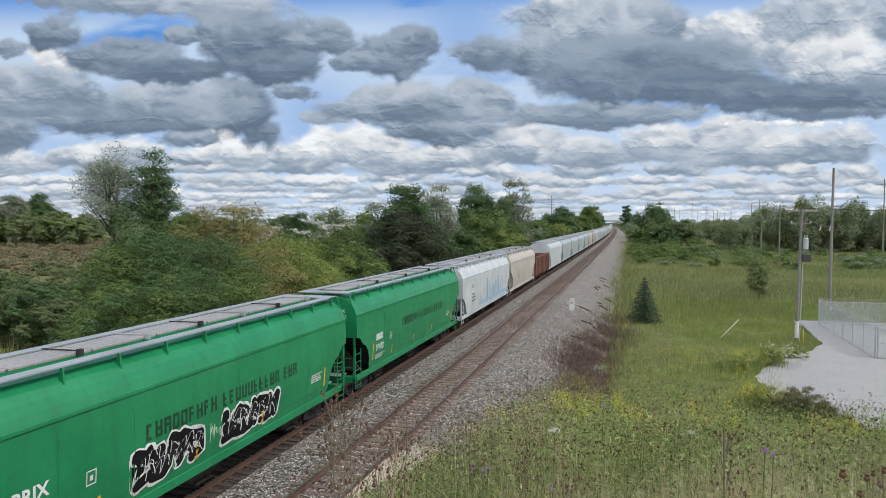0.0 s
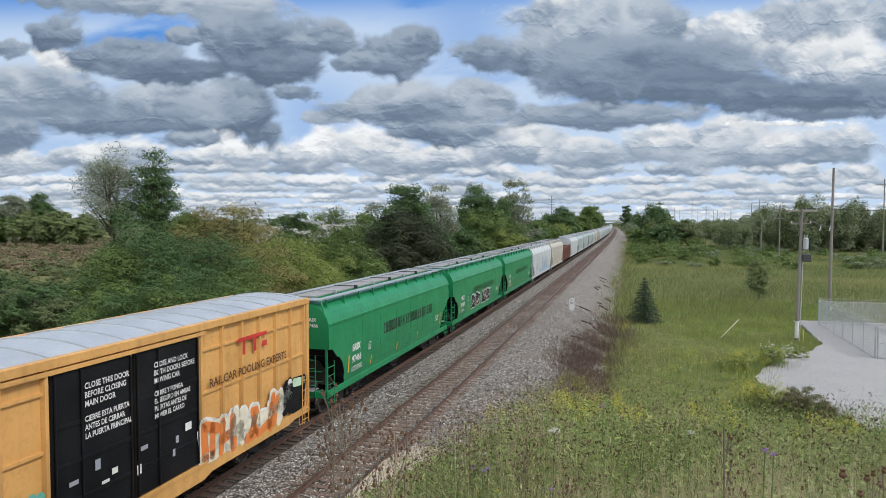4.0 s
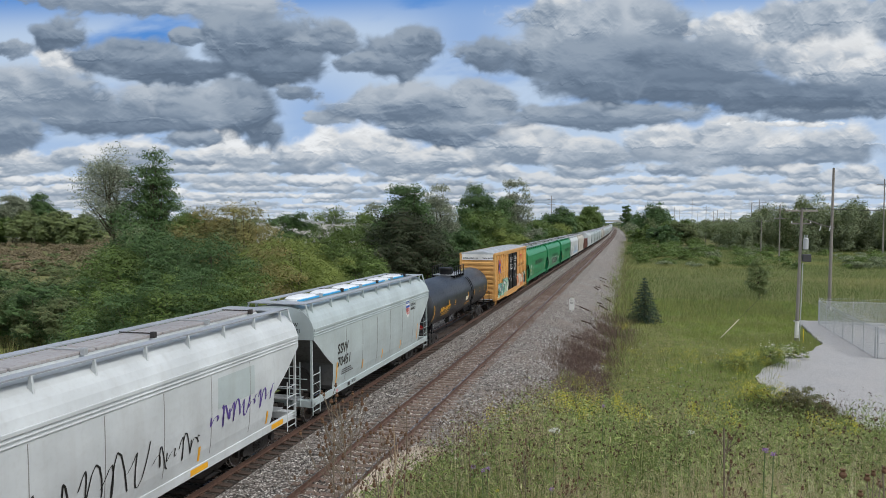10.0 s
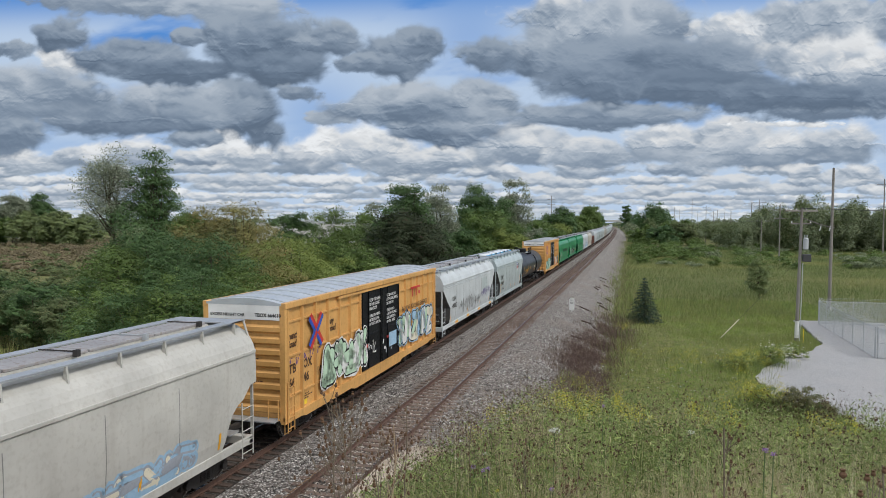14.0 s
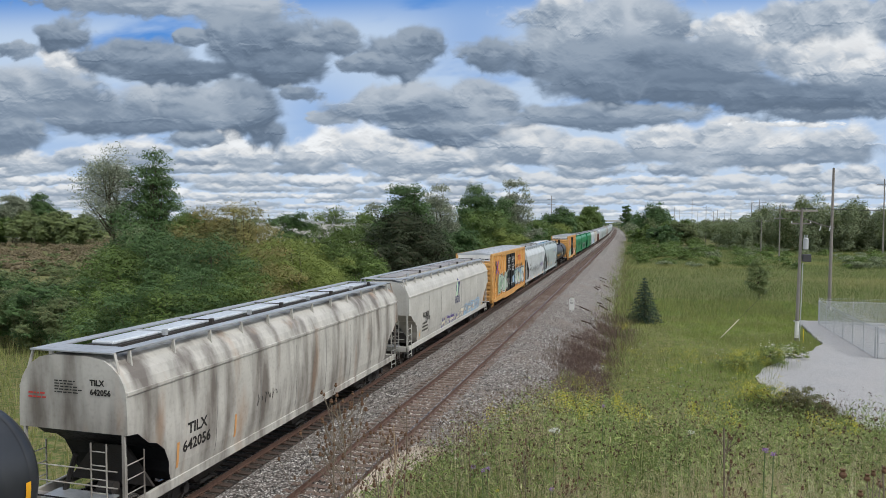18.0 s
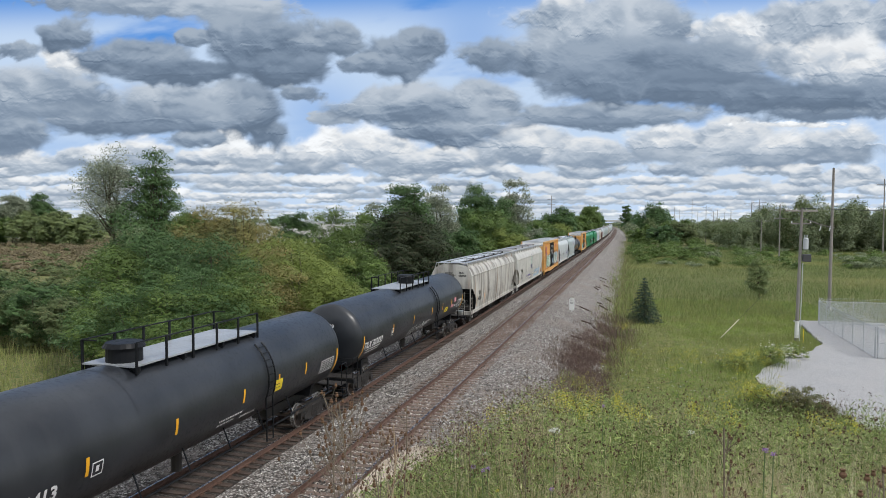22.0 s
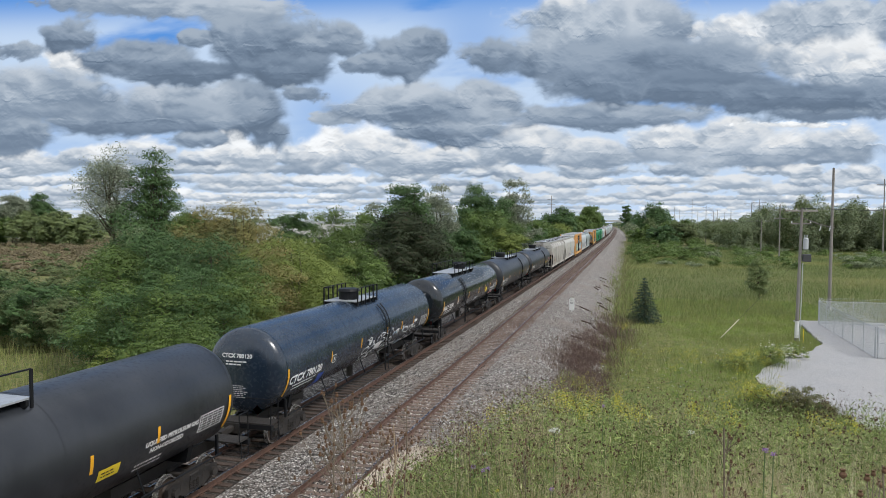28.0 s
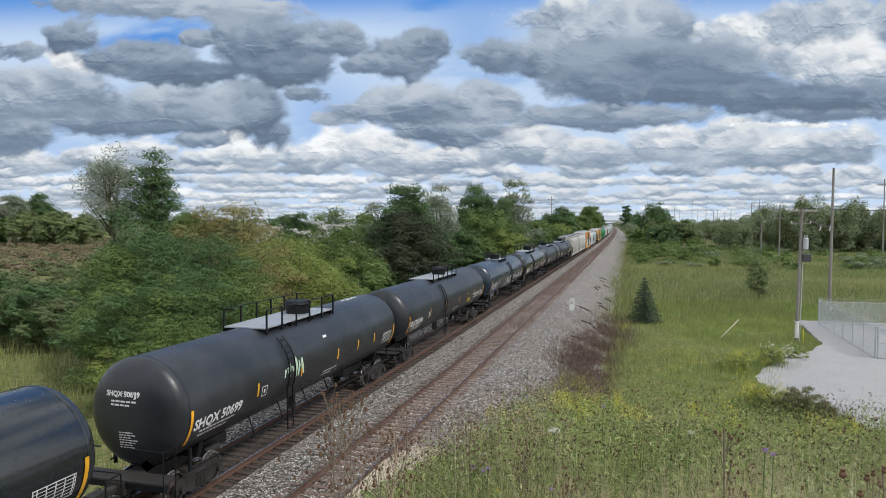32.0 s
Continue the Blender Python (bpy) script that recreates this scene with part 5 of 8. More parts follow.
# ---------------------------------------------------------------- tank car
def tank_car(label, L, mat, dome_y=0.0, walk_len=4.2, marks=None, R=1.53, zc=2.68, walk_y=0.0, ladder_y=None, dome2=False):
    car = tagged(new("tank_car"), label, "tank car", "cars of the freight train")

    def surf(z, y=0):
        return math.sqrt(max(.02, R * R - (z - zc) ** 2))

    hd = .56
    bm = B()
    prof = [(0.0, -L / 2)]
    for a in np.linspace(8, 90, 10):
        r = R * math.sin(radians(a)) ** .8
        prof.append((r, -L / 2 + hd * (1 - math.cos(radians(a)) ** .9)))
    ys = [(r, y) for r, y in prof] + [(R, -L / 6), (R, 0), (R, L / 6)] + [(r, -y) for r, y in prof[::-1]]
    seg = 56
    rings = []
    for r, y in ys:
        if r == 0:
            rings.append([bm.verts.new((0, y, zc))])
        else:
            rings.append([bm.verts.new((r * math.sin(2 * math.pi * i / seg), y, zc + r * math.cos(2 * math.pi * i / seg))) for i in range(seg)])
    for A, C in zip(rings[:-1], rings[1:]):
        for i in range(seg):
            j = (i + 1) % seg
            if len(A) == 1:
                bm.faces.new((A[0], C[j], C[i]))
            elif len(C) == 1:
                bm.faces.new((A[i], A[j], C[0]))
            else:
                bm.faces.new((A[i], A[j], C[j], C[i]))
    bmesh.ops.recalc_face_normals(bm, faces=bm.faces)
    part("tank_shell", bm, mat, car, smooth=True)
    # shell seams
    for y in (-L / 2 + hd + .05, -L * .17, L * .17, L / 2 - hd - .05):
        bm = B()
        loft(bm, [[((R + .006) * math.sin(a), y + d, zc + (R + .006) * math.cos(a)) for a in np.linspace(0, 2 * math.pi, 56, endpoint=False)] for d in (-.03, .03)], caps=False)
        part("shell_seam", bm, mat, car, smooth=True)
    # manway housing with lid, on a walkway with rails
    zt = zc + R
    dy = dome_y
    wl = walk_len / 2
    bm = B()
    tube(bm, (0, dy, zt - .08), (0, dy, zt + .4), .47, 24)
    dome = part("protective_housing", bm, M["black"], car, "black round valve housing")
    bm = B()
    tube(bm, (0, dy, zt + .4), (0, dy, zt + .52), .55, 24, .47)
    part("lid", bm, M["black"], dome)
    if dome2:
        bm = B()
        tube(bm, (0, dy + 1.0, zt - .08), (0, dy + 1.0, zt + .22), .3, 16)
        tube(bm, (0, dy + 1.0, zt + .22), (0, dy + 1.0, zt + .29), .36, 16, .3)
        part("manway", bm, M["black"], car)
    dm_y, dy = dy, walk_y
    bm = B()
    box(bm, -.82, .82, dy - wl, dy + wl, zt - .03, zt + .012)
    part("walkway", bm, M["galv"], car, "pale galvanised walkway plate")
    for s in (-1, 1):
        for y in np.linspace(dy - wl + .15, dy + wl - .15, 4):
            bm = B()
            prism(bm, ((s * .5, zt - .03), (s * .85, zt - .03), (s * .85, zt - .16), (s * .75, zc + math.sqrt(R * R - .75 ** 2) - .04), (s * .5, zc + math.sqrt(R * R - .25) - .03)), "y", y - .04, y + .04)
            part("walkway_bracket", bm, M["black"], car)
        for k, y in enumerate(np.linspace(dy - wl + .04, dy + wl - .04, 6)):
            bm = B()
            box(bm, s * .85 - .025, s * .85 + .025, y - .03, y + .03, zt - .22, zt + .62)
            part("rail_post", bm, M["black"], car)
        bm = B()
        tube(bm, (s * .85, dy - wl + .04, zt + .62), (s * .85, dy + wl - .04, zt + .62), .022, 5)
        part("handrail", bm, M["black"], car)
    for s in (-1, 1):
        bm = B()
        tube(bm, (-.85, dy + s * (wl - .04), zt + .62), (-.4, dy + s * (wl - .04), zt + .62), .022, 5)
        part("handrail", bm, M["black"], car)
    # curved side ladder
    ly = ladder_y if ladder_y is not None else dy + wl - .55
    for s in (-1, 1):
        stiles = []
        for d in (0, .42):
            pts = []
            for a in np.linspace(42, 112, 9):
                pts.append((s * (R + .07) * math.sin(radians(a)), ly + d, zc + (R + .07) * math.cos(radians(a))))
            pts.append((s * 1.5, ly + d, .62))
            stiles.append(part("ladder_stile", path_tube(B(), pts, .028, 5), M["black"], car))
        for a in np.linspace(48, 110, 8):
            p = (s * (R + .07) * math.sin(radians(a)), zc + (R + .07) * math.cos(radians(a)))
            part("rung", tube(B(), (p[0], ly, p[1]), (p[0], ly + .42, p[1]), .016, 5), M["black"], stiles[0])
        for z in (.65, 1.0, 1.35):
            part("rung", tube(B(), (s * 1.5, ly, z), (s * 1.5, ly + .42, z), .016, 5), M["black"], stiles[0])
    # ends: stub sill, platform, rails
    for s in (-1, 1):
        E = L / 2
        bm = B()
        box(bm, -.3, .3, *sorted((s * (E - 4.2), s * (E + .55))), .72, 1.06)
        part("stub_sill", bm, M["under"], car)
        bm = B()
        prism(bm, ((-.9, 1.05), (.9, 1.05), (1.05, zc - .95), (.8, zc - 1.22), (0, zc - 1.45), (-.8, zc - 1.22), (-1.05, zc - .95)), "y", s * (E - 1.75), s * (E - 1.95))
        part("saddle", bm, M["black"], car)
        bm = B()
        box(bm, -1.45, 1.45, *sorted((s * (E - .15), s * (E + .5))), 1.06, 1.11)
        part("end_platform", bm, M["under"], car)
        bm = B()
        box(bm, -1.5, 1.5, *sorted((s * (E + .35), s * (E + .5))), .9, 1.06)
        part("end_sill", bm, M["black"], car)
        for sx in (-1, 1):
            bm = B()
            path_tube(bm, [(sx * 1.45, s * (E + .45), .6), (sx * 1.45, s * (E + .45), 1.95), (sx * .5, s * (E + .45), 1.95)], .022, 5)
            tube(bm, (sx * 1.45, s * (E - .05), 1.1), (sx * 1.45, s * (E - .05), 1.95), .022, 5)
            tube(bm, (sx * 1.45, s * (E + .45), 1.95), (sx * 1.45, s * (E - .05), 1.95), .022, 5)
            part("end_handrail", bm, M["black"], car)
            bm = B()
            box(bm, *sorted((sx * 1.22, sx * 1.28)), *sorted((s * (E - 1.0), s * (E - .9))), .95, 1.6)
            part("side_bracket", bm, M["black"], car)
            bm = B()
            tube(bm, (sx * 1.38, s * (E - .9), 1.05), (sx * 1.38, s * (E - 4.4), 1.05), .03, 5)
            part("sill_pipe", bm, M["black"], car)
            bm = B()
            for z in (.58, .85):
                tube(bm, (sx * 1.48, s * (E + .45), z), (sx * 1.48, s * (E), z), .018, 5)
            tube(bm, (sx * 1.48, s * E, z + .25), (sx * 1.48, s * E, .56), .018, 5)
            part("sill_step", bm, M["black"], car)
    for s in (-1, 1):
        bm = B()
        tube(bm, (s * 1.36, -L / 2 + 4, .98), (s * 1.36, L / 2 - 4, .98), .032, 6)
        for y in np.linspace(-L / 2 + 4.2, L / 2 - 4.2, 6):
            tube(bm, (s * 1.36, y, .98), (s * 1.1, y, zc - 1.05), .025, 5)
        part("side_grab_rail", bm, M["black"], car)
    bm = B()
    tube(bm, (.5, -L / 2 + 2.6, .85), (.5, -L / 2 + 3.3, .85), .16, 10)
    part("brake_cylinder", bm, M["under"], car)
    bm = B()
    tube(bm, (.15, 0, .55), (.15, 0, 1.25), .16, 10)
    part("bottom_outlet", bm, M["under"], car)
    mk = marks or {}
    tc = M[mk.get("ink", "text_white")]
    if "name" in mk:
        word, num = mk["name"]
        y0 = -L / 2 + mk.get("at", .85)
        lettering(word + " " + num, .42, tc, car, y0, 2.12, surf, bold=.014, stretch=mk.get("stretch", 1.05))
        bars(car, tc, y0 + .35, 1.98, 2.0, 2, surf, seed=len(num), h=.055, gap=.13)
        pr = [q[0] for q in prof], [q[1] for q in prof]
        head = lambda z, x: float(np.interp(math.hypot(x, z - zc), *pr)) - .012
        lettering(word + " " + num, .2, tc, car, -.72, 3.2, head, "rear", bold=.008)
        bars(car, tc, -.55, 3.04, .9, 2, head, "rear", .05, .1, 5)
        bars(car, tc, -.3, 2.2, .55, 7, head, "rear", .03, .07, 9)
    # hazard diamonds on the ends' lower edge
    bm = B()
    for sgn, y in ((1, -L / 2 + .05),):
        c = Vector((.95, y - .5, 1.55))
        bm.faces.new([bm.verts.new(c + Vector(q)) for q in ((-.17, 0, 0), (0, 0, -.17), (.17, 0, 0), (0, 0, .17))])
        bmesh.ops.solidify(bm, geom=bm.faces[:], thickness=.006)
    part("hazard_placard", bm, M["red"], car, "red diamond hazard placard")
    for k in mk.get("refl", (-.27, -.1, .08, .2, .31)):
        panel("reflector", M["yellow"], car, k * L, k * L + .1, 2.28, 2.72, surf, .012)
    for s in (-1, 1):
        y = s * (L / 2 - hd - .12)
        panel("reflector", M["yellow"], car, y - .06, y + .06, 1.75, 2.75, surf, .02, n=6)
    if mk.get("data", True):
        y = L / 2 - hd - 1.55
        panel("data_plate", M["text_white"], car, y, y + 1.15, 2.0, 2.5, surf, .010, n=4, label="white stencilled data panel")
        for r in range(6):
            panel("data_field", mat, car, y + .03, y + 1.12, 2.03 + r * .078, 2.085 + r * .078, surf, .016)
        for r in range(5):
            panel("data_line", M["text_white"], car, y + .1 + r * .24, y + .13 + r * .24, 2.0, 2.5, surf, .020)
    for kind, y, z, w, h in mk.get("plates", ()):
        if kind == "placard_yellow":
            y += .3 / L
        panel("placard", M[kind], car, y * L, y * L + w, z, z + h, surf, .012)
        if kind == "placard_yellow":
            bars(car, M["text_black"], y * L + .1, z + h * .58, w * .62, 2, lambda q, p: surf(q) + .012, h=.03, gap=h * .3, seed=3)
    for words, y, z, size in mk.get("words", ()):
        lettering(words, size, tc, car, y * L, z, surf, bold=.008)
    bars(car, tc, .02 * L, 1.95, 1.2, 2, surf, seed=22, h=.06, gap=.13)
    y = -L / 2 + mk.get("at", .85) + 3.55
    for a0, a1, b0, b1 in ((0, .34, 0, .03), (0, .34, .31, .34), (0, .03, .03, .31), (.31, .34, .03, .31), (.12, .22, .1, .24)):
        panel("stencil_square", tc, car, y + a0, y + a1, 2.2 + b0, 2.2 + b1, surf, .012)
    running_gear(car, L / 2 - 1.75, L / 2 + .45)
    return car, surf


# ---------------------------------------------------------------- open gondola
def gondola(label, L):
    car = tagged(new("gondola_car"), label, "gondola car", "cars of the freight train")
    W_, z0, z1 = 1.5, 1.05, 3.3
    mt = M["rust_paint"]
    for s in (-1, 1):
        bm = B()
        box(bm, *sorted((s * (W_ - .06), s * W_)), -L / 2, L / 2, z0, z1)
        part("side_wall", bm, mt, car)
        bm = B()
        box(bm, *sorted((s * (W_ - .1), s * (W_ + .1))), -L / 2, L / 2, z1 - .02, z1 + .12)
        part("top_rail", bm, mt, car)
        bm = B()
        box(bm, -W_, W_, *sorted((s * (L / 2 - .06), s * L / 2)), z0, z1)
        part("end_wall", bm, mt, car)
    bm = B()
    prism(bm, ((W_, -.1), (W_ + .11, -.06), (W_ + .11, .06), (W_, .1)), "z", z0 - .05, z1)
    rib = _mesh(bm, "side_rib", mt)
    for k in range(11):
        y = -L / 2 + .15 + (L - .3) * k / 10
        piece("side_rib", rib, car, Matrix.Translation((0, y, 0)))
        piece("side_rib", rib, car, pose(0, y, 0, 0, 0, 180))
    bm = B()
    box(bm, -W_ + .05, W_ - .05, -L / 2 + .05, L / 2 - .05, z0, z0 + .08)
    box(bm, -.3, .3, -L / 2, L / 2, .72, z0)
    part("floor", bm, M["under"], car)
    running_gear(car, L / 2 - 1.8, L / 2, False)
    return car


# ---------------------------------------------------------------- the train
TRAIN = []       # (car, position of its middle at six seconds)


def span(car, a, b):
    TRAIN.append((car, (a + b) / 2))
    return b - a


def build_train():
    BK, WH = M["text_black"], M["text_white"]
    # three green hoppers
    for k, (a, b, num, art) in enumerate(((43.2, 61.75, "97466", 0), (62.95, 81.45, "97450", 1), (82.65, 101.0, "97473", 0))):
        L = b - a
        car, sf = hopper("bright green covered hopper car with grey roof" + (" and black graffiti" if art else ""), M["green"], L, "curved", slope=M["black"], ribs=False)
        span(car, a, b)
        word_bars(car, M["text_green"] if k else BK, -3.05, 2.5, (.52, .42, .42)[k], (9, 10, 3), sf, (.96, 1.13, 1.13)[k], seed=3)
        y0 = -L / 2 + 2.35
        lettering("BRIX", .42, WH, car, y0, 2.35, sf, bold=.012)
        lettering(num, .42, WH, car, y0, 1.85, sf, bold=.012)
        bars(car, WH, y0, 1.62, 1.2, 3, sf, seed=k)
        rear = lambda z, x, L=L: -L / 2 - .004
        lettering("BRIX", .2, WH, car, .62, 3.95, rear, "rear", bold=.006)
        lettering(num, .2, WH, car, .62, 3.72, rear, "rear", bold=.006)
        bars(car, WH, -.6, 3.62, .9, 5, rear, "rear", .03, .06, 4)
        reflectors(car, sf, (-L / 2 + 1.95, L / 2 - 2.1), 1.5, h=.75)
        reflectors(car, sf, (-L / 2 + 4.6, -1, 2.5), 1.35, h=.4)
        for a0, a1, b0, b1 in ((0, .3, 0, .03), (0, .3, .31, .34), (0, .03, .03, .31), (.27, .3, .03, .31), (.1, .2, .1, .22)):
            panel("stencil_square", WH, car, -L / 2 + 4.25 + a0, -L / 2 + 4.25 + a1, 2.1 + b0, 2.1 + b1, sf, .01)
        bars(car, WH, L / 2 - 3.2, 2.1, .9, 4, sf, seed=k + 5)
        if art:
            for g0, g1, g2, sd in ((-3.3, -.6, 2.3, 2), (.4, 3.4, 2.25, 5)):
                graffiti(car, g0, g1, 1.5, g2, sf, M["black"], [M["black"]], sd, 5, M["white"], .006, .4)
                for q in range(3):
                    scrawl(car, 70 + sd + q, g0 + .1, g1 - .1, 1.5 + .2 * q, 1.95 + .16 * q, lambda z, y: sf(z, y) + .006, M["white"], 5, .028)
            scrawl(car, 3, -.4, .2, 1.6, 2.2, sf, M["mint"], 3, .04)
    # white hopper with a blue skyline, beige hopper, gondola
    a, b = 102.2, 121.4
    car, sf = hopper("white covered hopper car with blue skyline graffiti", M["hop_white"], span_len(a, b), "flat", slope=M["hop_grey"], near=True, cut="small")
    span(car, a, b)
    rng = random.Random(8)
    for k in range(9):
        y = -1.2 + k * .85
        panel("graffiti", M["sky_blue"] if k % 3 else M["grey_spray"], car, y, y + rng.uniform(.4, .75), 1.6, rng.uniform(2.3, 3.3), sf, .01)
    panel("graffiti", M["sky_blue"], car, -4, 8, 1.3, 1.65, sf, .008)
    lettering("DC", .4, BK, car, -6.6, 2.9, sf)
    bars(car, BK, -6.6, 2.4, 1.2, 3, sf, h=.1, gap=.25)
    a, b = 122.5, 140.3
    car, sf = hopper("beige covered hopper car with dusty sides", M["hop_beige"], span_len(a, b), "curved")
    span(car, a, b)
    bars(car, BK, -4, 2.5, 1.2, 3, sf, h=.1, gap=.25)
    span(gondola("rust-red open gondola car with ribbed sides", 14.3), 141.3, 155.6)
    # the far front of the train
    far = {"w": ("white covered hopper car far along the train", "hop_white"), "g": ("pale grey covered hopper car far along the train", "hop_grey"),
           "b": ("beige covered hopper car far along the train", "hop_beige"), "t": ("dusty pale covered hopper car far along the train", "hop_dirty")}
    models = {}
    pos = 156.8
    for k, c in enumerate("wggggbtwggwgwggbwggwgwwggwgwggwgg"):
        L = 18.4
        m = Matrix.Identity(4)
        if c not in models:
            car, _ = hopper(far[c][0], M[far[c][1]], L, "curved" if c != "w" else "flat", near=False)
            models[c] = car
        else:
            car = copy_thing(models[c], m)
        span(car, pos, pos + L)
        pos += L + 1.15
    # first boxcar
    car, sf, (d0, d1) = boxcar("orange-yellow high boxcar with black doors and silver roof", 18.7, "642470", 4)
    span(car, 22.72, 41.4)
    L = 18.7
    graffiti(car, -7.6, d0 - .1, 1.1, 2.15, sf, M["text_black"], [M["white"], M["teal"], M["mint"]], 11, 7, M["teal"], .105, .42)
    graffiti(car, -5.4, d0 - .3, 1.75, 2.5, sf, M["teal"], [M["teal"], M["mint"]], 15, 6, None, .102, .3)
    graffiti(car, d1 + .2, 7.2, 1.1, 2.1, sf, M["cream"], [M["orange"], M["cream"], M["orange"]], 12, 6, M["white"], .105, .4)
    graffiti(car, 7.2, 9.0, 1.3, 2.4, sf, M["black"], [M["mint"], M["white"], M["black"]], 13, 2, None, .105, .4)
    # black tank with yellow lettering
    car, sf = tank_car("matt black tank car with yellow lettering", 17.45, M["tank"], dome_y=.2, walk_y=.9, walk_len=2.8, dome2=True, ladder_y=2.0,
                       R=1.5, zc=2.55, marks=dict(name=("INFX", "408170"), ink="yellow", at=2.2, plates=(("cream", .02, 2.15, .7, .3),), refl=(-.26, .06, .17, .29, .4), data=False))
    span(car, 3.05, 20.5)
    lettering("INFX 408170", .34, M["placard_yellow"], car, 4.6, .16, lambda x, y: 2.55 + math.sqrt(1.5 ** 2 - x * x), "top", bold=.012)
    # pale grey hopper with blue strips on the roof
    car, sf = hopper("pale grey covered hopper car with white hatches and blue seals", M["hop_grey"], 15.25, "curved", roofc="galv", hatch="hatch_white", cut="diag", slope=M["end_shade_grime"])
    span(car, -13.1, 2.1)
    L = 15.25
    lettering("SSW", .56, BK, car, -5.5, 2.52, sf, bold=.014, italic=.08)
    lettering("70451", .56, BK, car, -5.5, 1.98, sf, bold=.014, italic=.08)
    rear = lambda z, x: -15.25 / 2 - .004
    lettering("SSW", .19, BK, car, .55, 3.95, rear, "rear", bold=.006)
    lettering("70451", .19, BK, car, .55, 3.72, rear, "rear", bold=.006)
    bars(car, M["grey_spray"], -.6, 4.0, .8, 3, rear, "rear", .035, .07, 6)
    # shield emblem
    bm = B()
    c = (3.65, 3.25)
    shp = ((-.3, .42), (-.15, .5), (.15, .5), (.3, .42), (.32, .1), (.27, -.25), (0, -.48), (-.27, -.25), (-.32, .1))
    bm.faces.new([bm.verts.new((sf(c[1] + q) + .008, c[0] + p, c[1] + q)) for p, q in shp])
    sh = part("shield_emblem", bm, M["white"], car, "red, white and blue shield emblem")
    panel("shield_top", M["blue"], sh, c[0] - .29, c[0] + .29, c[1] + .08, c[1] + .42, sf, .014)
    panel("shield_band", M["white"], sh, c[0] - .27, c[0] + .27, c[1] + .2, c[1] + .29, sf, .018)
    for k in range(4):
        x = c[0] - .24 + k * .14
        panel("shield_stripe", M["red"], sh, x, x + .07, c[1] - .3 + abs(k - 1.5) * .03, c[1] + .07, sf, .014)
    lettering("BUILDING", .2, BK, car, c[0] + .5, c[1] + .1, sf)
    lettering("AMERICA", .2, BK, car, c[0] + .5, c[1] - .12, sf)
    reflectors(car, sf, (-L / 2 + 2.05, L / 2 - 2.3), 1.35, h=.85)
    reflectors(car, sf, (-L / 2 + 4.9, -.2, 2.5), 1.35, h=.42)
    bars(car, BK, -L / 2 + 2.6, 1.75, 1.2, 3, sf, seed=9)
    panel("tag_plate", M["text_black"], car, -L / 2 + 3.35, -L / 2 + 3.6, .93, 1.09, lambda z, y: 1.5, .006)
    panel("tag_plate", M["pink"], car, -L / 2 + 2.2, -L / 2 + 2.35, .95, 1.05, lambda z, y: 1.5, .006)
    bars(car, BK, -L / 2 + 3.8, 1.08, .6, 3, lambda z, y: 1.5, h=.03, gap=.05)
    panel("pink_patch", M["pink"], car, L / 2 - .9, L / 2 - .55, 4.0, 4.1, lambda z, y: 1.51 - .5 * (z - 4.0), .01)
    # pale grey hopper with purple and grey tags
    car, sf = hopper("pale grey covered hopper car with purple sprayed tags", M["hop_white"], 16.8, "curved", slope=M["end_shade_grime"], cut="diag")
    span(car, -31.2, -14.4)
    L = 16.8
    lettering("CAIX", .4, BK, car, -L / 2 + 2.2, 2.6, sf, bold=.01)
    lettering("490663", .44, BK, car, -L / 2 + 2.2, 2.1, sf, bold=.01)
    scrawl(car, 5, -4.2, 0.4, 1.4, 2.6, sf, BK, 6, .05)
    scrawl(car, 6, .6, 2.6, 1.5, 2.3, sf, BK, 4, .045)
    scrawl(car, 9, 3.0, 6.6, 1.9, 2.6, sf, M["purple"], 7, .07)
    panel("bare_patch", M["hop_grey"], car, 3.4, 5.4, 2.5, 3.4, sf, .005)
    for y in (-5, -1.6, 2.2, 6.6):
        panel("reflector", M["yellow"], car, y, y + .8, .93, 1.1, lambda z, q: 1.5, .006)
    rear = lambda z, x: -16.8 / 2 - .004
    lettering("CAIX", .19, BK, car, .5, 3.95, rear, "rear")
    lettering("490663", .19, BK, car, .5, 3.72, rear, "rear")
    reflectors(car, sf, (-L / 2 + 1.9, -1.5, 2.5, L / 2 - 2.2), 1.25, h=.42)
    # second boxcar
    car, sf, (d0, d1) = boxcar("orange-yellow high boxcar with large pale graffiti", 18.9, "664610", 6)
    span(car, -52.1, -33.15)
    L = 18.9
    graffiti(car, -6.3, -1.9, 1.6, 3.0, sf, M["black"], [M["mint"], M["mint"], M["white"]], 21, 4, M["white"], .105, .42)
    graffiti(car, 2.7, 8.6, 1.6, 2.95, sf, M["black"], [M["sky_blue"], M["mint"], M["white"], M["cream"]], 23, 6, M["sky_blue"], .105, .42)
    panel("graffiti", M["sky_blue"], car, d1 - 1.5, d1 - .4, 1.75, 2.45, lambda z, y: 1.6, .006)
    scrawl(car, 31, d0 + .3, d0 + 1.6, 1.8, 2.5, lambda z, y: 1.6, M["white"], 3, .06)
    scrawl(car, 33, -L / 2 + .2, -L / 2 + 3.0, 2.75, 3.2, sf, M["purple"], 5, .045)
    # long hopper with a diamond leaf emblem
    car, sf = hopper("dusty white covered hopper car with blue diamond emblem", M["hop_beige_white"], 20.95, "curved", slope=M["hop_beige"], hatch="hatch_grey", ribs=False)
    span(car, -74.9, -53.95)
    L = 20.95
    bm = B()
    c = (.31, 3.45)
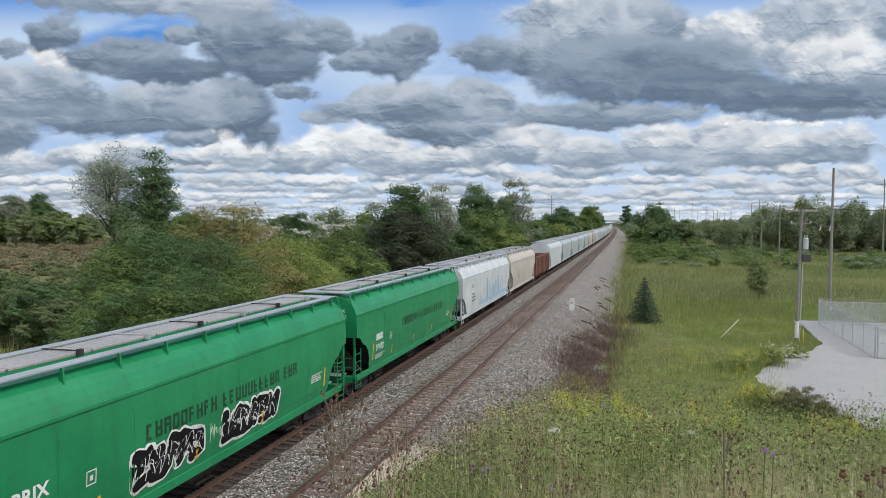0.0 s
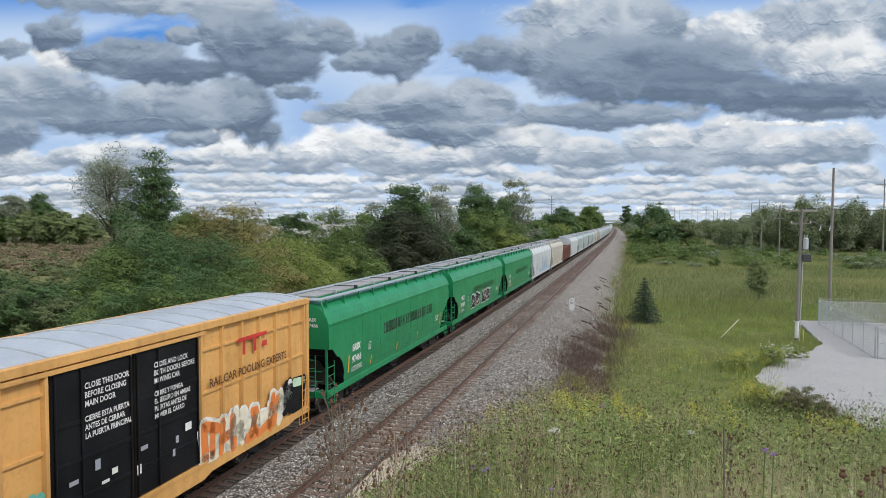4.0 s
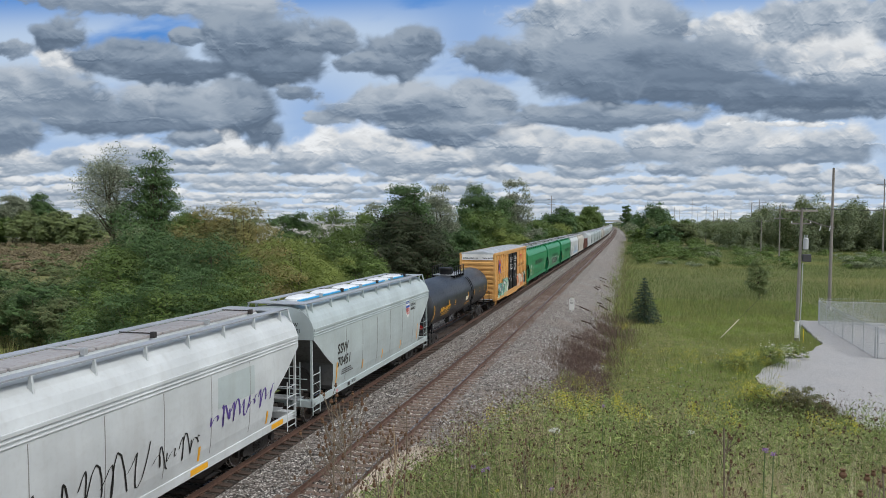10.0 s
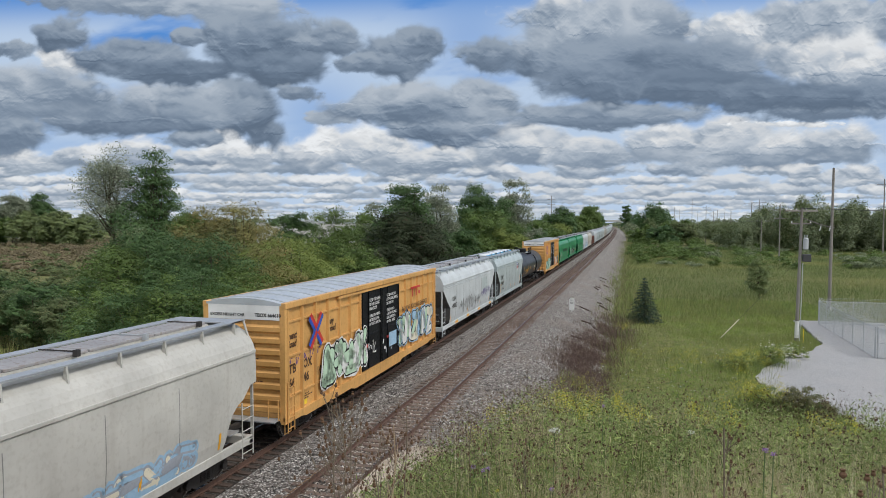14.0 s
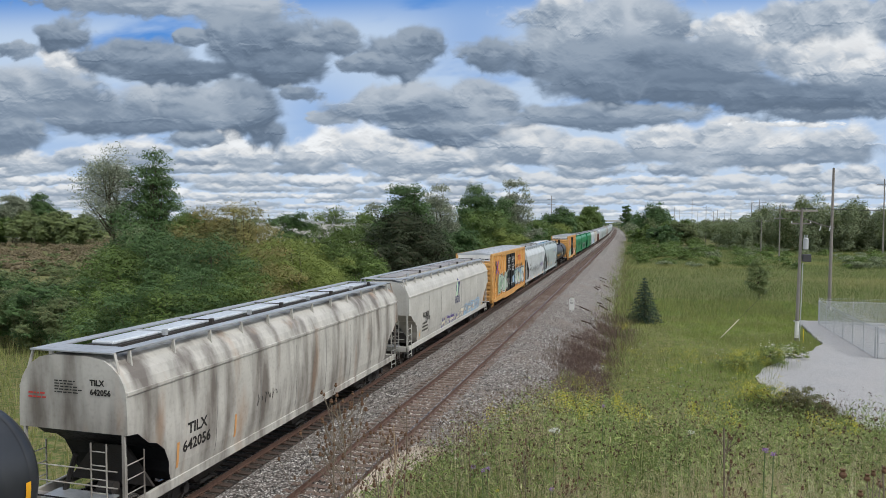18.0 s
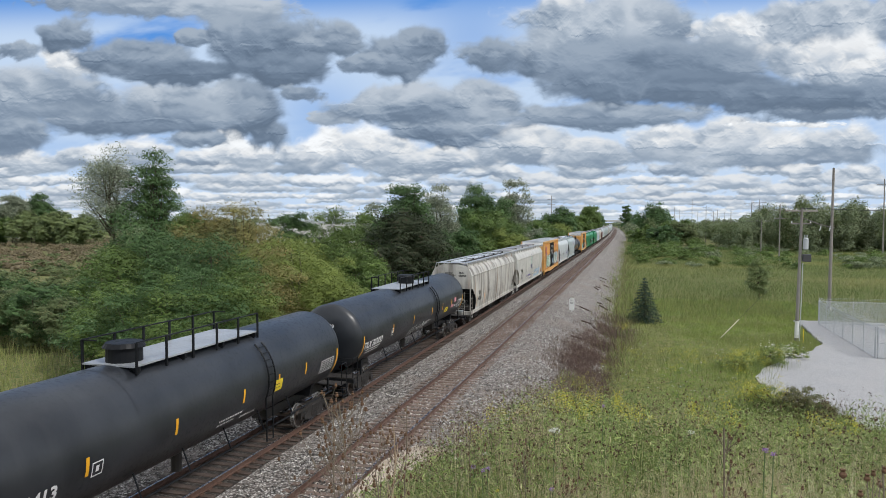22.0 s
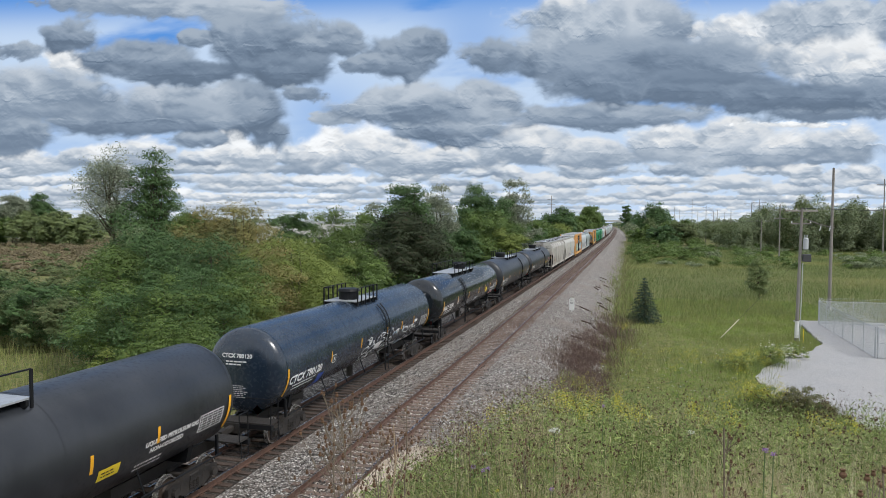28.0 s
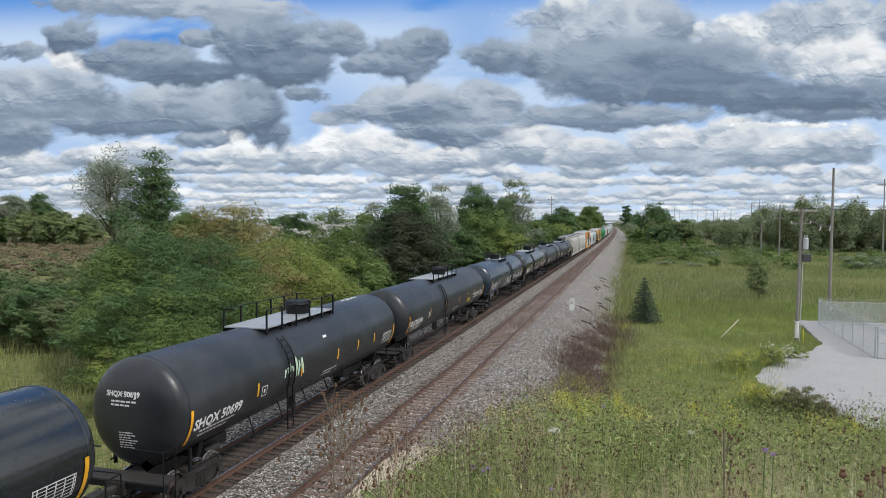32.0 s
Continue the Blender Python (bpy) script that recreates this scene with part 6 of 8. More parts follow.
    bm.faces.new([bm.verts.new((sf(c[1] + q) + .008, c[0] + p, c[1] + q)) for p, q in ((-.62, -.25), (.05, -.6), (.62, .25), (-.05, .62))])
    dm = part("diamond_emblem", bm, M["navy"], car, "dark blue diamond with pale leaf")
    bm = B()
    bm.faces.new([bm.verts.new((sf(c[1] + q) + .013, c[0] + p, c[1] + q)) for p, q in ((-.5, -.62), (-.42, -.1), (-.15, .28), (.06, .4), (.12, .05), (0, -.35), (-.25, -.62))])
    part("leaf", bm, M["mint"], dm)
    word_bars(car, M["navy"], -.4, 2.35, .5, (3,), sf, 1.2, seed=4)
    graffiti(car, 2.4, 7.4, 1.25, 1.85, sf, M["grey_spray"], [M["sky_blue"], M["cream"], M["grey_spray"]], 41, 7, M["sky_blue"])
    graffiti(car, -3.6, 2.2, 1.2, 1.75, sf, M["grey_spray"], [M["hop_beige"], M["cream"], M["purple"]], 42, 6)
    scrawl(car, 43, -7.5, -6.5, 2.0, 2.5, sf, BK, 3, .05)
    lettering("ADMX", .42, BK, car, -L / 2 + 2.5, 2.4, sf, bold=.01)
    bars(car, BK, -L / 2 + 2.5, 2.0, 1.2, 3, sf, h=.1, gap=.2)
    reflectors(car, sf, (-L / 2 + 2, -3, 1.9, 5.1, L / 2 - 2.0), 1.25, h=.5)
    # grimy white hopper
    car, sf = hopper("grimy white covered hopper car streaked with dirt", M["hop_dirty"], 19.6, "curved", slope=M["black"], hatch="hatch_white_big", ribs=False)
    span(car, -96.4, -76.8)
    L = 19.6
    lettering("TILX", .42, BK, car, -L / 2 + 2.3, 2.2, sf, bold=.012)
    lettering("642056", .42, BK, car, -L / 2 + 2.1, 1.75, sf, bold=.012)
    rear = lambda z, x: -19.6 / 2 - .004
    lettering("TILX", .2, BK, car, .55, 4.0, rear, "rear", bold=.008)
    lettering("642056", .2, BK, car, .55, 3.77, rear, "rear", bold=.008)
    bars(car, BK, -.5, 4.05, .85, 5, rear, "rear", .03, .07, 3)
    bars(car, M["red"], -1.3, 3.7, .5, 2, rear, "rear", .04, .1, 2)
    reflectors(car, sf, (-L / 2 + 1.85, -L / 2 + 4.6), 1.4, mat="orange_pale", h=.7)
    scrawl(car, 51, -4, -2.6, 2.0, 2.4, sf, BK, 3, .03)
    # tank cars
    specs = (
        ("matt black tank car with yellow placard and white lettering", 20.1, "tank", -118.6, -98.4, dict(name=("TILX", "303333"), plates=(("placard_yellow", .22, 2.02, .75, .32), ("pink", .31, 2.15, .75, .2), ("pink", .35, 2.45, .45, .3)), words=(("NON-ODORIZED", .355, 2.15, .17),)), 1.2, 5.6, .4),
        ("plain matt black tank car with white lettering", 18.3, "tank", -138.5, -120.15, dict(name=("MULX", "701413"), plates=(("placard_yellow", .17, 2.15, .55, .4),), words=(("CAPY 33620 US GAL", .09, 1.75, .1),)), -1.9, 6.0, .5),
        ("glossy black tank car with sprayed tag", 19.3, "tank_gloss", -159.8, -140.45, dict(name=("MULX", "702041"), plates=(("placard_yellow", .2, 2.1, .6, .4), ("text_white", .33, 2.2, 1.0, .1), ("text_white", .33, 1.98, 1.1, .1), ("pink", .325, 1.75, .6, .14), ("pink", .365, 1.78, .6, .14))), 1.2, 6.0, -.6),
        ("blue-black tank car with pale graffiti along its side", 18.6, "tank_blue", -180.6, -162.0, dict(name=("CTCX", "780120"), plates=(("text_white", .32, 2.35, .5, .14),)), .3, 2.6, .6),
        ("matt black tank car for petroleum gas with yellow placard", 20.6, "tank", -203.55, -182.9, dict(name=("TILX", "303344"), plates=(("placard_yellow", .2, 1.98, .7, .28),), words=(("LIQUEFIED PETROLEUM GAS", .29, 2.3, .17), ("NON-ODORIZED", .30, 2.1, .17))), 1.6, 6.0, .3),
        ("matt black tank car with green and white sprayed tags", 17.9, "tank", -222.75, -204.85, dict(name=("SHQX", "50699"), plates=(("text_white", .02, 3.35, .3, .08),)), .9, 5.6, -.3),
        ("glossy black tank car at the rear of the view", 18.0, "tank_gloss", -243.2, -225.15, dict(name=("SHQX", "50701")), .9, 5.6, -.3),
    )
    for k, (lab, L, mt, a, b, mk, dy, wlen, wy) in enumerate(specs):
        car, sf = tank_car(lab, L, M[mt], dome_y=dy, walk_len=wlen, walk_y=wy, marks=mk, ladder_y=(wy - wlen / 2 + .3 if k in (2, 4, 5, 6) else wy + wlen / 2 - .6))
        span(car, a, b)
        if k == 2:
            scrawl(car, 61, -L * .18, L * .05, 1.5, 2.2, sf, M["grey_spray"], 6, .07)
        if k == 0:
            scrawl(car, 62, -L * .12, L * .06, 1.5, 2.15, sf, M["text_white"], 6, .075)
        if k == 3:
            graffiti(car, -L * .08, L * .13, 1.5, 2.4, sf, M["text_white"], [M["tank_blue"], M["tank_blue"], M["text_white"]], 63, 5, None, .01, .26)
            graffiti(car, L * .14, L * .35, 1.5, 2.3, sf, M["text_white"], [M["tank_blue"], M["sky_blue"], M["text_white"]], 67, 5, None, .01, .26)
            panel("graffiti", M["blue"], car, -L * .32, -L * .29, 1.4, 2.0, sf, .01)
        if k == 4:
            bars(car, tcw(), L * .28, 1.85, 1.4, 2, sf, seed=4, h=.06, gap=.12)
        if k == 5:
            scrawl(car, 64, -L * .17, -L * .09, 2.3, 3.1, sf, M["mint"], 4, .07)
            scrawl(car, 65, -L * .2, L * .1, 1.45, 1.95, sf, M["grey_spray"], 7, .05)
            scrawl(car, 66, -1.1, .4, 3.1, 3.6, lambda z, x: -17.9 / 2 + .62 * (1 - math.sqrt(max(0, 1 - (x * x + (z - 2.7) ** 2) / 2.34))) - .01, M["text_white"], 5, .07, "rear")
            lettering("SHQX 50699", .34, M["text_white"], car, 5.2, .1, lambda x, y: 2.68 + math.sqrt(1.53 ** 2 - x * x), "top", bold=.012)


def span_len(a, b):
    return b - a


def tcw():
    return M["text_white"]


M["hop_beige_white"] = paint("dusty_white_paint", (0.5, 0.49, 0.45), 0.55, dirt=(0.3, 0.27, 0.23), streak=0.35, dirt_amount=0.35)
M["navy"] = paint("navy_paint", (0.01, 0.02, 0.12), 0.5, streak=0, dirt_amount=0.1)
M["orange_pale"] = paint("faded_orange", (0.7, 0.35, 0.12), 0.5, streak=0, dirt_amount=0.2)
M["hatch_white_big"] = paint("pale_hatch", (0.62, 0.66, 0.7), 0.4, 0.2, streak=0, dirt_amount=0.3)
build_train()

# ---------------------------------------------------------------- plants
def spot(bearing, dist):
    """Ground point at a bearing (degrees from +Y, right positive) and distance from the camera's foot."""
    b = radians(bearing)
    return EYE[0] + dist * math.sin(b), dist * math.cos(b)


def unit(rng, n):
    v = rng.normal(size=(n, 3))
    return v / np.linalg.norm(v, axis=1, keepdims=True)


def leaf_quads(rng, P, N, size, slim=0.55, loose=0.75):
    """Small pointed quads at P, facing roughly along N."""
    n = len(P)
    N = N + loose * unit(rng, n)
    N /= np.linalg.norm(N, axis=1, keepdims=True)
    A = np.cross(N, unit(rng, n))
    A /= np.linalg.norm(A, axis=1, keepdims=True) + 1e-9
    C = np.cross(N, A)
    s = (size * rng.uniform(.6, 1.35, n))[:, None]
    return np.stack([P - A * s, P + C * s * slim + N * s * .12, P + A * s, P - C * s * slim + N * s * .12], 1).reshape(-1, 3)


def tree(label, category, x, y, h, r, leaf, n=9000, size=.2, base=.18, lobes=22, sparse=0.0, seed=0, name="tree", lean=0.0, z=None):
    rng = np.random.default_rng(seed + 100)
    z0 = float(ground_z(x, y)) - .05 if z is None else z
    thing = tagged(new(name), label, category, "trees and shrubs beside the railway")
    thing.location = (x, y, z0)
    bm = B()
    tr = max(.05, h * .016)
    top = Vector((lean * h, 0, h * .86))
    p, prev = Vector((0, 0, 0)), tr * 1.25
    for k in range(1, 6):
        q = top * (k / 5) + Vector((rng.uniform(-.03, .03) * h, rng.uniform(-.03, .03) * h, 0)) * (k < 5)
        tube(bm, p, q, prev, 7, prev * .74, False)
        p, prev = q, prev * .74
    # lobes of the crown, spread evenly over an uneven egg
    cz, ch = h * (base + (1 - base) / 2), h * (1 - base) / 2
    L = []
    turn = rng.uniform(0, 6.28)
    for k in range(lobes):
        vz = 1 - 2 * (k + .5) / lobes
        an = turn + k * 2.39996 + rng.uniform(-.3, .3)
        ring = math.sqrt(max(0, 1 - vz * vz))
        f = rng.uniform(.38, .98) * (1 + .18 * math.sin(3 * an + seed))
        wide = (1.0 - .28 * max(0, vz)) * (1 + .1 * math.sin(2 * an + seed * 1.7))
        c = np.array([math.cos(an) * ring * r * f * wide + lean * h * .5, math.sin(an) * ring * r * f * wide, cz + vz * ch * f * 1.02])
        lr = rng.uniform(.24, .42) * min(r, ch) * (1.25 if f < .55 else 1) * (22 / lobes) ** .22 * (1.45 if base > .3 else 1)
        L.append((c, lr))
        if k % 2 == 0:
            st = top * (rng.uniform(.5, .85) if base > .3 else rng.uniform(.25, .7))
            tube(bm, st, Vector(c), tr * .34, 5, tr * .1, False)
    part("trunk", bm, M["bark"], thing)
    tot = sum(l[1] ** 2 for l in L)
    V = []
    for c, lr in L:
        m = max(12, int(n * lr * lr / tot))
        d = unit(rng, m)
        d[:, 2] = np.where(d[:, 2] < -.2, -d[:, 2], d[:, 2])
        rad = lr * (1 - .5 * rng.random(m) ** 2.2) * (1 + .22 * np.sin(d[:, 0] * 7 + c[0]) + .22 * np.sin(d[:, 2] * 8 + d[:, 1] * 6 + c[1]))
        P = c + d * rad[:, None] * np.array([1.1, 1.1, .85])
        if sparse:
            P = P[rng.random(m) > sparse]
            d = d[:len(P)]
        P[:, 2] = np.maximum(P[:, 2], .15)
        nn = d + np.array([0, 0, .7])
        V.append(leaf_quads(rng, P, nn, size, .6, .35))
    # single twigs of leaves beyond the lobes
    m = n // 12
    d = unit(rng, m)
    pick = rng.integers(0, len(L), m)
    P = np.array([L[i][0] for i in pick]) + d * np.array([L[i][1] for i in pick])[:, None] * rng.uniform(1.0, 1.4, m)[:, None]
    P[:, 2] = np.maximum(P[:, 2], .2)
    V.append(leaf_quads(rng, P, d, size * .9))
    fast_mesh("crown", np.concatenate(V), 4, LF[leaf], thing)
    return thing


KIND = {"mid": "dense green leafy", "deep": "dark green leafy", "dark": "dark purplish-green leafy", "yellow": "yellow-green leafy", "ochre": "yellowing ochre leafy",
        "pale": "pale sparse-leaved grey-green", "willow": "rounded grey-green willow", "shrub": "low dull green"}


def grove(rows, n0, seed, lo=.16):
    for k, (b, d, h, r, kind) in enumerate(rows):
        x, y = spot(b, d)
        small = h < 7
        size = max(.06, min(.36, .0014 * d)) * (.85 if kind == "pale" else 1)
        n = int(1.35 * n0 * (min(r, 6) / 4.5) ** 1.3 * (1.7 if h > 15 else 1))
        tree(f"{KIND[kind]} {'shrub' if small else 'tree'} {'in the thicket' if d < 70 else 'in the tree line'} beside the track", "shrub" if small else "tree", x, y, h, r, kind, n, size,
             .06 if small else (.42 if h > 17.5 and d < 100 else lo), 64 if h > 15 else 19, .34 if kind == "pale" else 0, seed + k, "shrub" if small else "tree")


THICKET = ((-40.9, 54, 9.9, 3.2, 'mid'), (-38.9, 56, 10.3, 3.6, 'deep'), (-36.6, 54, 9.9, 3.8, 'deep'), (-34.2, 52, 9.7, 3.6, 'deep'), (-32.3, 50, 8.2, 3.0, 'mid'), (-41.6, 48, 6.2, 2.8, 'mid'),
           (-39.8, 46, 7.0, 3.2, 'deep'), (-37.6, 45, 7.2, 3.2, 'mid'), (-35.4, 46, 7.6, 3.2, 'deep'), (-33.2, 47, 6.8, 3.0, 'mid'), (-42.7, 53, 4.6, 2.6, 'deep'), (-38.6, 40, 4.4, 2.4, 'mid'),
           (-36.0, 40, 4.8, 2.4, 'mid'), (-40.6, 41, 3.6, 2.2, 'yellow'), (-31.0, 48, 5.8, 2.8, 'yellow'))
SCRUB = ((-44.6, 63, 4.4, 3.4, 'shrub'), (-46.4, 66, 4.6, 3.6, 'deep'), (-48.6, 68, 4.8, 3.8, 'shrub'), (-43.4, 72, 5.0, 3.4, 'deep'), (-45.4, 80, 4.6, 4.2, 'shrub'), (-47.6, 84, 4.6, 4.4, 'deep'))
EDGE = ((-31.6, 78, 13.0, 5, 'ochre'), (-34.4, 82, 12.3, 4.5, 'ochre'), (-29.4, 72, 9.6, 4.5, 'yellow'), (-27.2, 66, 8.2, 4.5, 'yellow'), (-24.5, 60, 6.4, 3.8, 'yellow'), (-25.8, 74, 7.4, 4, 'yellow'),
        (-27.9, 115, 13.3, 3.6, 'deep'), (-24.5, 100, 11.7, 4.5, 'mid'), (-22.1, 108, 11.0, 4.5, 'mid'), (-22.8, 82, 7.8, 4.5, 'mid'), (-21.2, 68, 5.4, 3, 'mid'), (-30.3, 60, 7.9, 4, 'ochre'))
ROW = ((-18.3, 98, 17.2, 4.2, 'deep'), (-18.6, 96, 13.3, 6.5, 'dark'), (-19.8, 88, 7.6, 4.5, 'dark'), (-15.8, 118, 16.6, 4.5, 'pale'), (-14.6, 102, 9.7, 5.5, 'deep'), (-12.2, 130, 16.8, 5.5, 'deep'),
       (-9.6, 142, 18.6, 4.8, 'pale'), (-10.8, 122, 12.1, 5.5, 'mid'), (-10.2, 108, 8.9, 4.5, 'yellow'), (-12.9, 106, 10.1, 5, 'mid'), (-16.7, 92, 9.7, 4.5, 'dark'), (-21.0, 125, 13.9, 3, 'pale'))
FAR_ROW = ((-7.8, 165, 10.9, 5.5, 'mid'), (-5.8, 215, 14.6, 5.5, 'deep'), (-5.0, 265, 14.2, 5.5, 'mid'), (-3.3, 450, 21.2, 8, 'mid'), (-8.7, 150, 10.3, 5.5, 'deep'), (-6.8, 190, 9.8, 5.5, 'mid'),
           (-5.9, 200, 10.3, 5, 'yellow'), (-4.1, 340, 14.2, 7, 'mid'), (-2.8, 560, 16.5, 8, 'deep'))
LEFT = ((-46.4, 330, 14.4, 11, 'willow'), (-44.6, 320, 14.2, 11, 'willow'), (-46.0, 380, 21.0, 10, 'deep'), (-47.6, 370, 21.0, 9, 'pale'), (-41.2, 88, 19.2, 3.5, 'pale'), (-38.2, 86, 18.0, 2.6, 'deep'),
        (-43.2, 310, 12.6, 9, 'willow'), (-39.9, 84, 11.9, 3.8, 'deep'), (-48.6, 340, 11.7, 9, 'mid'), (-35.9, 120, 12.5, 5, 'mid'))
RIGHT = ((1.9, 390, 19.7, 9, 'deep'), (3.2, 330, 11.4, 7, 'mid'), (0.6, 420, 13.8, 9, 'deep'), (-0.35, 640, 24.4, 6, 'deep'), (4.0, 300, 10.3, 6, 'shrub'), (2.5, 280, 8.3, 7, 'deep'), (1.0, 300, 7.7, 7, 'mid'))
tree("pale green vine-covered stump in the marsh", "shrub", *spot(9.5, 97), 5.3, 1.6, "willow", 11000, .075, .02, 30, 0, 140, "shrub")
grove(THICKET, 19000, 1)
grove(SCRUB, 15000, 160)
grove(EDGE, 12000, 20, .1)
grove(ROW, 12000, 40)
grove(FAR_ROW, 7000, 60, .08)
grove(LEFT, 14000, 80, .03)
grove(RIGHT, 4000, 100, .08)


def clump_field(name, label, spots, leaf, rng, n=220, size=.3):
    """Many low shrubs or far trees in one mesh: (x, y, height, radius) rows."""
    V = []
    for x, y, h, r in spots:
        z0 = float(ground_z(x, y))
        for k in range(rng.integers(11, 15)):
            v = unit(rng, 1)[0]
            c = np.array([x + v[0] * r * .55, y + v[1] * r * .55, z0 + h * (.42 + .36 * v[2])])
            m = n // 13
            d = unit(rng, m)
            d[:, 2] = np.abs(d[:, 2]) * 1.0 - .25
            lr = np.array([r * .42, r * .42, h * .25]) * rng.uniform(.6, 1.15)
            P = c + d * lr * (1 - .4 * rng.random((m, 1)) ** 2)
            P[:, 2] = np.maximum(P[:, 2], z0 + .1)
            V.append(leaf_quads(rng, P, d + np.array([0, 0, .6]), size, .6, .5))
    ob = fast_mesh(name, np.concatenate(V), 4, LF[leaf])
    return tagged(ob, label, "bushes" if "bush" in name or "shrub" in name else "woods", kind="stuff")


def fill_plants():
    rng = np.random.default_rng(77)
    # undergrowth between the trees on the left of the line
    sp = {"mid": [], "yellow": [], "deep": [], "shrub": [], "russet": []}
    for k in range(420):
        y = rng.uniform(55, 420)
        x = float(bend(y)) - 9 - rng.random() ** 1.3 * (26 + .06 * y)
        h = rng.uniform(2.2, 5.2) * (.6 if x > -14 else 1)
        sp[rng.choice(["mid", "yellow", "deep", "mid"])].append((x, y, h, h * rng.uniform(.55, .8)))
    for nm in ("mid", "yellow", "deep"):
        clump_field("undergrowth_shrubs", f"thick {'yellow-green' if nm == 'yellow' else 'green'} undergrowth along the line", sp[nm], nm, rng, 520, .2)
    # open scrub on the far left
    a, b = [], []
    for k in range(520):
        d = 66 + 240 * rng.random() ** .9
        x, y = spot(rng.uniform(-58, -37.5), d)
        h = rng.uniform(1.2, 2.9) * (1.1 if d < 120 else .8)
        (a if rng.random() < (1.0 if d < 150 else .2) else b).append((x, y, h, h * rng.uniform(.8, 1.3)))
    clump_field("scrub_bushes", "dull green scrub in the open field", a, "shrub", rng, 420, .2)
    for k in range(300):
        d = rng.uniform(190, 420)
        x, y = spot(rng.uniform(-58, -40.5), d)
        h = rng.uniform(1.0, 2.0)
        (b if rng.random() < .8 else a).append((x, y, h, h * rng.uniform(1.2, 2.2)))
    clump_field("russet_bushes", "reddish-brown scrub in the open field", b, "russet", rng, 230, .28)
    # woods on the right and far off all round
    w1, w2, w3 = [], [], []
    for k in range(300):
        bb, dd = rng.uniform(7.0, 30), rng.uniform(245, 330)
        x, y = spot(bb, dd)
        h = (9.5 + 8.8 * float(smooth(6.5, 10.8, bb)) + 1.2 * math.sin(bb * 2.1) + .8 * math.sin(bb * 5.3)) * rng.uniform(.8, 1.06)
        (w1 if rng.random() < .6 else w2).append((x, y, h, rng.uniform(3.5, 6.5)))
    for k in range(60):
        x, y = spot(rng.uniform(-.2, 9.5), rng.uniform(330, 460))
        h = rng.uniform(7, 13)
        (w1 if rng.random() < .5 else w2).append((x, y, h, rng.uniform(4, 7)))
    clump_field("mixed_woods", "dull green woods behind the marsh", w1, "far", rng, 1400, .27)
    clump_field("mixed_woods", "greyer green woods behind the marsh", w2, "shrub", rng, 1400, .27)
    for k in range(420):
        d = rng.uniform(500, 1500)
        x, y = spot(rng.uniform(-60, 45), d)
        if abs(x - float(bend(y))) < 14 and y < 1050:
            continue
        w3.append((x, y, rng.uniform(9, 16), rng.uniform(9, 18)))
    clump_field("distant_woods", "far dark treeline along the horizon", w3, "far", rng, 300, 1.2)
    # shrubs in the marsh and along the right of the line
    s1, s2 = [], []
    for k in range(70):
        y = rng.uniform(160, 400)
        x = float(bend(y)) + 14 + rng.random() * (8 + .06 * y)
        s1.append((x, y, rng.uniform(2, 4.5), rng.uniform(1.8, 3.4)))
    for k in range(150):
        x, y = spot(rng.uniform(2.5, 26), 262 - 110 * rng.random() ** 2.2)
        s2.append((x, y, rng.uniform(1.2, 2.8), rng.uniform(1.8, 3.6)))
    clump_field("marsh_shrubs", "green shrubs along the embankment", s1, "mid", rng, 700, .2)
    clump_field("marsh_shrubs", "leafy green shrubs in the marsh", s2[::2], "mid", rng, 600, .19)
    clump_field("marsh_shrubs", "olive green shrubs in the marsh", s2[1::2], "far", rng, 600, .19)
    clump_field("marsh_shrubs", "dark shrubs at the marsh edge", [(*spot(b, d), h, r) for b, d, h, r in ((3.2, 190, 3.2, 3.6), (2.4, 205, 3.0, 3), (5.0, 220, 3, 3.6), (8.6, 165, 3.0, 4.2), (9.6, 170, 2.6, 3.6))], "mid", rng, 900, .16)


fill_plants()


def blades(name, label, P, h, w, leaf, rng, seg=1, lean=.25, category="grass", parent=None, upright=None):
    """Blades of grass or reeds that rise from the points P."""
    n = len(P)
    h = np.broadcast_to(h, n) if np.ndim(h) else np.full(n, h)
    a = rng.uniform(0, 6.28, n)
    side = np.stack([np.cos(a), np.sin(a), np.zeros(n)], 1) * .8
    b = rng.uniform(0, 6.28, n)
    ln = np.stack([np.cos(b), np.sin(b), np.zeros(n)], 1) * (h * lean * rng.random(n))[:, None]
    up = np.zeros((n, 3))
    up[:, 2] = h
    rows = []
    for k in range(seg + 1):
        t = k / seg
        c = P + up * (t - .18 * lean * t * t) + ln * t ** 1.8
        ww = (np.broadcast_to(w, n) * (1 - .86 * t ** 1.4))[:, None] * .5
        rows.append(c - side * ww)
        rows.append(c + side * ww)
    V = np.stack(rows, 1)
    m = 2 * (seg + 1)
    q = np.array([(2 * k, 2 * k + 1, 2 * k + 3, 2 * k + 2) for k in range(seg)]).reshape(1, -1) + (np.arange(n) * m)[:, None]
    q = q.ravel()
    me = bpy.data.meshes.new(name)
    me.vertices.add(n * m)
    me.vertices.foreach_set("co", V.reshape(-1).astype(np.float32))
    me.loops.add(len(q))
    me.loops.foreach_set("vertex_index", q.astype(np.int32))
    me.polygons.add(len(q) // 4)
    me.polygons.foreach_set("loop_start", np.arange(0, len(q), 4, dtype=np.int32))
    me.update(calc_edges=True)
    me.materials.append(LF[leaf])
    ob = new(name, me)
    ob.parent = parent
    if label:
        tagged(ob, label, category, kind="stuff")
    return ob


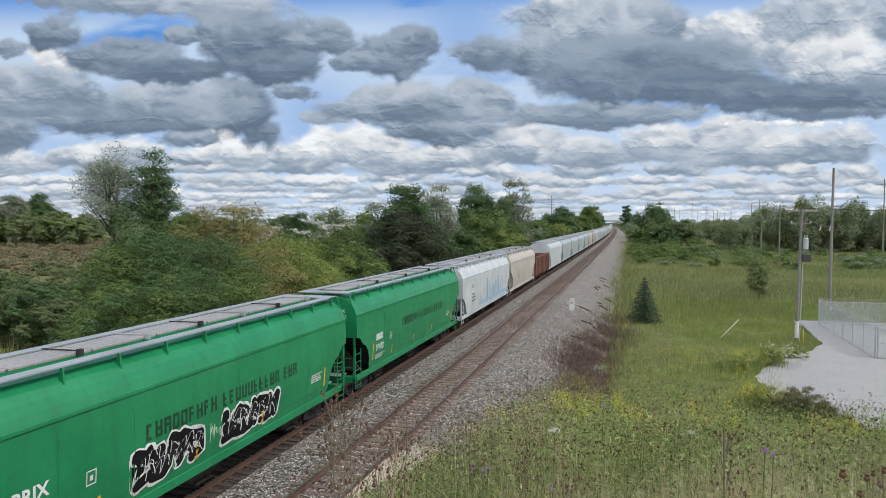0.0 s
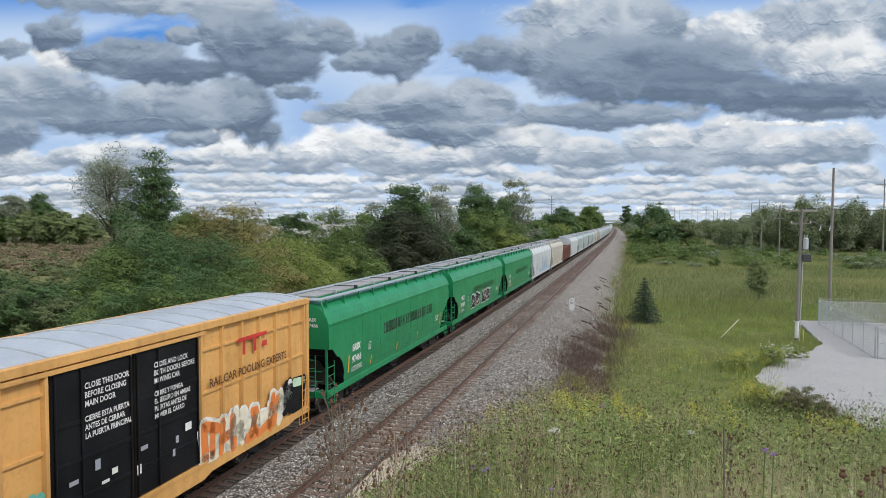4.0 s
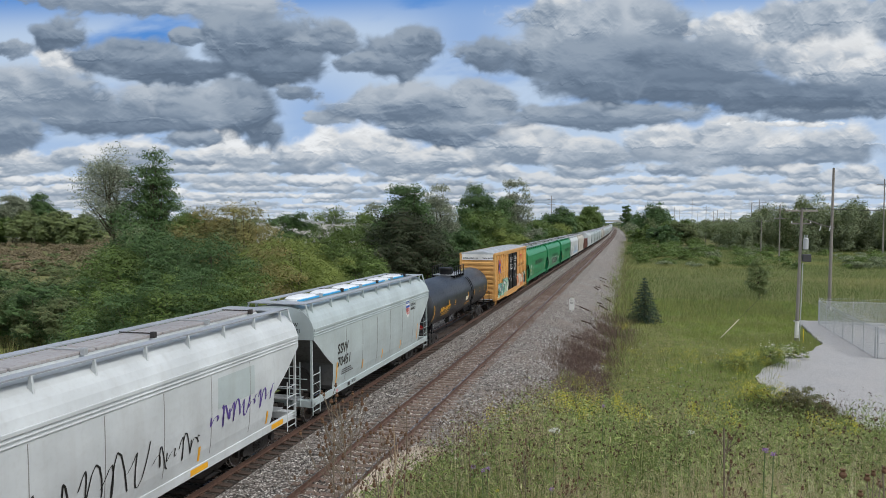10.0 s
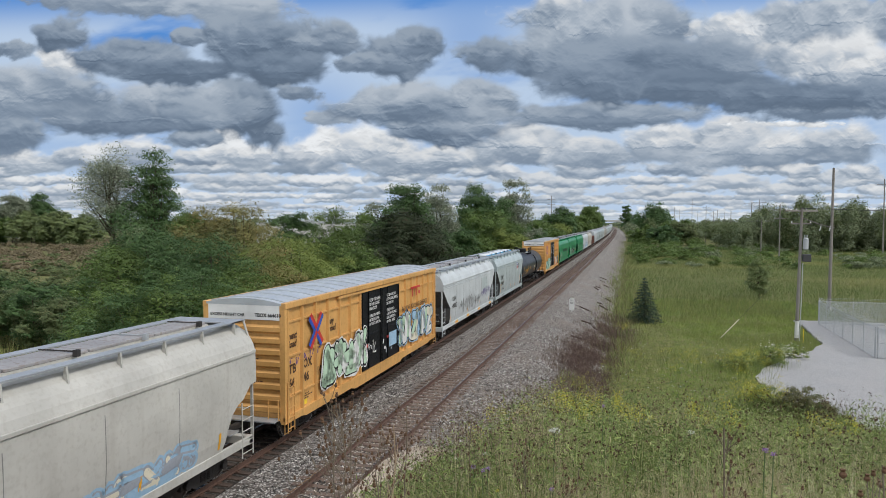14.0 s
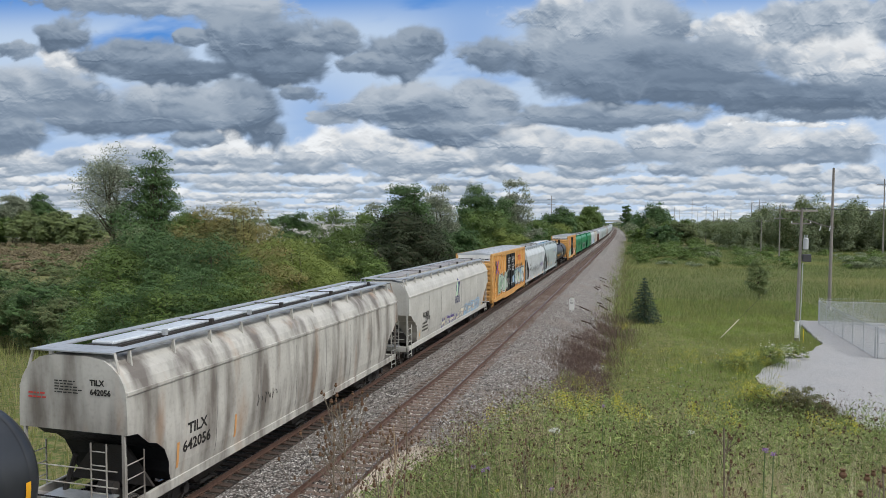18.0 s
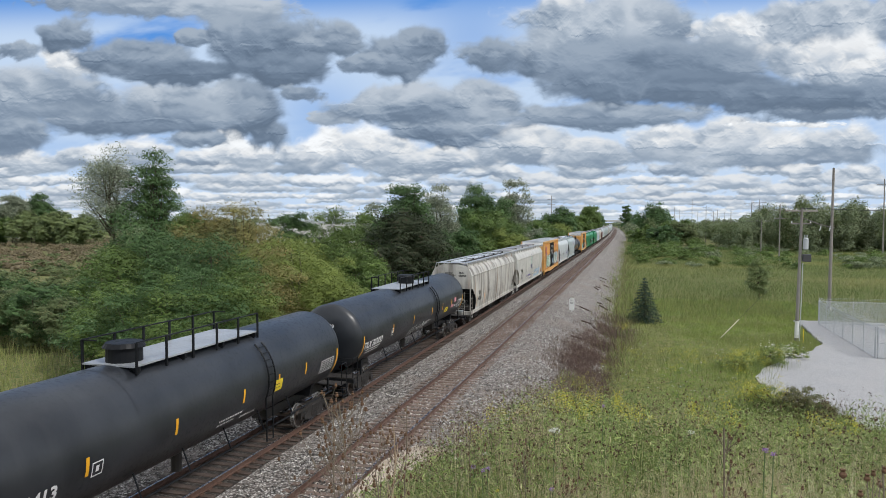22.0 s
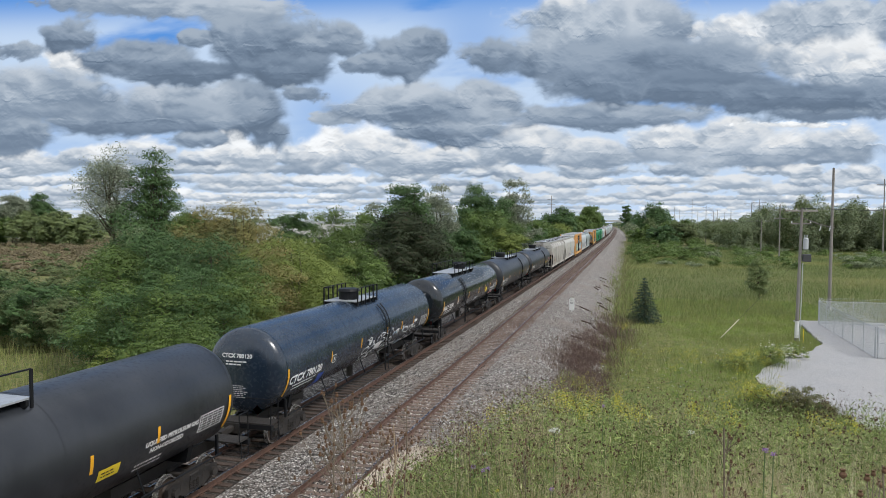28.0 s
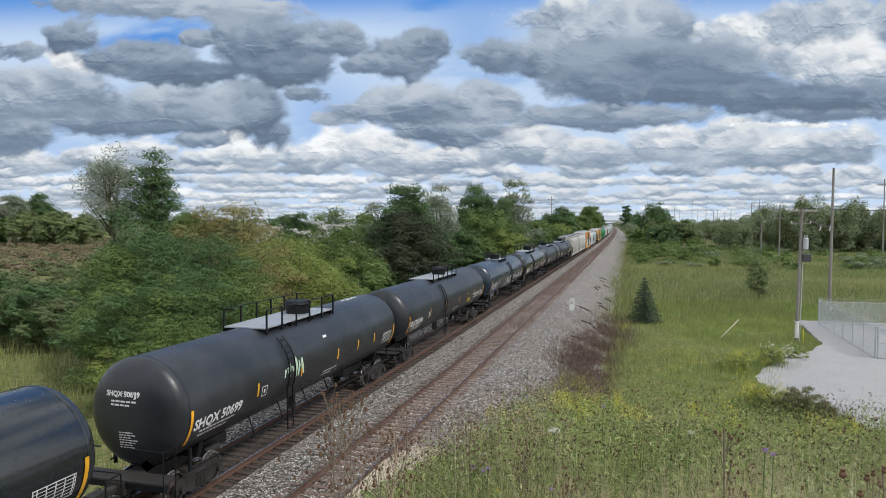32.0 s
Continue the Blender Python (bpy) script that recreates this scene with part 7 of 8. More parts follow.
def ground_points(rng, n, xr, yr, keep=None, power=1.0):
    x = rng.uniform(*xr, n)
    y = yr[0] + (yr[1] - yr[0]) * rng.random(n) ** power
    if keep is not None:
        k = keep(x, y)
        x, y = x[k], y[k]
    return np.stack([x, y, ground_z(x, y) - .02], 1)


LOT = ((20.9, 46.6), (22.2, 50.3), (24.2, 53.8), (26.4, 57.2), (27.9, 60.2), (28.3, 65), (28.9, 74.5), (60, 74.5), (75, 60), (75, 28), (40, 31), (27, 34.2), (22.6, 37.4), (20.8, 41.5))


def in_lot(x, y, grow=0.0):
    c = np.zeros(np.shape(x), bool)
    pts = LOT
    for (x0, y0), (x1, y1) in zip(pts, pts[1:] + pts[:1]):
        hit = ((y0 > y) != (y1 > y)) & (x < (x1 - x0) * (y - y0) / (y1 - y0 + 1e-9) + x0)
        c ^= hit
    return c


def heads(P, size, leaf, rng, name, label, flat=False, per=6, spread=.06, category="flowers"):
    """Flower or seed heads made of small petals round each point."""
    n = len(P)
    Q = np.repeat(P, per, axis=0) + rng.normal(size=(n * per, 3)) * spread * (np.array([1, 1, .18]) if flat else np.array([1, 1, 1.3]))
    N = np.tile(np.array([[0, 0, 1.0]]), (len(Q), 1)) if flat else unit(rng, len(Q))
    V = leaf_quads(rng, Q, N * (2.2 if flat else 1), size, .8)
    ob = fast_mesh(name, V, 4, LF[leaf])
    return tagged(ob, label, category, kind="stuff")


def meadow():
    rng = np.random.default_rng(5)
    # ---- bank in front of the camera
    n = 150000
    d = 2.3 + 10.5 * rng.random(n) ** .8
    b = np.radians(rng.uniform(-30, 26, n))
    x, y = EYE[0] + d * np.sin(b), d * np.cos(b)
    k = (x > 9.0 + .9 * rng.random(n) ** 2) & (y < 13.5) & (rng.random(n) < .22 + 1.1 * smooth(.4, .62, fbm(x * 3.2, y * 3.2, 3, 73)))
    x, y, d = x[k], y[k], d[k]
    P = np.stack([x, y, ground_z(x, y) - .02], 1)
    patch = fbm(x * .9, y * .9, 3, 70)
    h = (.12 + .62 * patch) * (.6 + .6 * fbm(x * 3.2, y * 3.2, 3, 73)) * rng.uniform(.55, 1.25, len(x)) * np.interp(x, (9.2, 10.4, 11.4), (.4, .6, 1))
    dry = rng.random(len(x)) < .2 + .55 * smooth(.42, .66, fbm(x * 1.7, y * 1.7, 3, 71))
    sel = ~dry
    blades("bank_grass", "tall green grass on the bank", P[sel], h[sel], .004 + .007 * rng.random(sel.sum()) ** 2, "grass", rng, 3, .6)
    sel = dry
    blades("bank_dry_grass", "straw-coloured dry grass stems on the bank", P[sel], h[sel] * 1.6, .0036, "grass_dry", rng, 3, .5)
    # leafy weeds: stems with many small leaves
    m = 7000
    d = 4.4 + 8.6 * rng.random(m) ** .75
    b = np.radians(rng.uniform(-22, 26, m))
    x, y = EYE[0] + d * np.sin(b), d * np.cos(b)
    k = (x > 9.0) & (y < 13)
    x, y = x[k], y[k]
    W = np.stack([x, y, ground_z(x, y)], 1)
    hw = rng.uniform(.3, 1.0, len(W)) * (.5 + fbm(x * 1.3, y * 1.3, 3, 76)) * np.interp(x, (9.2, 10.4, 11.4), (.4, .6, 1))
    blades("weed_stems", "thin upright weed stems on the bank", W, hw, .007, "weed", rng, 2, .2, "weeds")
    L = np.repeat(W, 22, axis=0)
    t = rng.random(len(L)) ** .8
    L = L + rng.normal(size=L.shape) * np.array([.07, .07, .02])
    L[:, 2] += t * np.repeat(hw, 22) * .95
    fast = leaf_quads(rng, L, unit(rng, len(L)) + np.array([0, 0, .5]), .03, .17)
    tagged(fast_mesh("weed_leaves", fast, 4, LF["weed"]), "narrow green weed leaves on the bank", "weeds", kind="stuff")
    # broad low leaves between the stems
    m = 26000
    d = 3.2 + 9.4 * rng.random(m) ** .8
    b = np.radians(rng.uniform(-26, 26, m))
    x, y = EYE[0] + d * np.sin(b), d * np.cos(b)
    k = (x > 8.9) & (y < 13.2) & (fbm(x * 1.6, y * 1.6, 3, 75) > .46)
    x, y = x[k], y[k]
    Q = np.stack([x, y, ground_z(x, y) + rng.uniform(.12, .6, len(x))], 1)
    tagged(fast_mesh("broad_leaves", leaf_quads(rng, Q, unit(rng, len(Q)) + np.array([0, 0, 1.1]), .026, .5), 4, LF["weed"]), "green broad weed leaves on the bank", "weeds", kind="stuff")
    # seed heads of knapweed on wiry stems
    m = 620
    d = 4.2 + 8.0 * rng.random(m)
    b = np.radians(rng.uniform(-23, 26, m))
    x, y = EYE[0] + d * np.sin(b), d * np.cos(b)
    k = (x > 8.8) & (y < 12.5)
    x, y = x[k], y[k]
    S = np.stack([x, y, ground_z(x, y)], 1)
    hs = rng.uniform(.6, 1.1, len(S)) * np.interp(x, (9.2, 10.4, 11.4), (.5, .7, 1))
    blades("knapweed_stems", "wiry brown knapweed stems on the bank", S, hs, .005, "grass_dry", rng, 2, .05, "weeds")
    T = np.repeat(S, 7, axis=0) + rng.normal(size=(len(S) * 7, 3)) * np.array([.09, .09, .1])
    T[:, 2] += np.repeat(hs, 7) * .92
    heads(T, .0075, "seed", rng, "seed_heads", "small brown seed heads on the bank", per=4, spread=.006)
    x, y = rng.normal(10.6, .4, 260), rng.uniform(7.2, 13.2, 260)
    d, b = rng.uniform(5.2, 8.2, 150), np.radians(rng.uniform(-17, -5, 150))
    x, y = np.concatenate([x, EYE[0] + d * np.sin(b)]), np.concatenate([y, d * np.cos(b)])
    k = (x > 9.5) & (y < 13)
    x, y = x[k], y[k]
    S = np.stack([x, y, ground_z(x, y)], 1)
    hs = rng.uniform(.5, 1.25, len(S)) * np.where(x < 10.5, .5, 1)
    blades("dry_weed_stems", "tall greyish-brown dry weed stems at the wall", S, hs, .006, "dry_brown", rng, 3, .12, "weeds")
    T = np.repeat(S, 9, axis=0) + rng.normal(size=(len(S) * 9, 3)) * np.array([.06, .06, .13])
    T[:, 2] += np.repeat(hs, 9) * .85
    heads(T, .008, "dry_brown", rng, "dry_weed_heads", "small brown seed clusters on dry weeds", per=3, spread=.012)
    # goldenrod on the bank's far edge and in the field
    G = []
    for gx, gy, gn, sp_ in ((11.9, 8.9, 9, .35), (12.6, 9.0, 12, .4), (13.4, 9.2, 8, .5), (14.4, 9.6, 8, .5), (15.3, 8.6, 4, .4), (11.3, 9.2, 3, .3), (14.0, 7.4, 2, .3)):
        G.append(np.stack([rng.normal(gx, sp_, gn), rng.normal(gy, sp_ * .7, gn)], 1))
    G = np.concatenate(G)
    G3 = np.column_stack([G, ground_z(G[:, 0], G[:, 1])])
    hg = rng.uniform(.55, .85, len(G3))
    blades("goldenrod_stems", "green goldenrod stems on the bank", G3, hg, .008, "weed", rng, 2, .1, "weeds")
    T = np.repeat(G3, 10, axis=0) + rng.normal(size=(len(G3) * 10, 3)) * np.array([.05, .05, .05])
    T[:, 2] += np.repeat(hg, 10)
    heads(T, .009, "gold", rng, "goldenrod_heads", "yellow goldenrod flowers on the bank", per=16, spread=.03)
    # field goldenrod clumps
    F = []
    for gx, gy, gn, sp_ in ((20.4, 45.0, 14, .8), (22.0, 50.4, 30, .9), (20.0, 48.4, 32, .9), (19.6, 38.8, 60, .6), (20.7, 39.4, 34, .7), (10.6, 35, 26, .5), (10.2, 39, 20, .5), (16, 47, 30, 2), (12.5, 60, 10, .5)):
        F.append(np.stack([rng.normal(gx, sp_, gn), rng.normal(gy, sp_, gn)], 1))
    F = np.concatenate(F)
    F3 = np.column_stack([F, ground_z(F[:, 0], F[:, 1])])
    hf = rng.uniform(.7, 1.3, len(F3))
    blades("field_weed_stems", "leafy green weed stems in the field", np.repeat(F3, 5, axis=0) + rng.normal(size=(len(F3) * 5, 3)) * np.array([.2, .2, 0]), np.repeat(hf, 5), .022, "weed", rng, 2, .45, "weeds")
    T = np.repeat(F3, 9, axis=0) + rng.normal(size=(len(F3) * 9, 3)) * np.array([.16, .16, .12])
    T[:, 2] += np.repeat(hf, 9)
    heads(T, .022, "gold", rng, "goldenrod_clumps", "yellow goldenrod clumps in the field", per=4, spread=.07)
    # white and yellow dots in the field
    Wp = ground_points(rng, 700, (11, 24), (33, 62), lambda x, y: (~in_lot(x, y)) & (fbm(x * .3, y * .3, 3, 80) > .5))
    Wp[:, 2] += rng.uniform(.35, .7, len(Wp))
    heads(Wp, .03, "lace", rng, "field_flowers", "small white wildflowers in the field", True, 3, .03)
    Wp = np.column_stack([rng.normal(23.3, .8, 130), rng.normal(51.0, 1.1, 130)])
    Wp = np.column_stack([Wp, ground_z(Wp[:, 0], Wp[:, 1]) + rng.uniform(.6, 1.4, 130)])
    heads(Wp, .05, "lace", rng, "aster_flowers", "creamy white flowers on a leafy clump", True, 4, .05)
    # ---- field grass to the right of the line
    free = lambda x, y: (~in_lot(x, y)) & (x > 10.7 + 1.6 * fbm(y * .35, y * 0, 3, 95))
    P = ground_points(rng, 210000, (10.7, 34), (28, 92), free, .9)
    p1 = fbm(P[:, 0] * .25, P[:, 1] * .25, 4, 84)
    hh = (.1 + .42 * p1) * rng.uniform(.4, 1.3, len(P))
    k = P[:, 0] + 4 * (p1 - .5) > 15.5
    blades("field_grass", "short bright green grass round the pole", P[k], hh[k] * .8, .02, "lime", rng, 1, .9)
    blades("field_grass", "rough green meadow grass by the embankment", P[~k], hh[~k], .014, "grass", rng, 1, .9)
    P = ground_points(rng, 40000, (12.5, 30), (50, 95), lambda x, y: free(x, y) & (fbm(x * .2, y * .2, 3, 88) > .52), .9)
    blades("field_tall_grass", "tall yellow-green field grass", P, rng.uniform(.35, .9, len(P)), .016, "reed", rng, 1, .6)
    # marsh reeds
    P = ground_points(rng, 260000, (12.5, 130), (72, 250), lambda x, y: (x < 14 + y * .62) & ~in_lot(x, y), .75)
    p2 = fbm(P[:, 0] * .035, P[:, 1] * .075, 5, 90)
    depth = P[:, 1] * .964 - (P[:, 0] - EYE[0]) * .265
    front = smooth(66, 74, depth) * smooth(108, 92, depth + 26 * (p2 - .5))
    k = p2 + .06 * rng.normal(size=len(P)) - .16 * front > .5
    hh = (.2 + .75 * p2) * rng.uniform(.5, 1.25, len(P)) * (1 + .55 * front)
    blades("marsh_reeds", "tan and yellow-green marsh grass", P[k], hh[k], .04, "reed", rng, 1, .9, "reeds")
    blades("marsh_cattails", "darker green marsh cattails", P[~k], hh[~k] * 1.35, .045, "cattail", rng, 1, .7, "reeds")
    # brown dock along the toe of the ballast
    P = np.stack([rng.normal(0, 1.05, 64000), rng.uniform(32, 76, 64000), np.zeros(64000)], 1)
    P[:, 0] += np.interp(P[:, 1], (34, 40, 68, 74), (9.7, 10.0, 11.7, 12.0))
    P[:, 0] += .8 * (fbm(P[:, 1] * .3, P[:, 1] * 0, 3, 94) - .5)
    P[:, 2] = np.maximum(ground_z(P[:, 0], P[:, 1]), bed_z(P[:, 0]) - .05)
    P = P[rng.random(len(P)) < (np.exp(-((P[:, 1] - 52) / 13) ** 2) + .1) * (.25 + 1.3 * smooth(.4, .6, fbm(P[:, 0] * .6, P[:, 1] * .35, 3, 97)))]
    blades("brown_dock", "rusty brown dried dock along the ballast", P, rng.uniform(.15, .75, len(P)), .014, "brown_weed", rng, 2, 1.0, "weeds")
    for leaf, lab, cnt in (("weed", "green weeds along the ballast toe", 9000), ("reed", "straw-coloured weeds along the ballast toe", 8000), ("brown_weed", "brown dried weeds along the ballast toe", 6000)):
        y = 50 + 290 * rng.random(cnt) ** 1.35
        y = y[rng.random(cnt) < .12 + .88 * smooth(50, 95, y)]
        cnt = len(y)
        x = 11.6 + .004 * y + rng.normal(size=cnt) * (.75 + .003 * y) + 1.2 * (fbm(y * .2, y * 0, 3, 98) - .5) + bend(y)
        P = np.stack([x, y, np.maximum(ground_z(x, y), bed_z(x - bend(y)) - .05)], 1)
        blades("toe_weeds", lab, P, rng.uniform(.2, 1.0, cnt) * (.5 + fbm(y * .15, x * .3, 2, 99)), .03, leaf, rng, 2, .6, "weeds")
    for leaf, lab, cnt in (("grass", "yellow-green grass on the ballast shoulder", 6500), ("weed", "green weeds on the ballast shoulder", 1800), ("grass_dry", "dry stems on the ballast shoulder", 1500)):
        y = rng.uniform(15, 41, cnt)
        x = rng.normal(9.7, .75, cnt)
        k = fbm(x * .8, y * .4, 3, 96) + .25 * (x - 9.3) > .5
        x, y = x[k], y[k]
        P = np.stack([x, y, np.maximum(ground_z(x, y), bed_z(x) - .05)], 1)
        blades("shoulder_weeds", lab, P, rng.uniform(.2, .75, len(P)), .012, leaf, rng, 2, .6, "weeds")
    # left meadow and verge
    P = ground_points(rng, 50000, (-75, -6.5), (18, 95), lambda x, y: x > -75, .9)
    blades("verge_grass", "rank yellow-green meadow grass beyond the train", P, rng.uniform(.4, 1.1, len(P)), .06, "reed", rng, 1, .4)
    P = ground_points(rng, 30000, (-6.2, -5.0), (10, 300), None, .7)
    # gravel edge weeds by the lot
    P = np.column_stack([rng.normal(22.0, 1.0, 2600), rng.normal(38.3, 1.1, 2600)])
    P = np.column_stack([P, ground_z(P[:, 0], P[:, 1])])
    blades("lot_edge_weeds", "olive-brown weeds at the gravel's edge", P, rng.uniform(.3, .9, len(P)), .014, "olive", rng, 2, .6, "weeds")
    P = np.column_stack([rng.normal(22.9, 1.5, 2600), rng.normal(51.0, 1.8, 2600)])
    P = np.column_stack([P, ground_z(P[:, 0], P[:, 1])])
    P = P[~in_lot(P[:, 0], P[:, 1])]
    blades("lot_edge_weeds", "leafy green weeds at the gravel's edge", P, rng.uniform(.3, .9, len(P)), .016, "weed", rng, 2, .6, "weeds")
    for lab, gx, gy, h, r, leaf in (("leafy green goldenrod bush beside the gravel", 22.4, 50.6, 1.5, 1.3, "weed"), ("olive-brown weed bush beside the gravel", 21.5, 38.2, 1.5, 1.2, "olive"), ("olive-brown weed bush beside the gravel", 22.4, 37.3, 1.1, .9, "olive"), ("leafy green goldenrod bush beside the gravel", 20.0, 38.9, 1.35, 1.1, "weed"), ("leafy green weed bush in the field", 20.0, 48.6, 1.1, 1.4, "weed"), ("yellowish weed bush beside the gravel", 22.9, 35.6, .9, .8, "grass"), ("low leafy weed bush by the pole", 24.4, 53.9, 1.0, 1.1, "weed")):
        tree(lab, "bush", gx, gy, h, r, leaf, 9000, .032, .02, 26, 0, int(gx * 7 + gy), "bush")


meadow()

# ---------------------------------------------------------------- bank wall
def bank_wall():
    bm = B()
    prism(bm, ((-20, -1.2), (15.4, -1.2), (15.4, 2.62), (13.2, 3.0), (-20, 3.35)), "x", 8.2, 8.93)
    w = part("wall_bank", bm, M["concrete"], None)
    tagged(w, "weathered tan concrete wing wall beside the track", "wall", kind="structure")
    bm = B()
    box(bm, 8.17, 8.96, 13.22, 13.25, 2.9, 2.965)
    part("joint", bm, M["seam"], w)


bank_wall()


# ---------------------------------------------------------------- gravel lot
def gravel_lot():
    cz = -1.78
    bm = B()
    pts = []
    n = len(LOT)
    rng = random.Random(4)
    for i in range(n):
        (x0, y0), (x1, y1) = LOT[i], LOT[(i + 1) % n]
        m = max(2, int(math.hypot(x1 - x0, y1 - y0) / 1.2))
        for k in range(m):
            t = k / m
            pts.append((x0 + (x1 - x0) * t + rng.uniform(-.22, .22), y0 + (y1 - y0) * t + rng.uniform(-.22, .22)))
    top = [bm.verts.new((x, y, cz)) for x, y in pts]
    low = [bm.verts.new((x, y, cz - .5)) for x, y in pts]
    f = bm.faces.new(top)
    for i in range(len(pts)):
        j = (i + 1) % len(pts)
        bm.faces.new((top[j], top[i], low[i], low[j]))
    bmesh.ops.triangulate(bm, faces=[f])
    bmesh.ops.recalc_face_normals(bm, faces=bm.faces)
    tagged(part("pavement_gravel", bm, M["gravel"]), "pale grey crushed limestone lot", "gravel lot", kind="structure")


gravel_lot()
LOT_Z = -1.78


# ---------------------------------------------------------------- chain-link fence
def link_material():
    m, n, l, b = _nodes("chain_link")
    b.inputs["Base Color"].default_value = (.55, .58, .60, 1)
    b.inputs["Metallic"].default_value, b.inputs["Roughness"].default_value = .3, .5
    co = n.new("ShaderNodeTexCoord").outputs["Object"]
    add = []
    for s in (1, -1):
        mp = n.new("ShaderNodeVectorMath")
        mp.operation = "DOT_PRODUCT"
        mp.inputs[1].default_value = (14, 14, 14 * s)
        l.new(co, mp.inputs[0])
        fr = n.new("ShaderNodeMath")
        fr.operation = "FRACT"
        l.new(mp.outputs["Value"], fr.inputs[0])
        lt = n.new("ShaderNodeMath")
        lt.operation, lt.inputs[1].default_value = "LESS_THAN", .22
        l.new(fr.outputs[0], lt.inputs[0])
        add.append(lt.outputs[0])
    mx = n.new("ShaderNodeMath")
    mx.operation = "MAXIMUM"
    l.new(add[0], mx.inputs[0])
    l.new(add[1], mx.inputs[1])
    tr = n.new("ShaderNodeBsdfTransparent")
    ms = n.new("ShaderNodeMixShader")
    l.new(mx.outputs[0], ms.inputs[0])
    l.new(tr.outputs[0], ms.inputs[1])
    l.new(b.outputs[0], ms.inputs[2])
    l.new(ms.outputs[0], n["Material Output"].inputs["Surface"])
    return m


M["link"] = link_material()


def fence_run(label, p0, p1, posts, gate=False):
    f = tagged(new("chain_link_fence"), label, "fence", "fence round the gravel lot")
    p0, p1 = Vector((*p0, LOT_Z)), Vector((*p1, LOT_Z))
    d = (p1 - p0).normalized()
    out = Vector((d.y, -d.x, 0))
    H = 2.15
    for k in range(posts):
        p = p0.lerp(p1, k / (posts - 1))
        r = .055 if k in (0, posts - 1) else .033
        bm = B()
        tube(bm, p - Vector((0, 0, .2)), p + Vector((0, 0, H + (.1 if k in (0, posts - 1) else 0))), r, 8)
        po = part("post", bm, M["fence"], f)
        bm = B()
        tube(bm, p + Vector((0, 0, H)), p + Vector((0, 0, H + .32)) - out * .25, .018, 5)
        part("barb_arm", bm, M["fence"], po)
    for z in (H, .05) + ((1.1,) if gate else ()):
        bm = B()
        tube(bm, p0 + Vector((0, 0, z)), p1 + Vector((0, 0, z)), .024, 6)
        part("rail", bm, M["fence"], f)
    for k in range(3):
        bm = B()
        o = Vector((0, 0, H + .08 + .11 * k)) - out * (.07 + .08 * k)
        tube(bm, p0 + o, p1 + o, .007, 4)
        part("barbed_wire", bm, M["fence"], f)
    bm = B()
    q = [p0 + Vector((0, 0, .05)), p1 + Vector((0, 0, .05)), p1 + Vector((0, 0, H)), p0 + Vector((0, 0, H))]
    bm.faces.new([bm.verts.new(v + out * .03) for v in q])
    part("chain_link_mesh", bm, M["link"], f)
    bm = B()
    a, b = p0.lerp(p1, 0), p0.lerp(p1, 1 / (posts - 1))
    tube(bm, a + Vector((0, 0, .1)), p0.lerp(p1, 2 / (posts - 1)) + Vector((0, 0, 1.1)), .018, 5)
    part("brace", bm, M["fence"], f)
    return f


fence_run("galvanised chain-link fence with barbed wire along the drive", (30.5, 72.2), (30.1, 55.2), 7)
fence_run("galvanised chain-link fence with barbed wire behind the lot", (30.6, 72.3), (62, 72.6), 12)
fence_run("galvanised chain-link gate panel at the lot", (30.2, 55.0), (44, 54.2), 4, True)


def fence_sign():
    s = tagged(new("fence_sign"), "small blank white sign on the fence", "sign")
    bm = B()
    box(bm, 30.25, 30.27, 67.0, 67.5, .12, .42, .005)
    part("board", bm, M["white"], s)


fence_sign()


def shed():
    s = tagged(new("equipment_shed"), "small red and white equipment shed in the lot", "shed")
    x, y = 36.2, 66.0
    bm = B()
    box(bm, x, x + 5, y, y + 4, LOT_Z, LOT_Z + 1.9)
    part("wall", bm, M["white"], s)
    bm = B()
    prism(bm, ((x - .3, LOT_Z + 1.9), (x + 5.3, LOT_Z + 1.9), (x + 2.5, LOT_Z + 3.0)), "y", y - .3, y + 4.3)
    part("roof", bm, M["wall_brick"], s)
    bm = B()
    box(bm, x + .8, x + 1.7, y - .02, y, LOT_Z, LOT_Z + 1.8)
    part("door", bm, M["wall_brick"], s)


shed()

# ---------------------------------------------------------------- utility poles
POLE_TOPS = {}


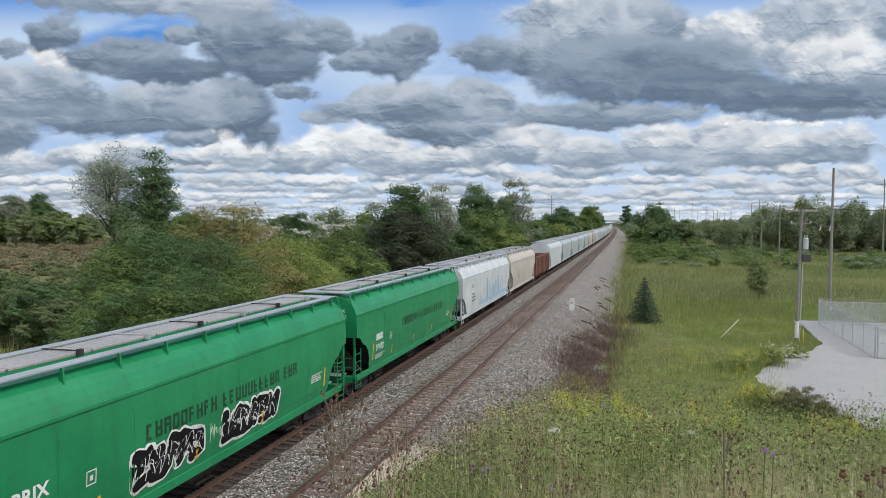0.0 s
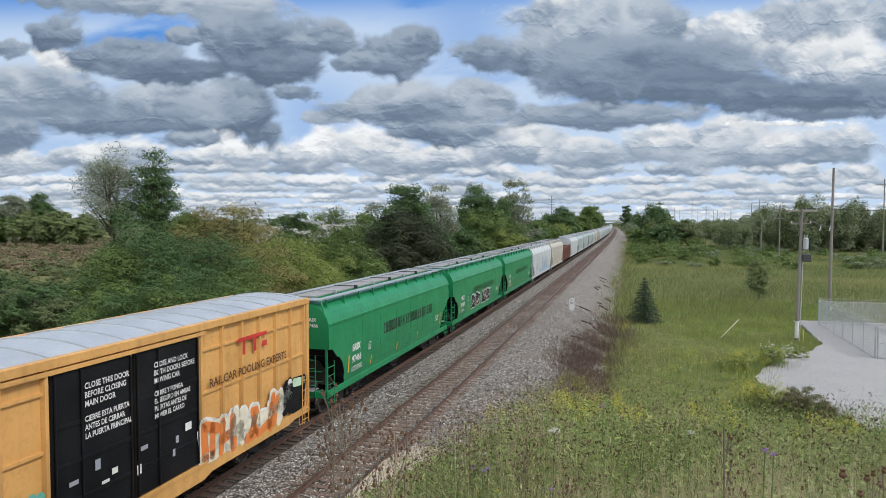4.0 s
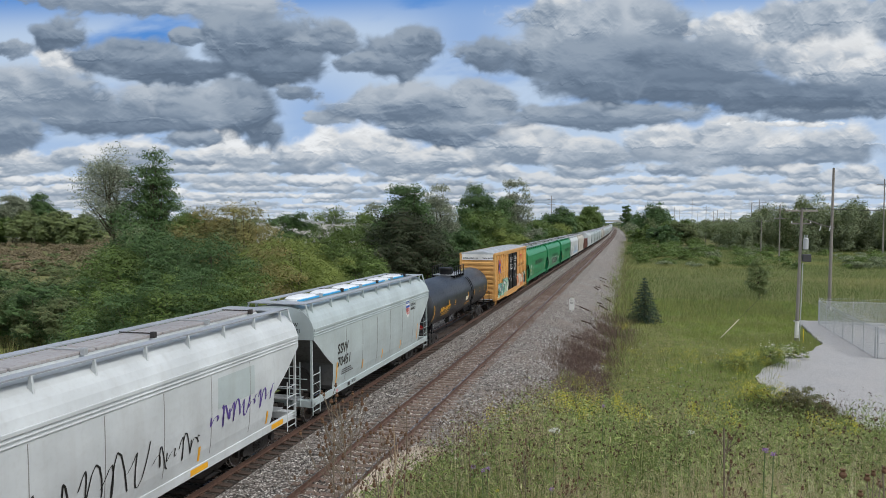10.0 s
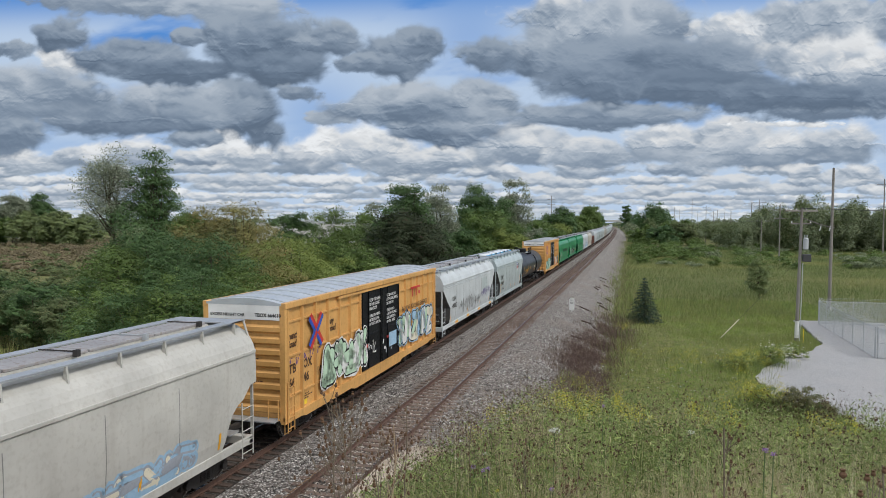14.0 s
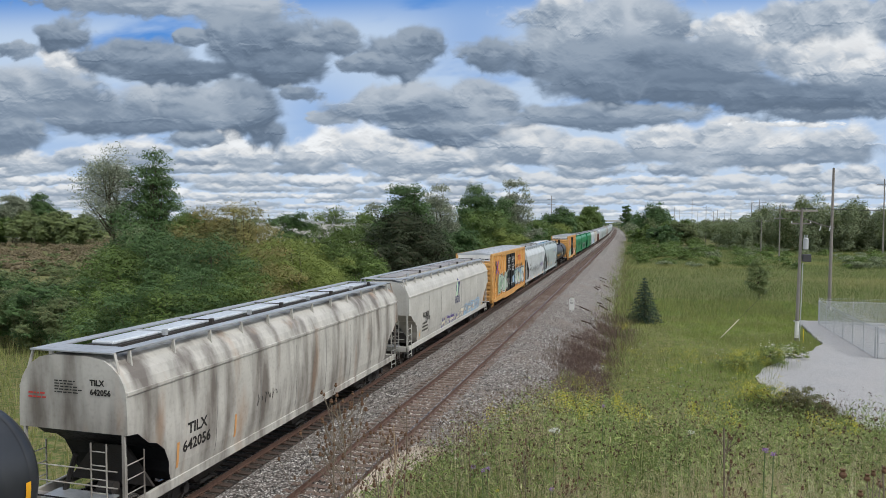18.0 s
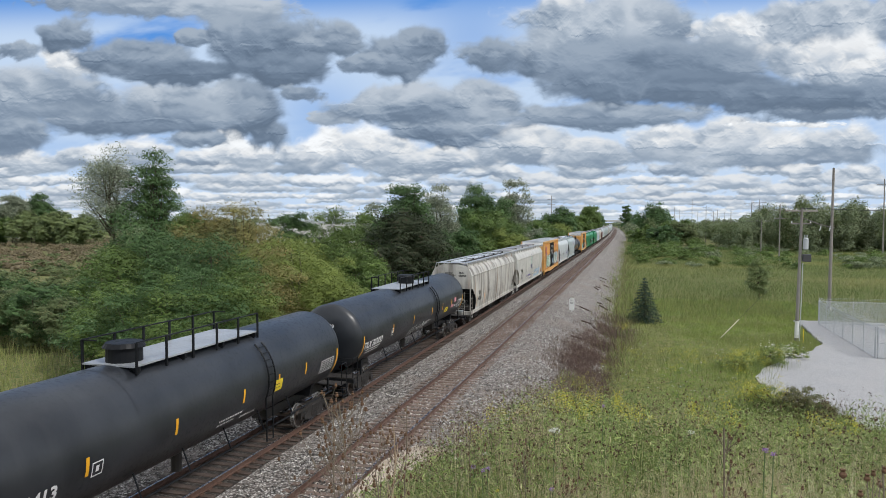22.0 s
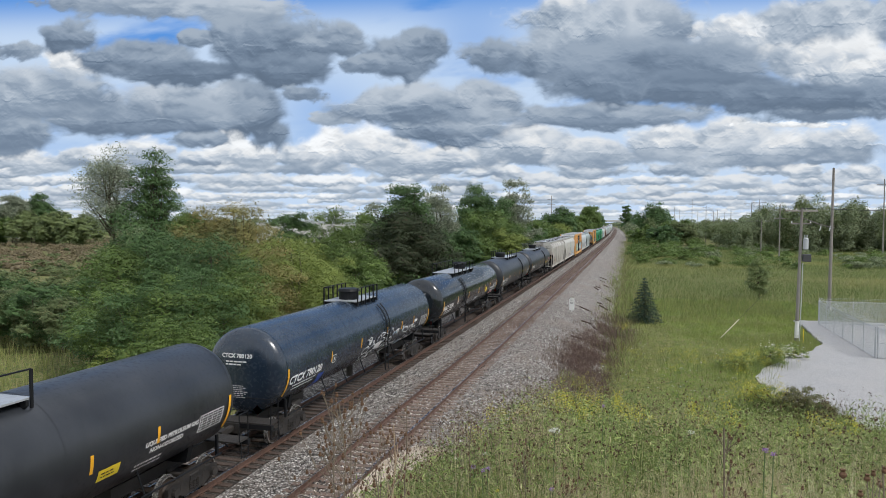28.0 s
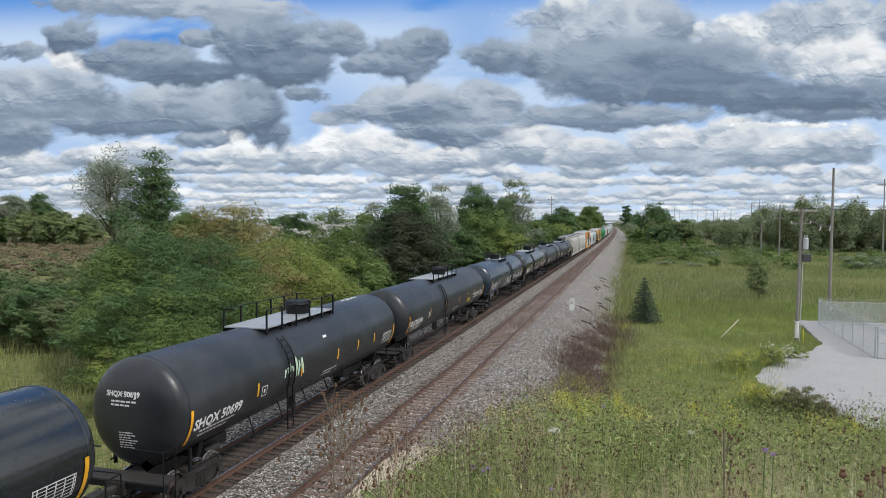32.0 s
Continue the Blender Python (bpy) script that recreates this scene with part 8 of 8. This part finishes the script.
def utility_pole(key, label, x, y, h, arms=(), lean=0.0, r=.15, extras=False, z=None):
    z0 = float(ground_z(x, y)) - .3 if z is None else z
    t = tagged(new("utility_pole"), label, "utility pole", "utility poles by the line")
    t.location = (x, y, z0)
    bm = B()
    for k in range(4):
        a, b = k / 4, (k + 1) / 4
        tube(bm, (lean * h * a, 0, h * a), (lean * h * b, 0, h * b), r * (1 - .4 * a), 10, r * (1 - .4 * b), k in (0, 3))
    part("pole", bm, M["pole_wood"], t)
    tops = []
    for za, half, ang, pins in arms:
        c, s = math.cos(radians(ang)), math.sin(radians(ang))
        cx = lean * za
        bm = B()
        loft(bm, [[(cx + c * q * half - s * u, s * q * half + c * u + .12, za + w) for u, w in ((-.05, -.06), (.05, -.06), (.05, .06), (-.05, .06))] for q in (-1, 1)])
        arm = part("crossarm", bm, M["pole_wood"], t)
        bm = B()
        tube(bm, (cx + c * half * .5, s * half * .5 + .12, za - .04), (cx, .12, za - .5), .015, 4)
        tube(bm, (cx - c * half * .5, -s * half * .5 + .12, za - .04), (cx, .12, za - .5), .015, 4)
        part("arm_brace", bm, M["wire"], arm)
        for q in np.linspace(-.92, .92, pins):
            bm = B()
            p = (cx + c * q * half, s * q * half + .12, za + .06)
            tube(bm, p, (p[0], p[1], p[2] + .16), .045, 7, .03)
            part("insulator", bm, M["porcelain"], arm)
            tops.append(Vector((x + p[0], y + p[1], z0 + p[2] + .17)))
    if extras:
        bm = B()
        tube(bm, (.36 + lean * h * .8, -.08, h * .70), (.36 + lean * h * .8, -.08, h * .70 + .85), .2, 14)
        tube(bm, (.36 + lean * h * .8, -.08, h * .70 + .85), (.36 + lean * h * .8, -.08, h * .70 + .93), .21, 14, .12)
        tf = part("transformer", bm, M["pole_grey"], t, "pale grey pole transformer")
        for dx in (-.08, .08):
            bm = B()
            tube(bm, (.36 + lean * h * .8 + dx, -.08, h * .70 + .9), (.36 + lean * h * .8 + dx, -.08, h * .70 + 1.15), .035, 6)
            part("bushing", bm, M["porcelain"], tf)
        bm = B()
        box(bm, .32, .95, -.22, .22, h * .61, h * .61 + .6, .03)
        part("junction_box", bm, M["wire"], t, "dark junction box")
        bm = B()
        tube(bm, (.22, -.1, .2), (.22 + lean * h * .58, -.1, h * .6), .035, 6)
        part("conduit", bm, M["pole_grey"], t)
        bm = B()
        tube(bm, (lean * .9, 0, .6), (lean * 2, 0, 2.0), .162, 12, .158)
        part("pole_wrap", bm, M["white"], t, "pale wrap round the pole's foot")
        bm = B()
        path_tube(bm, [(lean * h * .93, .1, h * .93), (1.4, -.6, h * .88), (2.4, -1.0, h * .855)], .04, 5)
        part("cutout_arm", bm, M["pole_wood"], t)
        for q in (1.5, 2.2):
            bm = B()
            tube(bm, (q, -.65, h * .87), (q - .1, -.65, h * .87 - .4), .04, 6)
            part("fuse_cutout", bm, M["porcelain"], t)
    POLE_TOPS[key] = tops or [Vector((x + lean * h, y, z0 + h))]
    return t


def wire(a, b, sag, n=12, r=.014):
    pts = []
    for k in range(n + 1):
        t = k / n
        p = a.lerp(b, t)
        pts.append(p - Vector((0, 0, sag * 4 * t * (1 - t))))
    bm = B()
    path_tube(bm, pts, r, 4)
    return tagged(part("power_line", bm, M["wire"]), "thin sagging overhead wire between poles", "wire", "overhead wires")


def depth_spot(px_slope, depth):
    """Ground point at a sideways slope and a depth along the line of sight."""
    return spot(math.degrees(math.atan(px_slope)) - 15.35, depth / math.cos(math.atan(px_slope)))


def poles():
    utility_pole("b", "weathered wooden utility pole with transformer and crossarms", 26.4, 62.0, 11.35, ((11.1, 1.75, 35, 4), (10.05, .8, 10, 2)), .02, .16, True)
    x, y = depth_spot(.567, 77)
    utility_pole("tall", "tall bare wooden utility pole by the fence", x, y, 16.2, (), .008, .2)
    x, y = depth_spot(.6435, 190)
    utility_pole("e", "tall wooden pole with short crossarm in the marsh", x, y, 22.0, ((20.5, 1.8, 0, 2),), 0, .2)
    rows = (("m1", .492, 168, 14.4, ((13.0, 1.9, 20, 4), (10.9, 1.5, 20, 4))), ("m2", .465, 196, 10.7, ((10.3, 3.8, 15, 4),)), ("m3", .4505, 259, 17.4, ((16.8, 3.0, 12, 3),)),
            ("m4", .462, 300, 20, ((18.5, 3.0, 12, 3),)), ("m5", .4204, 259, 14.3, ((10.2, 1.8, 10, 3), (7.5, 1.8, 10, 3))), ("m6", .384, 321, 17.6, ((16.6, 1.5, 10, 2),)),
            ("m7", .3635, 395, 23.0, ((20, 1.6, 10, 2),)), ("m8", .395, 400, 16.5, ()), ("m9", .4005, 410, 17, ()), ("m10", .4113, 430, 16, ()), ("m11", .372, 470, 17, ()), ("m12", .338, 560, 22, ()), ("m13", .345, 540, 20, ()))
    for k, s, d, h, arms in rows:
        x, y = depth_spot(s, d)
        utility_pole(k, "weathered wooden utility pole standing in the marsh" if arms else "bare wooden pole far off in the marsh", x, y, h, arms, 0, .17)
    x, y = depth_spot(.158, 260)
    utility_pole("l1", "wooden pole with crossarms behind the trees", x, y, 20.5, ((19.0, 1.5, 10, 3), (17.2, 1.5, 10, 3)), 0, .18)
    for a, b in (("b", "m1"), ("m1", "m5"), ("m2", "m1"), ("m5", "m6"), ("m3", "m4")):
        A, C = POLE_TOPS[a], POLE_TOPS[b]
        for k in range(min(3, len(A), len(C))):
            wire(A[k], C[k], 1.6, r=.02)
    far_r = Vector((95, 30, 11))
    for k in range(2):
        wire(POLE_TOPS["b"][k], far_r + Vector((0, k * 1.5, 0)), 1.5)
    # slim yellow marker beside the pole
    mk = tagged(new("marker_post"), "slim yellow marker post beside the utility pole", "marker post")
    bm = B()
    z = float(ground_z(26.95, 61.4))
    tube(bm, (26.8, 61.4, z - .1), (26.8, 61.4, z + 1.15), .028, 8)
    part("post", bm, M["placard_yellow"], mk)
    # guy wire with its pale guard
    x, y = spot(22.2 - 15.35, 62.3)
    z = float(ground_z(x, y))
    g = tagged(new("guy_wire"), "pale guy-wire guard leaning out of the grass", "guy wire")
    a, b = Vector((x, y, z)), Vector((26.7, 62.0, 5.2))
    d = (b - a).normalized()
    bm = B()
    tube(bm, a, a + d * 2.2, .045, 7)
    part("guard", bm, M["cream"], g)
    bm = B()
    tube(bm, a + d * 2.2, b, .01, 4)
    part("strand", bm, M["wire"], g)


poles()


# ---------------------------------------------------------------- broken ties thrown on the slope
def timber_scraps():
    rng = random.Random(21)
    for k in range(14):
        y = 40 + 75 * (k + rng.random()) / 14
        x = rng.uniform(8.3, 10.9)
        ln = rng.uniform(.5, 1.3)
        bm = B()
        box(bm, -ln / 2, ln / 2, -.07, .07, -.05, .06, .015)
        for v in bm.verts:
            v.co += Vector((rng.uniform(-.05, .05), rng.uniform(-.02, .02), rng.uniform(-.015, .015)))
        t = part("timber_scrap", bm, M["tie_dark"])
        t.matrix_world = pose(x, y, float(bed_z(x)) + .06, 0, 18, rng.uniform(-50, 50))
        tagged(t, "dark splintered tie fragment lying on the ballast slope", "timber", "broken tie pieces on the slope")


timber_scraps()


# ---------------------------------------------------------------- milepost
def milepost():
    x, y = 7.75, 66.0
    z = float(bed_z(x)) - .25
    t = tagged(new("milepost"), "white milepost board with black number on ballast", "milepost")
    bm = B()
    sh = [(-.24, .35), (.24, .35), (.24, 1.3)] + [(.24 * math.cos(a), 1.3 + .24 * math.sin(a)) for a in np.linspace(.3, math.pi - .3, 7)] + [(-.24, 1.3)]
    prism(bm, [(x + a, z + b) for a, b in sh], "y", y - .02, y + .02)
    part("board", bm, M["white"], t)
    bm = B()
    box(bm, x - .05, x + .05, y + .02, y + .1, z - .2, z + 1.3)
    part("post", bm, M["white"], t)
    lettering("427", .2, M["text_black"], t, x - .17, z + .98, lambda q, p: y - .02, "rear", bold=.006)
    bm = B()
    for dx in (-.08, .1):
        tube(bm, (x + dx, y - .03, z + 1.32), (x + dx, y - .02, z + 1.32), .05, 8)
    part("marker_dot", bm, M["text_black"], t)


milepost()


# ---------------------------------------------------------------- far overpass and buildings
def overpass():
    o = tagged(new("overpass"), "grey concrete road overpass across the line", "bridge")
    y, cx = 905.0, float(bend(905.0))
    bm = B()
    box(bm, cx - 60, cx + 22, y, y + 10, 7.3, 8.6)
    part("deck", bm, M["wall_pale"], o)
    for yy in (y - .3, y + 10):
        bm = B()
        box(bm, cx - 60, cx + 22, yy, yy + .3, 8.4, 10.0)
        part("parapet", bm, M["wall_pale"], o)
    for xx in (cx - 9, cx + 10.5):
        bm = B()
        box(bm, xx - 1, xx + 1, y + .5, y + 9.5, -2.5, 7.3)
        part("pier", bm, M["wall_pale"], o)
    bm = B()
    prism(bm, ((cx + 16, -2.5), (cx + 45, -2.5), (cx + 22, 8.4), (cx + 18, 8.4)), "y", y - 2, y + 12)
    part("abutment", bm, M["grass_ground"], o)


overpass()


def warehouse(label, bearing, dist, w, d, h, roof_h, doors):
    x, y = spot(bearing, dist)
    z = float(ground_z(x, y)) - .1
    b = tagged(new("warehouse"), label, "building")
    b.matrix_world = pose(x, y, z, 0, 0, -bearing)
    bm = B()
    box(bm, -w / 2, w / 2, 0, d, 0, h)
    part("wall", bm, M["wall_pale"], b)
    bm = B()
    prism(bm, ((-w / 2 - .4, h), (w / 2 + .4, h), (w / 2 + .4, h + .3), (0, h + roof_h), (-w / 2 - .4, h + .3)), "y", -.4, d + .4)
    part("roof", bm, M["roof_metal"], b)
    for k in range(doors):
        xx = -w / 2 + w * (k + .6) / doors
        bm = B()
        box(bm, xx - 1.2, xx + 1.2, -.05, 0, .1, 3.0)
        part("door", bm, M["roof_dark"], b)


warehouse("pale metal warehouse beyond the trees", -26.6, 330, 46, 24, 9.4, 1.6, 4)
warehouse("low white building with dark doors across the field", -47.9, 470, 13, 9, 4.8, 1.4, 3)


# ---------------------------------------------------------------- spruce by the embankment
def spruce(x, y, h, r):
    rng = np.random.default_rng(9)
    z0 = float(ground_z(x, y))
    t = tagged(new("spruce_tree"), "dark blue-green young spruce beside the embankment", "tree")
    t.location = (x, y, z0)
    bm = B()
    tube(bm, (0, 0, 0), (0, 0, h), .09, 7, .015)
    part("trunk", bm, M["bark"], t)
    V = []
    bmb = B()
    lv = 17
    for k in range(lv):
        f = k / (lv - 1)
        z = h * (.04 + .92 * f)
        R = r * (1 - f) ** .85 + .08
        nb = int(13 - 7 * f)
        for j in range(nb):
            a = 2 * math.pi * (j + rng.random() * .6) / nb + k
            ln = R * rng.uniform(.8, 1.12)
            tip = np.array([ln * math.cos(a), ln * math.sin(a), z - ln * .18])
            base = np.array([0, 0, z])
            tube(bmb, base, tip, .018, 4, .006, False)
            m = int(70 * ln / r) + 12
            s = rng.random(m) ** .8
            P = base + (tip - base) * s[:, None] + rng.normal(size=(m, 3)) * np.array([.09, .09, .05]) * (1.1 - .4 * s[:, None])
            V.append(leaf_quads(rng, P, np.tile((math.cos(a) * .4, math.sin(a) * .4, .8), (m, 1)), .1, .22))
    part("branches", bmb, M["bark"], t)["kind"] = "stuff"
    fast_mesh("needles", np.concatenate(V), 4, LF["needle"], t)["kind"] = "stuff"


spruce(14.45, 69.6, 4.45, 1.95)


# ---------------------------------------------------------------- single plants close to the camera
M["dry_stem"] = paint("dry_stem_brown", (.2, .165, .125), .9, dirt=(.1, .07, .045), streak=0, dirt_amount=.4, spec=.1)
M["weed_stem"] = paint("green_stem", (.12, .17, .06), .8, streak=0)
M["dry_stem_pale"] = paint("dry_stem_tan", (.38, .29, .19), .9, dirt=(.2, .15, .1), streak=0, dirt_amount=.4, spec=.1)


def seed_ball(bm, c, r, rng):
    rows = []
    for i, (q, h) in enumerate(((.25, -1), (.95, -.45), (1.0, .2), (.5, .85), (.75, 1.5))):
        rows.append([(c[0] + r * q * math.cos(k * 1.047 + i), c[1] + r * q * math.sin(k * 1.047 + i), c[2] + r * h) for k in range(6)])
    loft(bm, rows)


def dried_weed(bearing, dist, top, branches, seed, ball=.0085, material="dry_stem", r=.0026, spread=.5, label="tall brown dried knapweed with seed heads on the bank", lean=(0, 0)):
    rng = random.Random(seed)
    x, y = spot(bearing, dist)
    z0 = float(ground_z(x, y))
    h = top - z0
    t = tagged(new("dried_weed"), label, "weed", "dried weeds on the bank")
    t.location = (x, y, z0 - .03)
    bm = B()
    stem = [Vector((0, 0, 0))]
    for k in range(1, 6):
        f = k / 5
        stem.append(Vector((lean[0] * f * f * h + rng.uniform(-.02, .02), lean[1] * f * f * h + rng.uniform(-.02, .02), h * f * .9)))
    for a, b in zip(stem[:-1], stem[1:]):
        tube(bm, a, b, r * 1.4, 5, r * 1.2, False)
    part("stem", bm, M[material], t)
    for k in range(branches):
        f = rng.uniform(.35, .95)
        i = min(4, int(f * 5))
        p = stem[i].lerp(stem[i + 1], f * 5 - i)
        a = rng.uniform(0, 6.28)
        out = Vector((math.cos(a), math.sin(a), 0))
        ln = spread * h * (1.05 - f) * rng.uniform(.5, 1) + .06
        q1 = p + out * ln * .5 + Vector((0, 0, ln * .55))
        q2 = q1 + out * ln * .25 + Vector((0, 0, ln * .6))
        bm = B()
        tube(bm, p, q1, r * .8, 4, r * .7, False)
        tube(bm, q1, q2, r * .7, 4, r * .5, False)
        tips = [q2]
        for _ in range(rng.choice((1, 2, 2, 3))):
            s = p.lerp(q1, rng.uniform(.4, 1))
            e = s + Vector((rng.uniform(-.07, .07), rng.uniform(-.07, .07), rng.uniform(.05, .14)))
            tube(bm, s, e, r * .6, 4, r * .5, False)
            tips.append(e)
        br = part("branch", bm, M[material], t)
        for e in tips:
            bm = B()
            seed_ball(bm, e, ball * rng.uniform(.8, 1.2), rng)
            part("seed_head", bm, M["seed_brown"], br)


M["seed_brown"] = paint("seed_head_brown", (.13, .075, .045), .9, dirt=(.24, .17, .11), streak=0, dirt_amount=.7, spec=.1)
dried_weed(-23.7, 3.5, 7.24, 18, 1)
dried_weed(-24.6, 3.7, 7.10, 13, 2)
dried_weed(-22.9, 3.9, 6.95, 11, 3)
dried_weed(-19.6, 4.0, 6.95, 7, 4, material="dry_stem_pale", spread=.25, label="pale straw-coloured dried stalk on the bank")
dried_weed(-20.8, 4.4, 6.75, 10, 5, spread=.4)
dried_weed(-18.4, 4.6, 6.9, 8, 6, spread=.3)
dried_weed(-21.7, 3.4, 6.75, 9, 7, spread=.35)
dried_weed(17.6, 2.2, 7.50, 12, 8, ball=.0085, spread=.5, r=.0018)
dried_weed(16.6, 2.5, 7.22, 9, 9, ball=.0085, spread=.5, r=.003)
dried_weed(7.2, 4.2, 6.95, 8, 10, spread=.14, r=.004, label="thin dark weed stalk standing above the grass")
dried_weed(-13.0, 5.5, 6.45, 9, 11, spread=.3)
dried_weed(-4.0, 4.6, 6.45, 9, 12, spread=.35)
dried_weed(4.0, 4.0, 6.35, 9, 13, spread=.35)
dried_weed(12.0, 4.2, 6.5, 9, 14, spread=.4)
dried_weed(-8.5, 5.0, 6.45, 9, 15, spread=.3)


def flower(bearing, dist, top, leaf, rad, flat, label, kind="wildflower", n=60):
    rng = np.random.default_rng(int(abs(bearing) * 100 + dist * 10))
    x, y = spot(bearing, dist)
    z0 = float(ground_z(x, y))
    t = tagged(new(kind), label, "flower", "wildflowers on the bank")
    t.location = (x, y, z0)
    bm = B()
    tube(bm, (0, 0, -.03), (.02, .01, top - z0), .004, 5, .003, False)
    part("stem", bm, M["weed_stem"], t)
    a, q = rng.uniform(0, 6.28, n), np.sqrt(rng.random(n)) * rad
    P = np.stack([.02 + q * np.cos(a), .01 + q * np.sin(a), (top - z0) + (.02 * rng.random(n) if flat else rad * rng.uniform(-.5, .8, n))], 1)
    N = np.tile((0, 0, 2.0), (n, 1)) if flat else unit(rng, n)
    fast_mesh("bloom", leaf_quads(rng, P, N, rad * .22, .8), 4, LF[leaf], t)


LACE = "flat white lacy flower head above the grass"
PURP = "small purple flower head above the grass"
GOLD = "small yellow flower head above the grass"
for row in ((-6.2, 4.6, 6.56, "lace", .04, True, LACE), (-12.0, 5.2, 6.18, "lace", .02, True, LACE), (4.6, 6.2, 6.15, "lace", .035, True, LACE), (-14.4, 5.6, 6.0, "lace", .016, True, LACE),
            (9.9, 3.9, 6.78, "purple", .017, False, PURP), (10.5, 3.95, 6.75, "purple", .014, False, PURP), (-2.2, 6.0, 6.38, "purple", .015, False, PURP), (-12.2, 4.4, 6.35, "purple", .014, False, PURP),
            (-11.8, 4.3, 6.4, "purple", .016, False, PURP), (15.6, 3.0, 6.6, "purple", .012, False, PURP), (-13.0, 4.6, 6.3, "purple", .016, False, PURP), (-6.5, 4.0, 6.4, "purple", .014, False, PURP),
            (-11.0, 4.2, 6.3, "gold", .012, False, GOLD), (6.0, 3.7, 6.45, "gold", .012, False, GOLD), (13.0, 3.4, 6.5, "gold", .012, False, GOLD)):
    flower(*row)


def motions():
    right = Vector((math.cos(radians(15.35)), math.sin(radians(15.35)), 0))
    fwd = heading(15.35, 0)
    drift = right * 48 + fwd * 45
    walk(backdrop, [(0.0, Matrix.Translation(drift * -0.5)), (32.0, Matrix.Translation(drift * 0.5))])

    def at(u, t):
        y = u + SPEED * (t - 6.0)
        turn = math.degrees(math.atan2(float(bend(y + 8)) - float(bend(y - 8)), 16.0))
        return pose(float(bend(y)), y, 0, 0, 0, -turn)
    for car, u in TRAIN:
        far_end = u + SPEED * 26 > 330
        times = [k * 4.0 for k in range(9)] if far_end else [0.0, 32.0]
        walk(car, [(t, at(u, t)) for t in times])
    # wheelsets roll: two frames a row, under a quarter turn
    step = 2.0 / FPS
    turn = -math.degrees(SPEED * step / .457)
    n = int(round(32.0 / step))
    for w in WHEELS:
        p = w.matrix_basis.translation.copy()
        walk(w, [(k * step, Matrix.Translation(p) @ pose(0, 0, 0, turn * k)) for k in range(n + 1)])


motions()
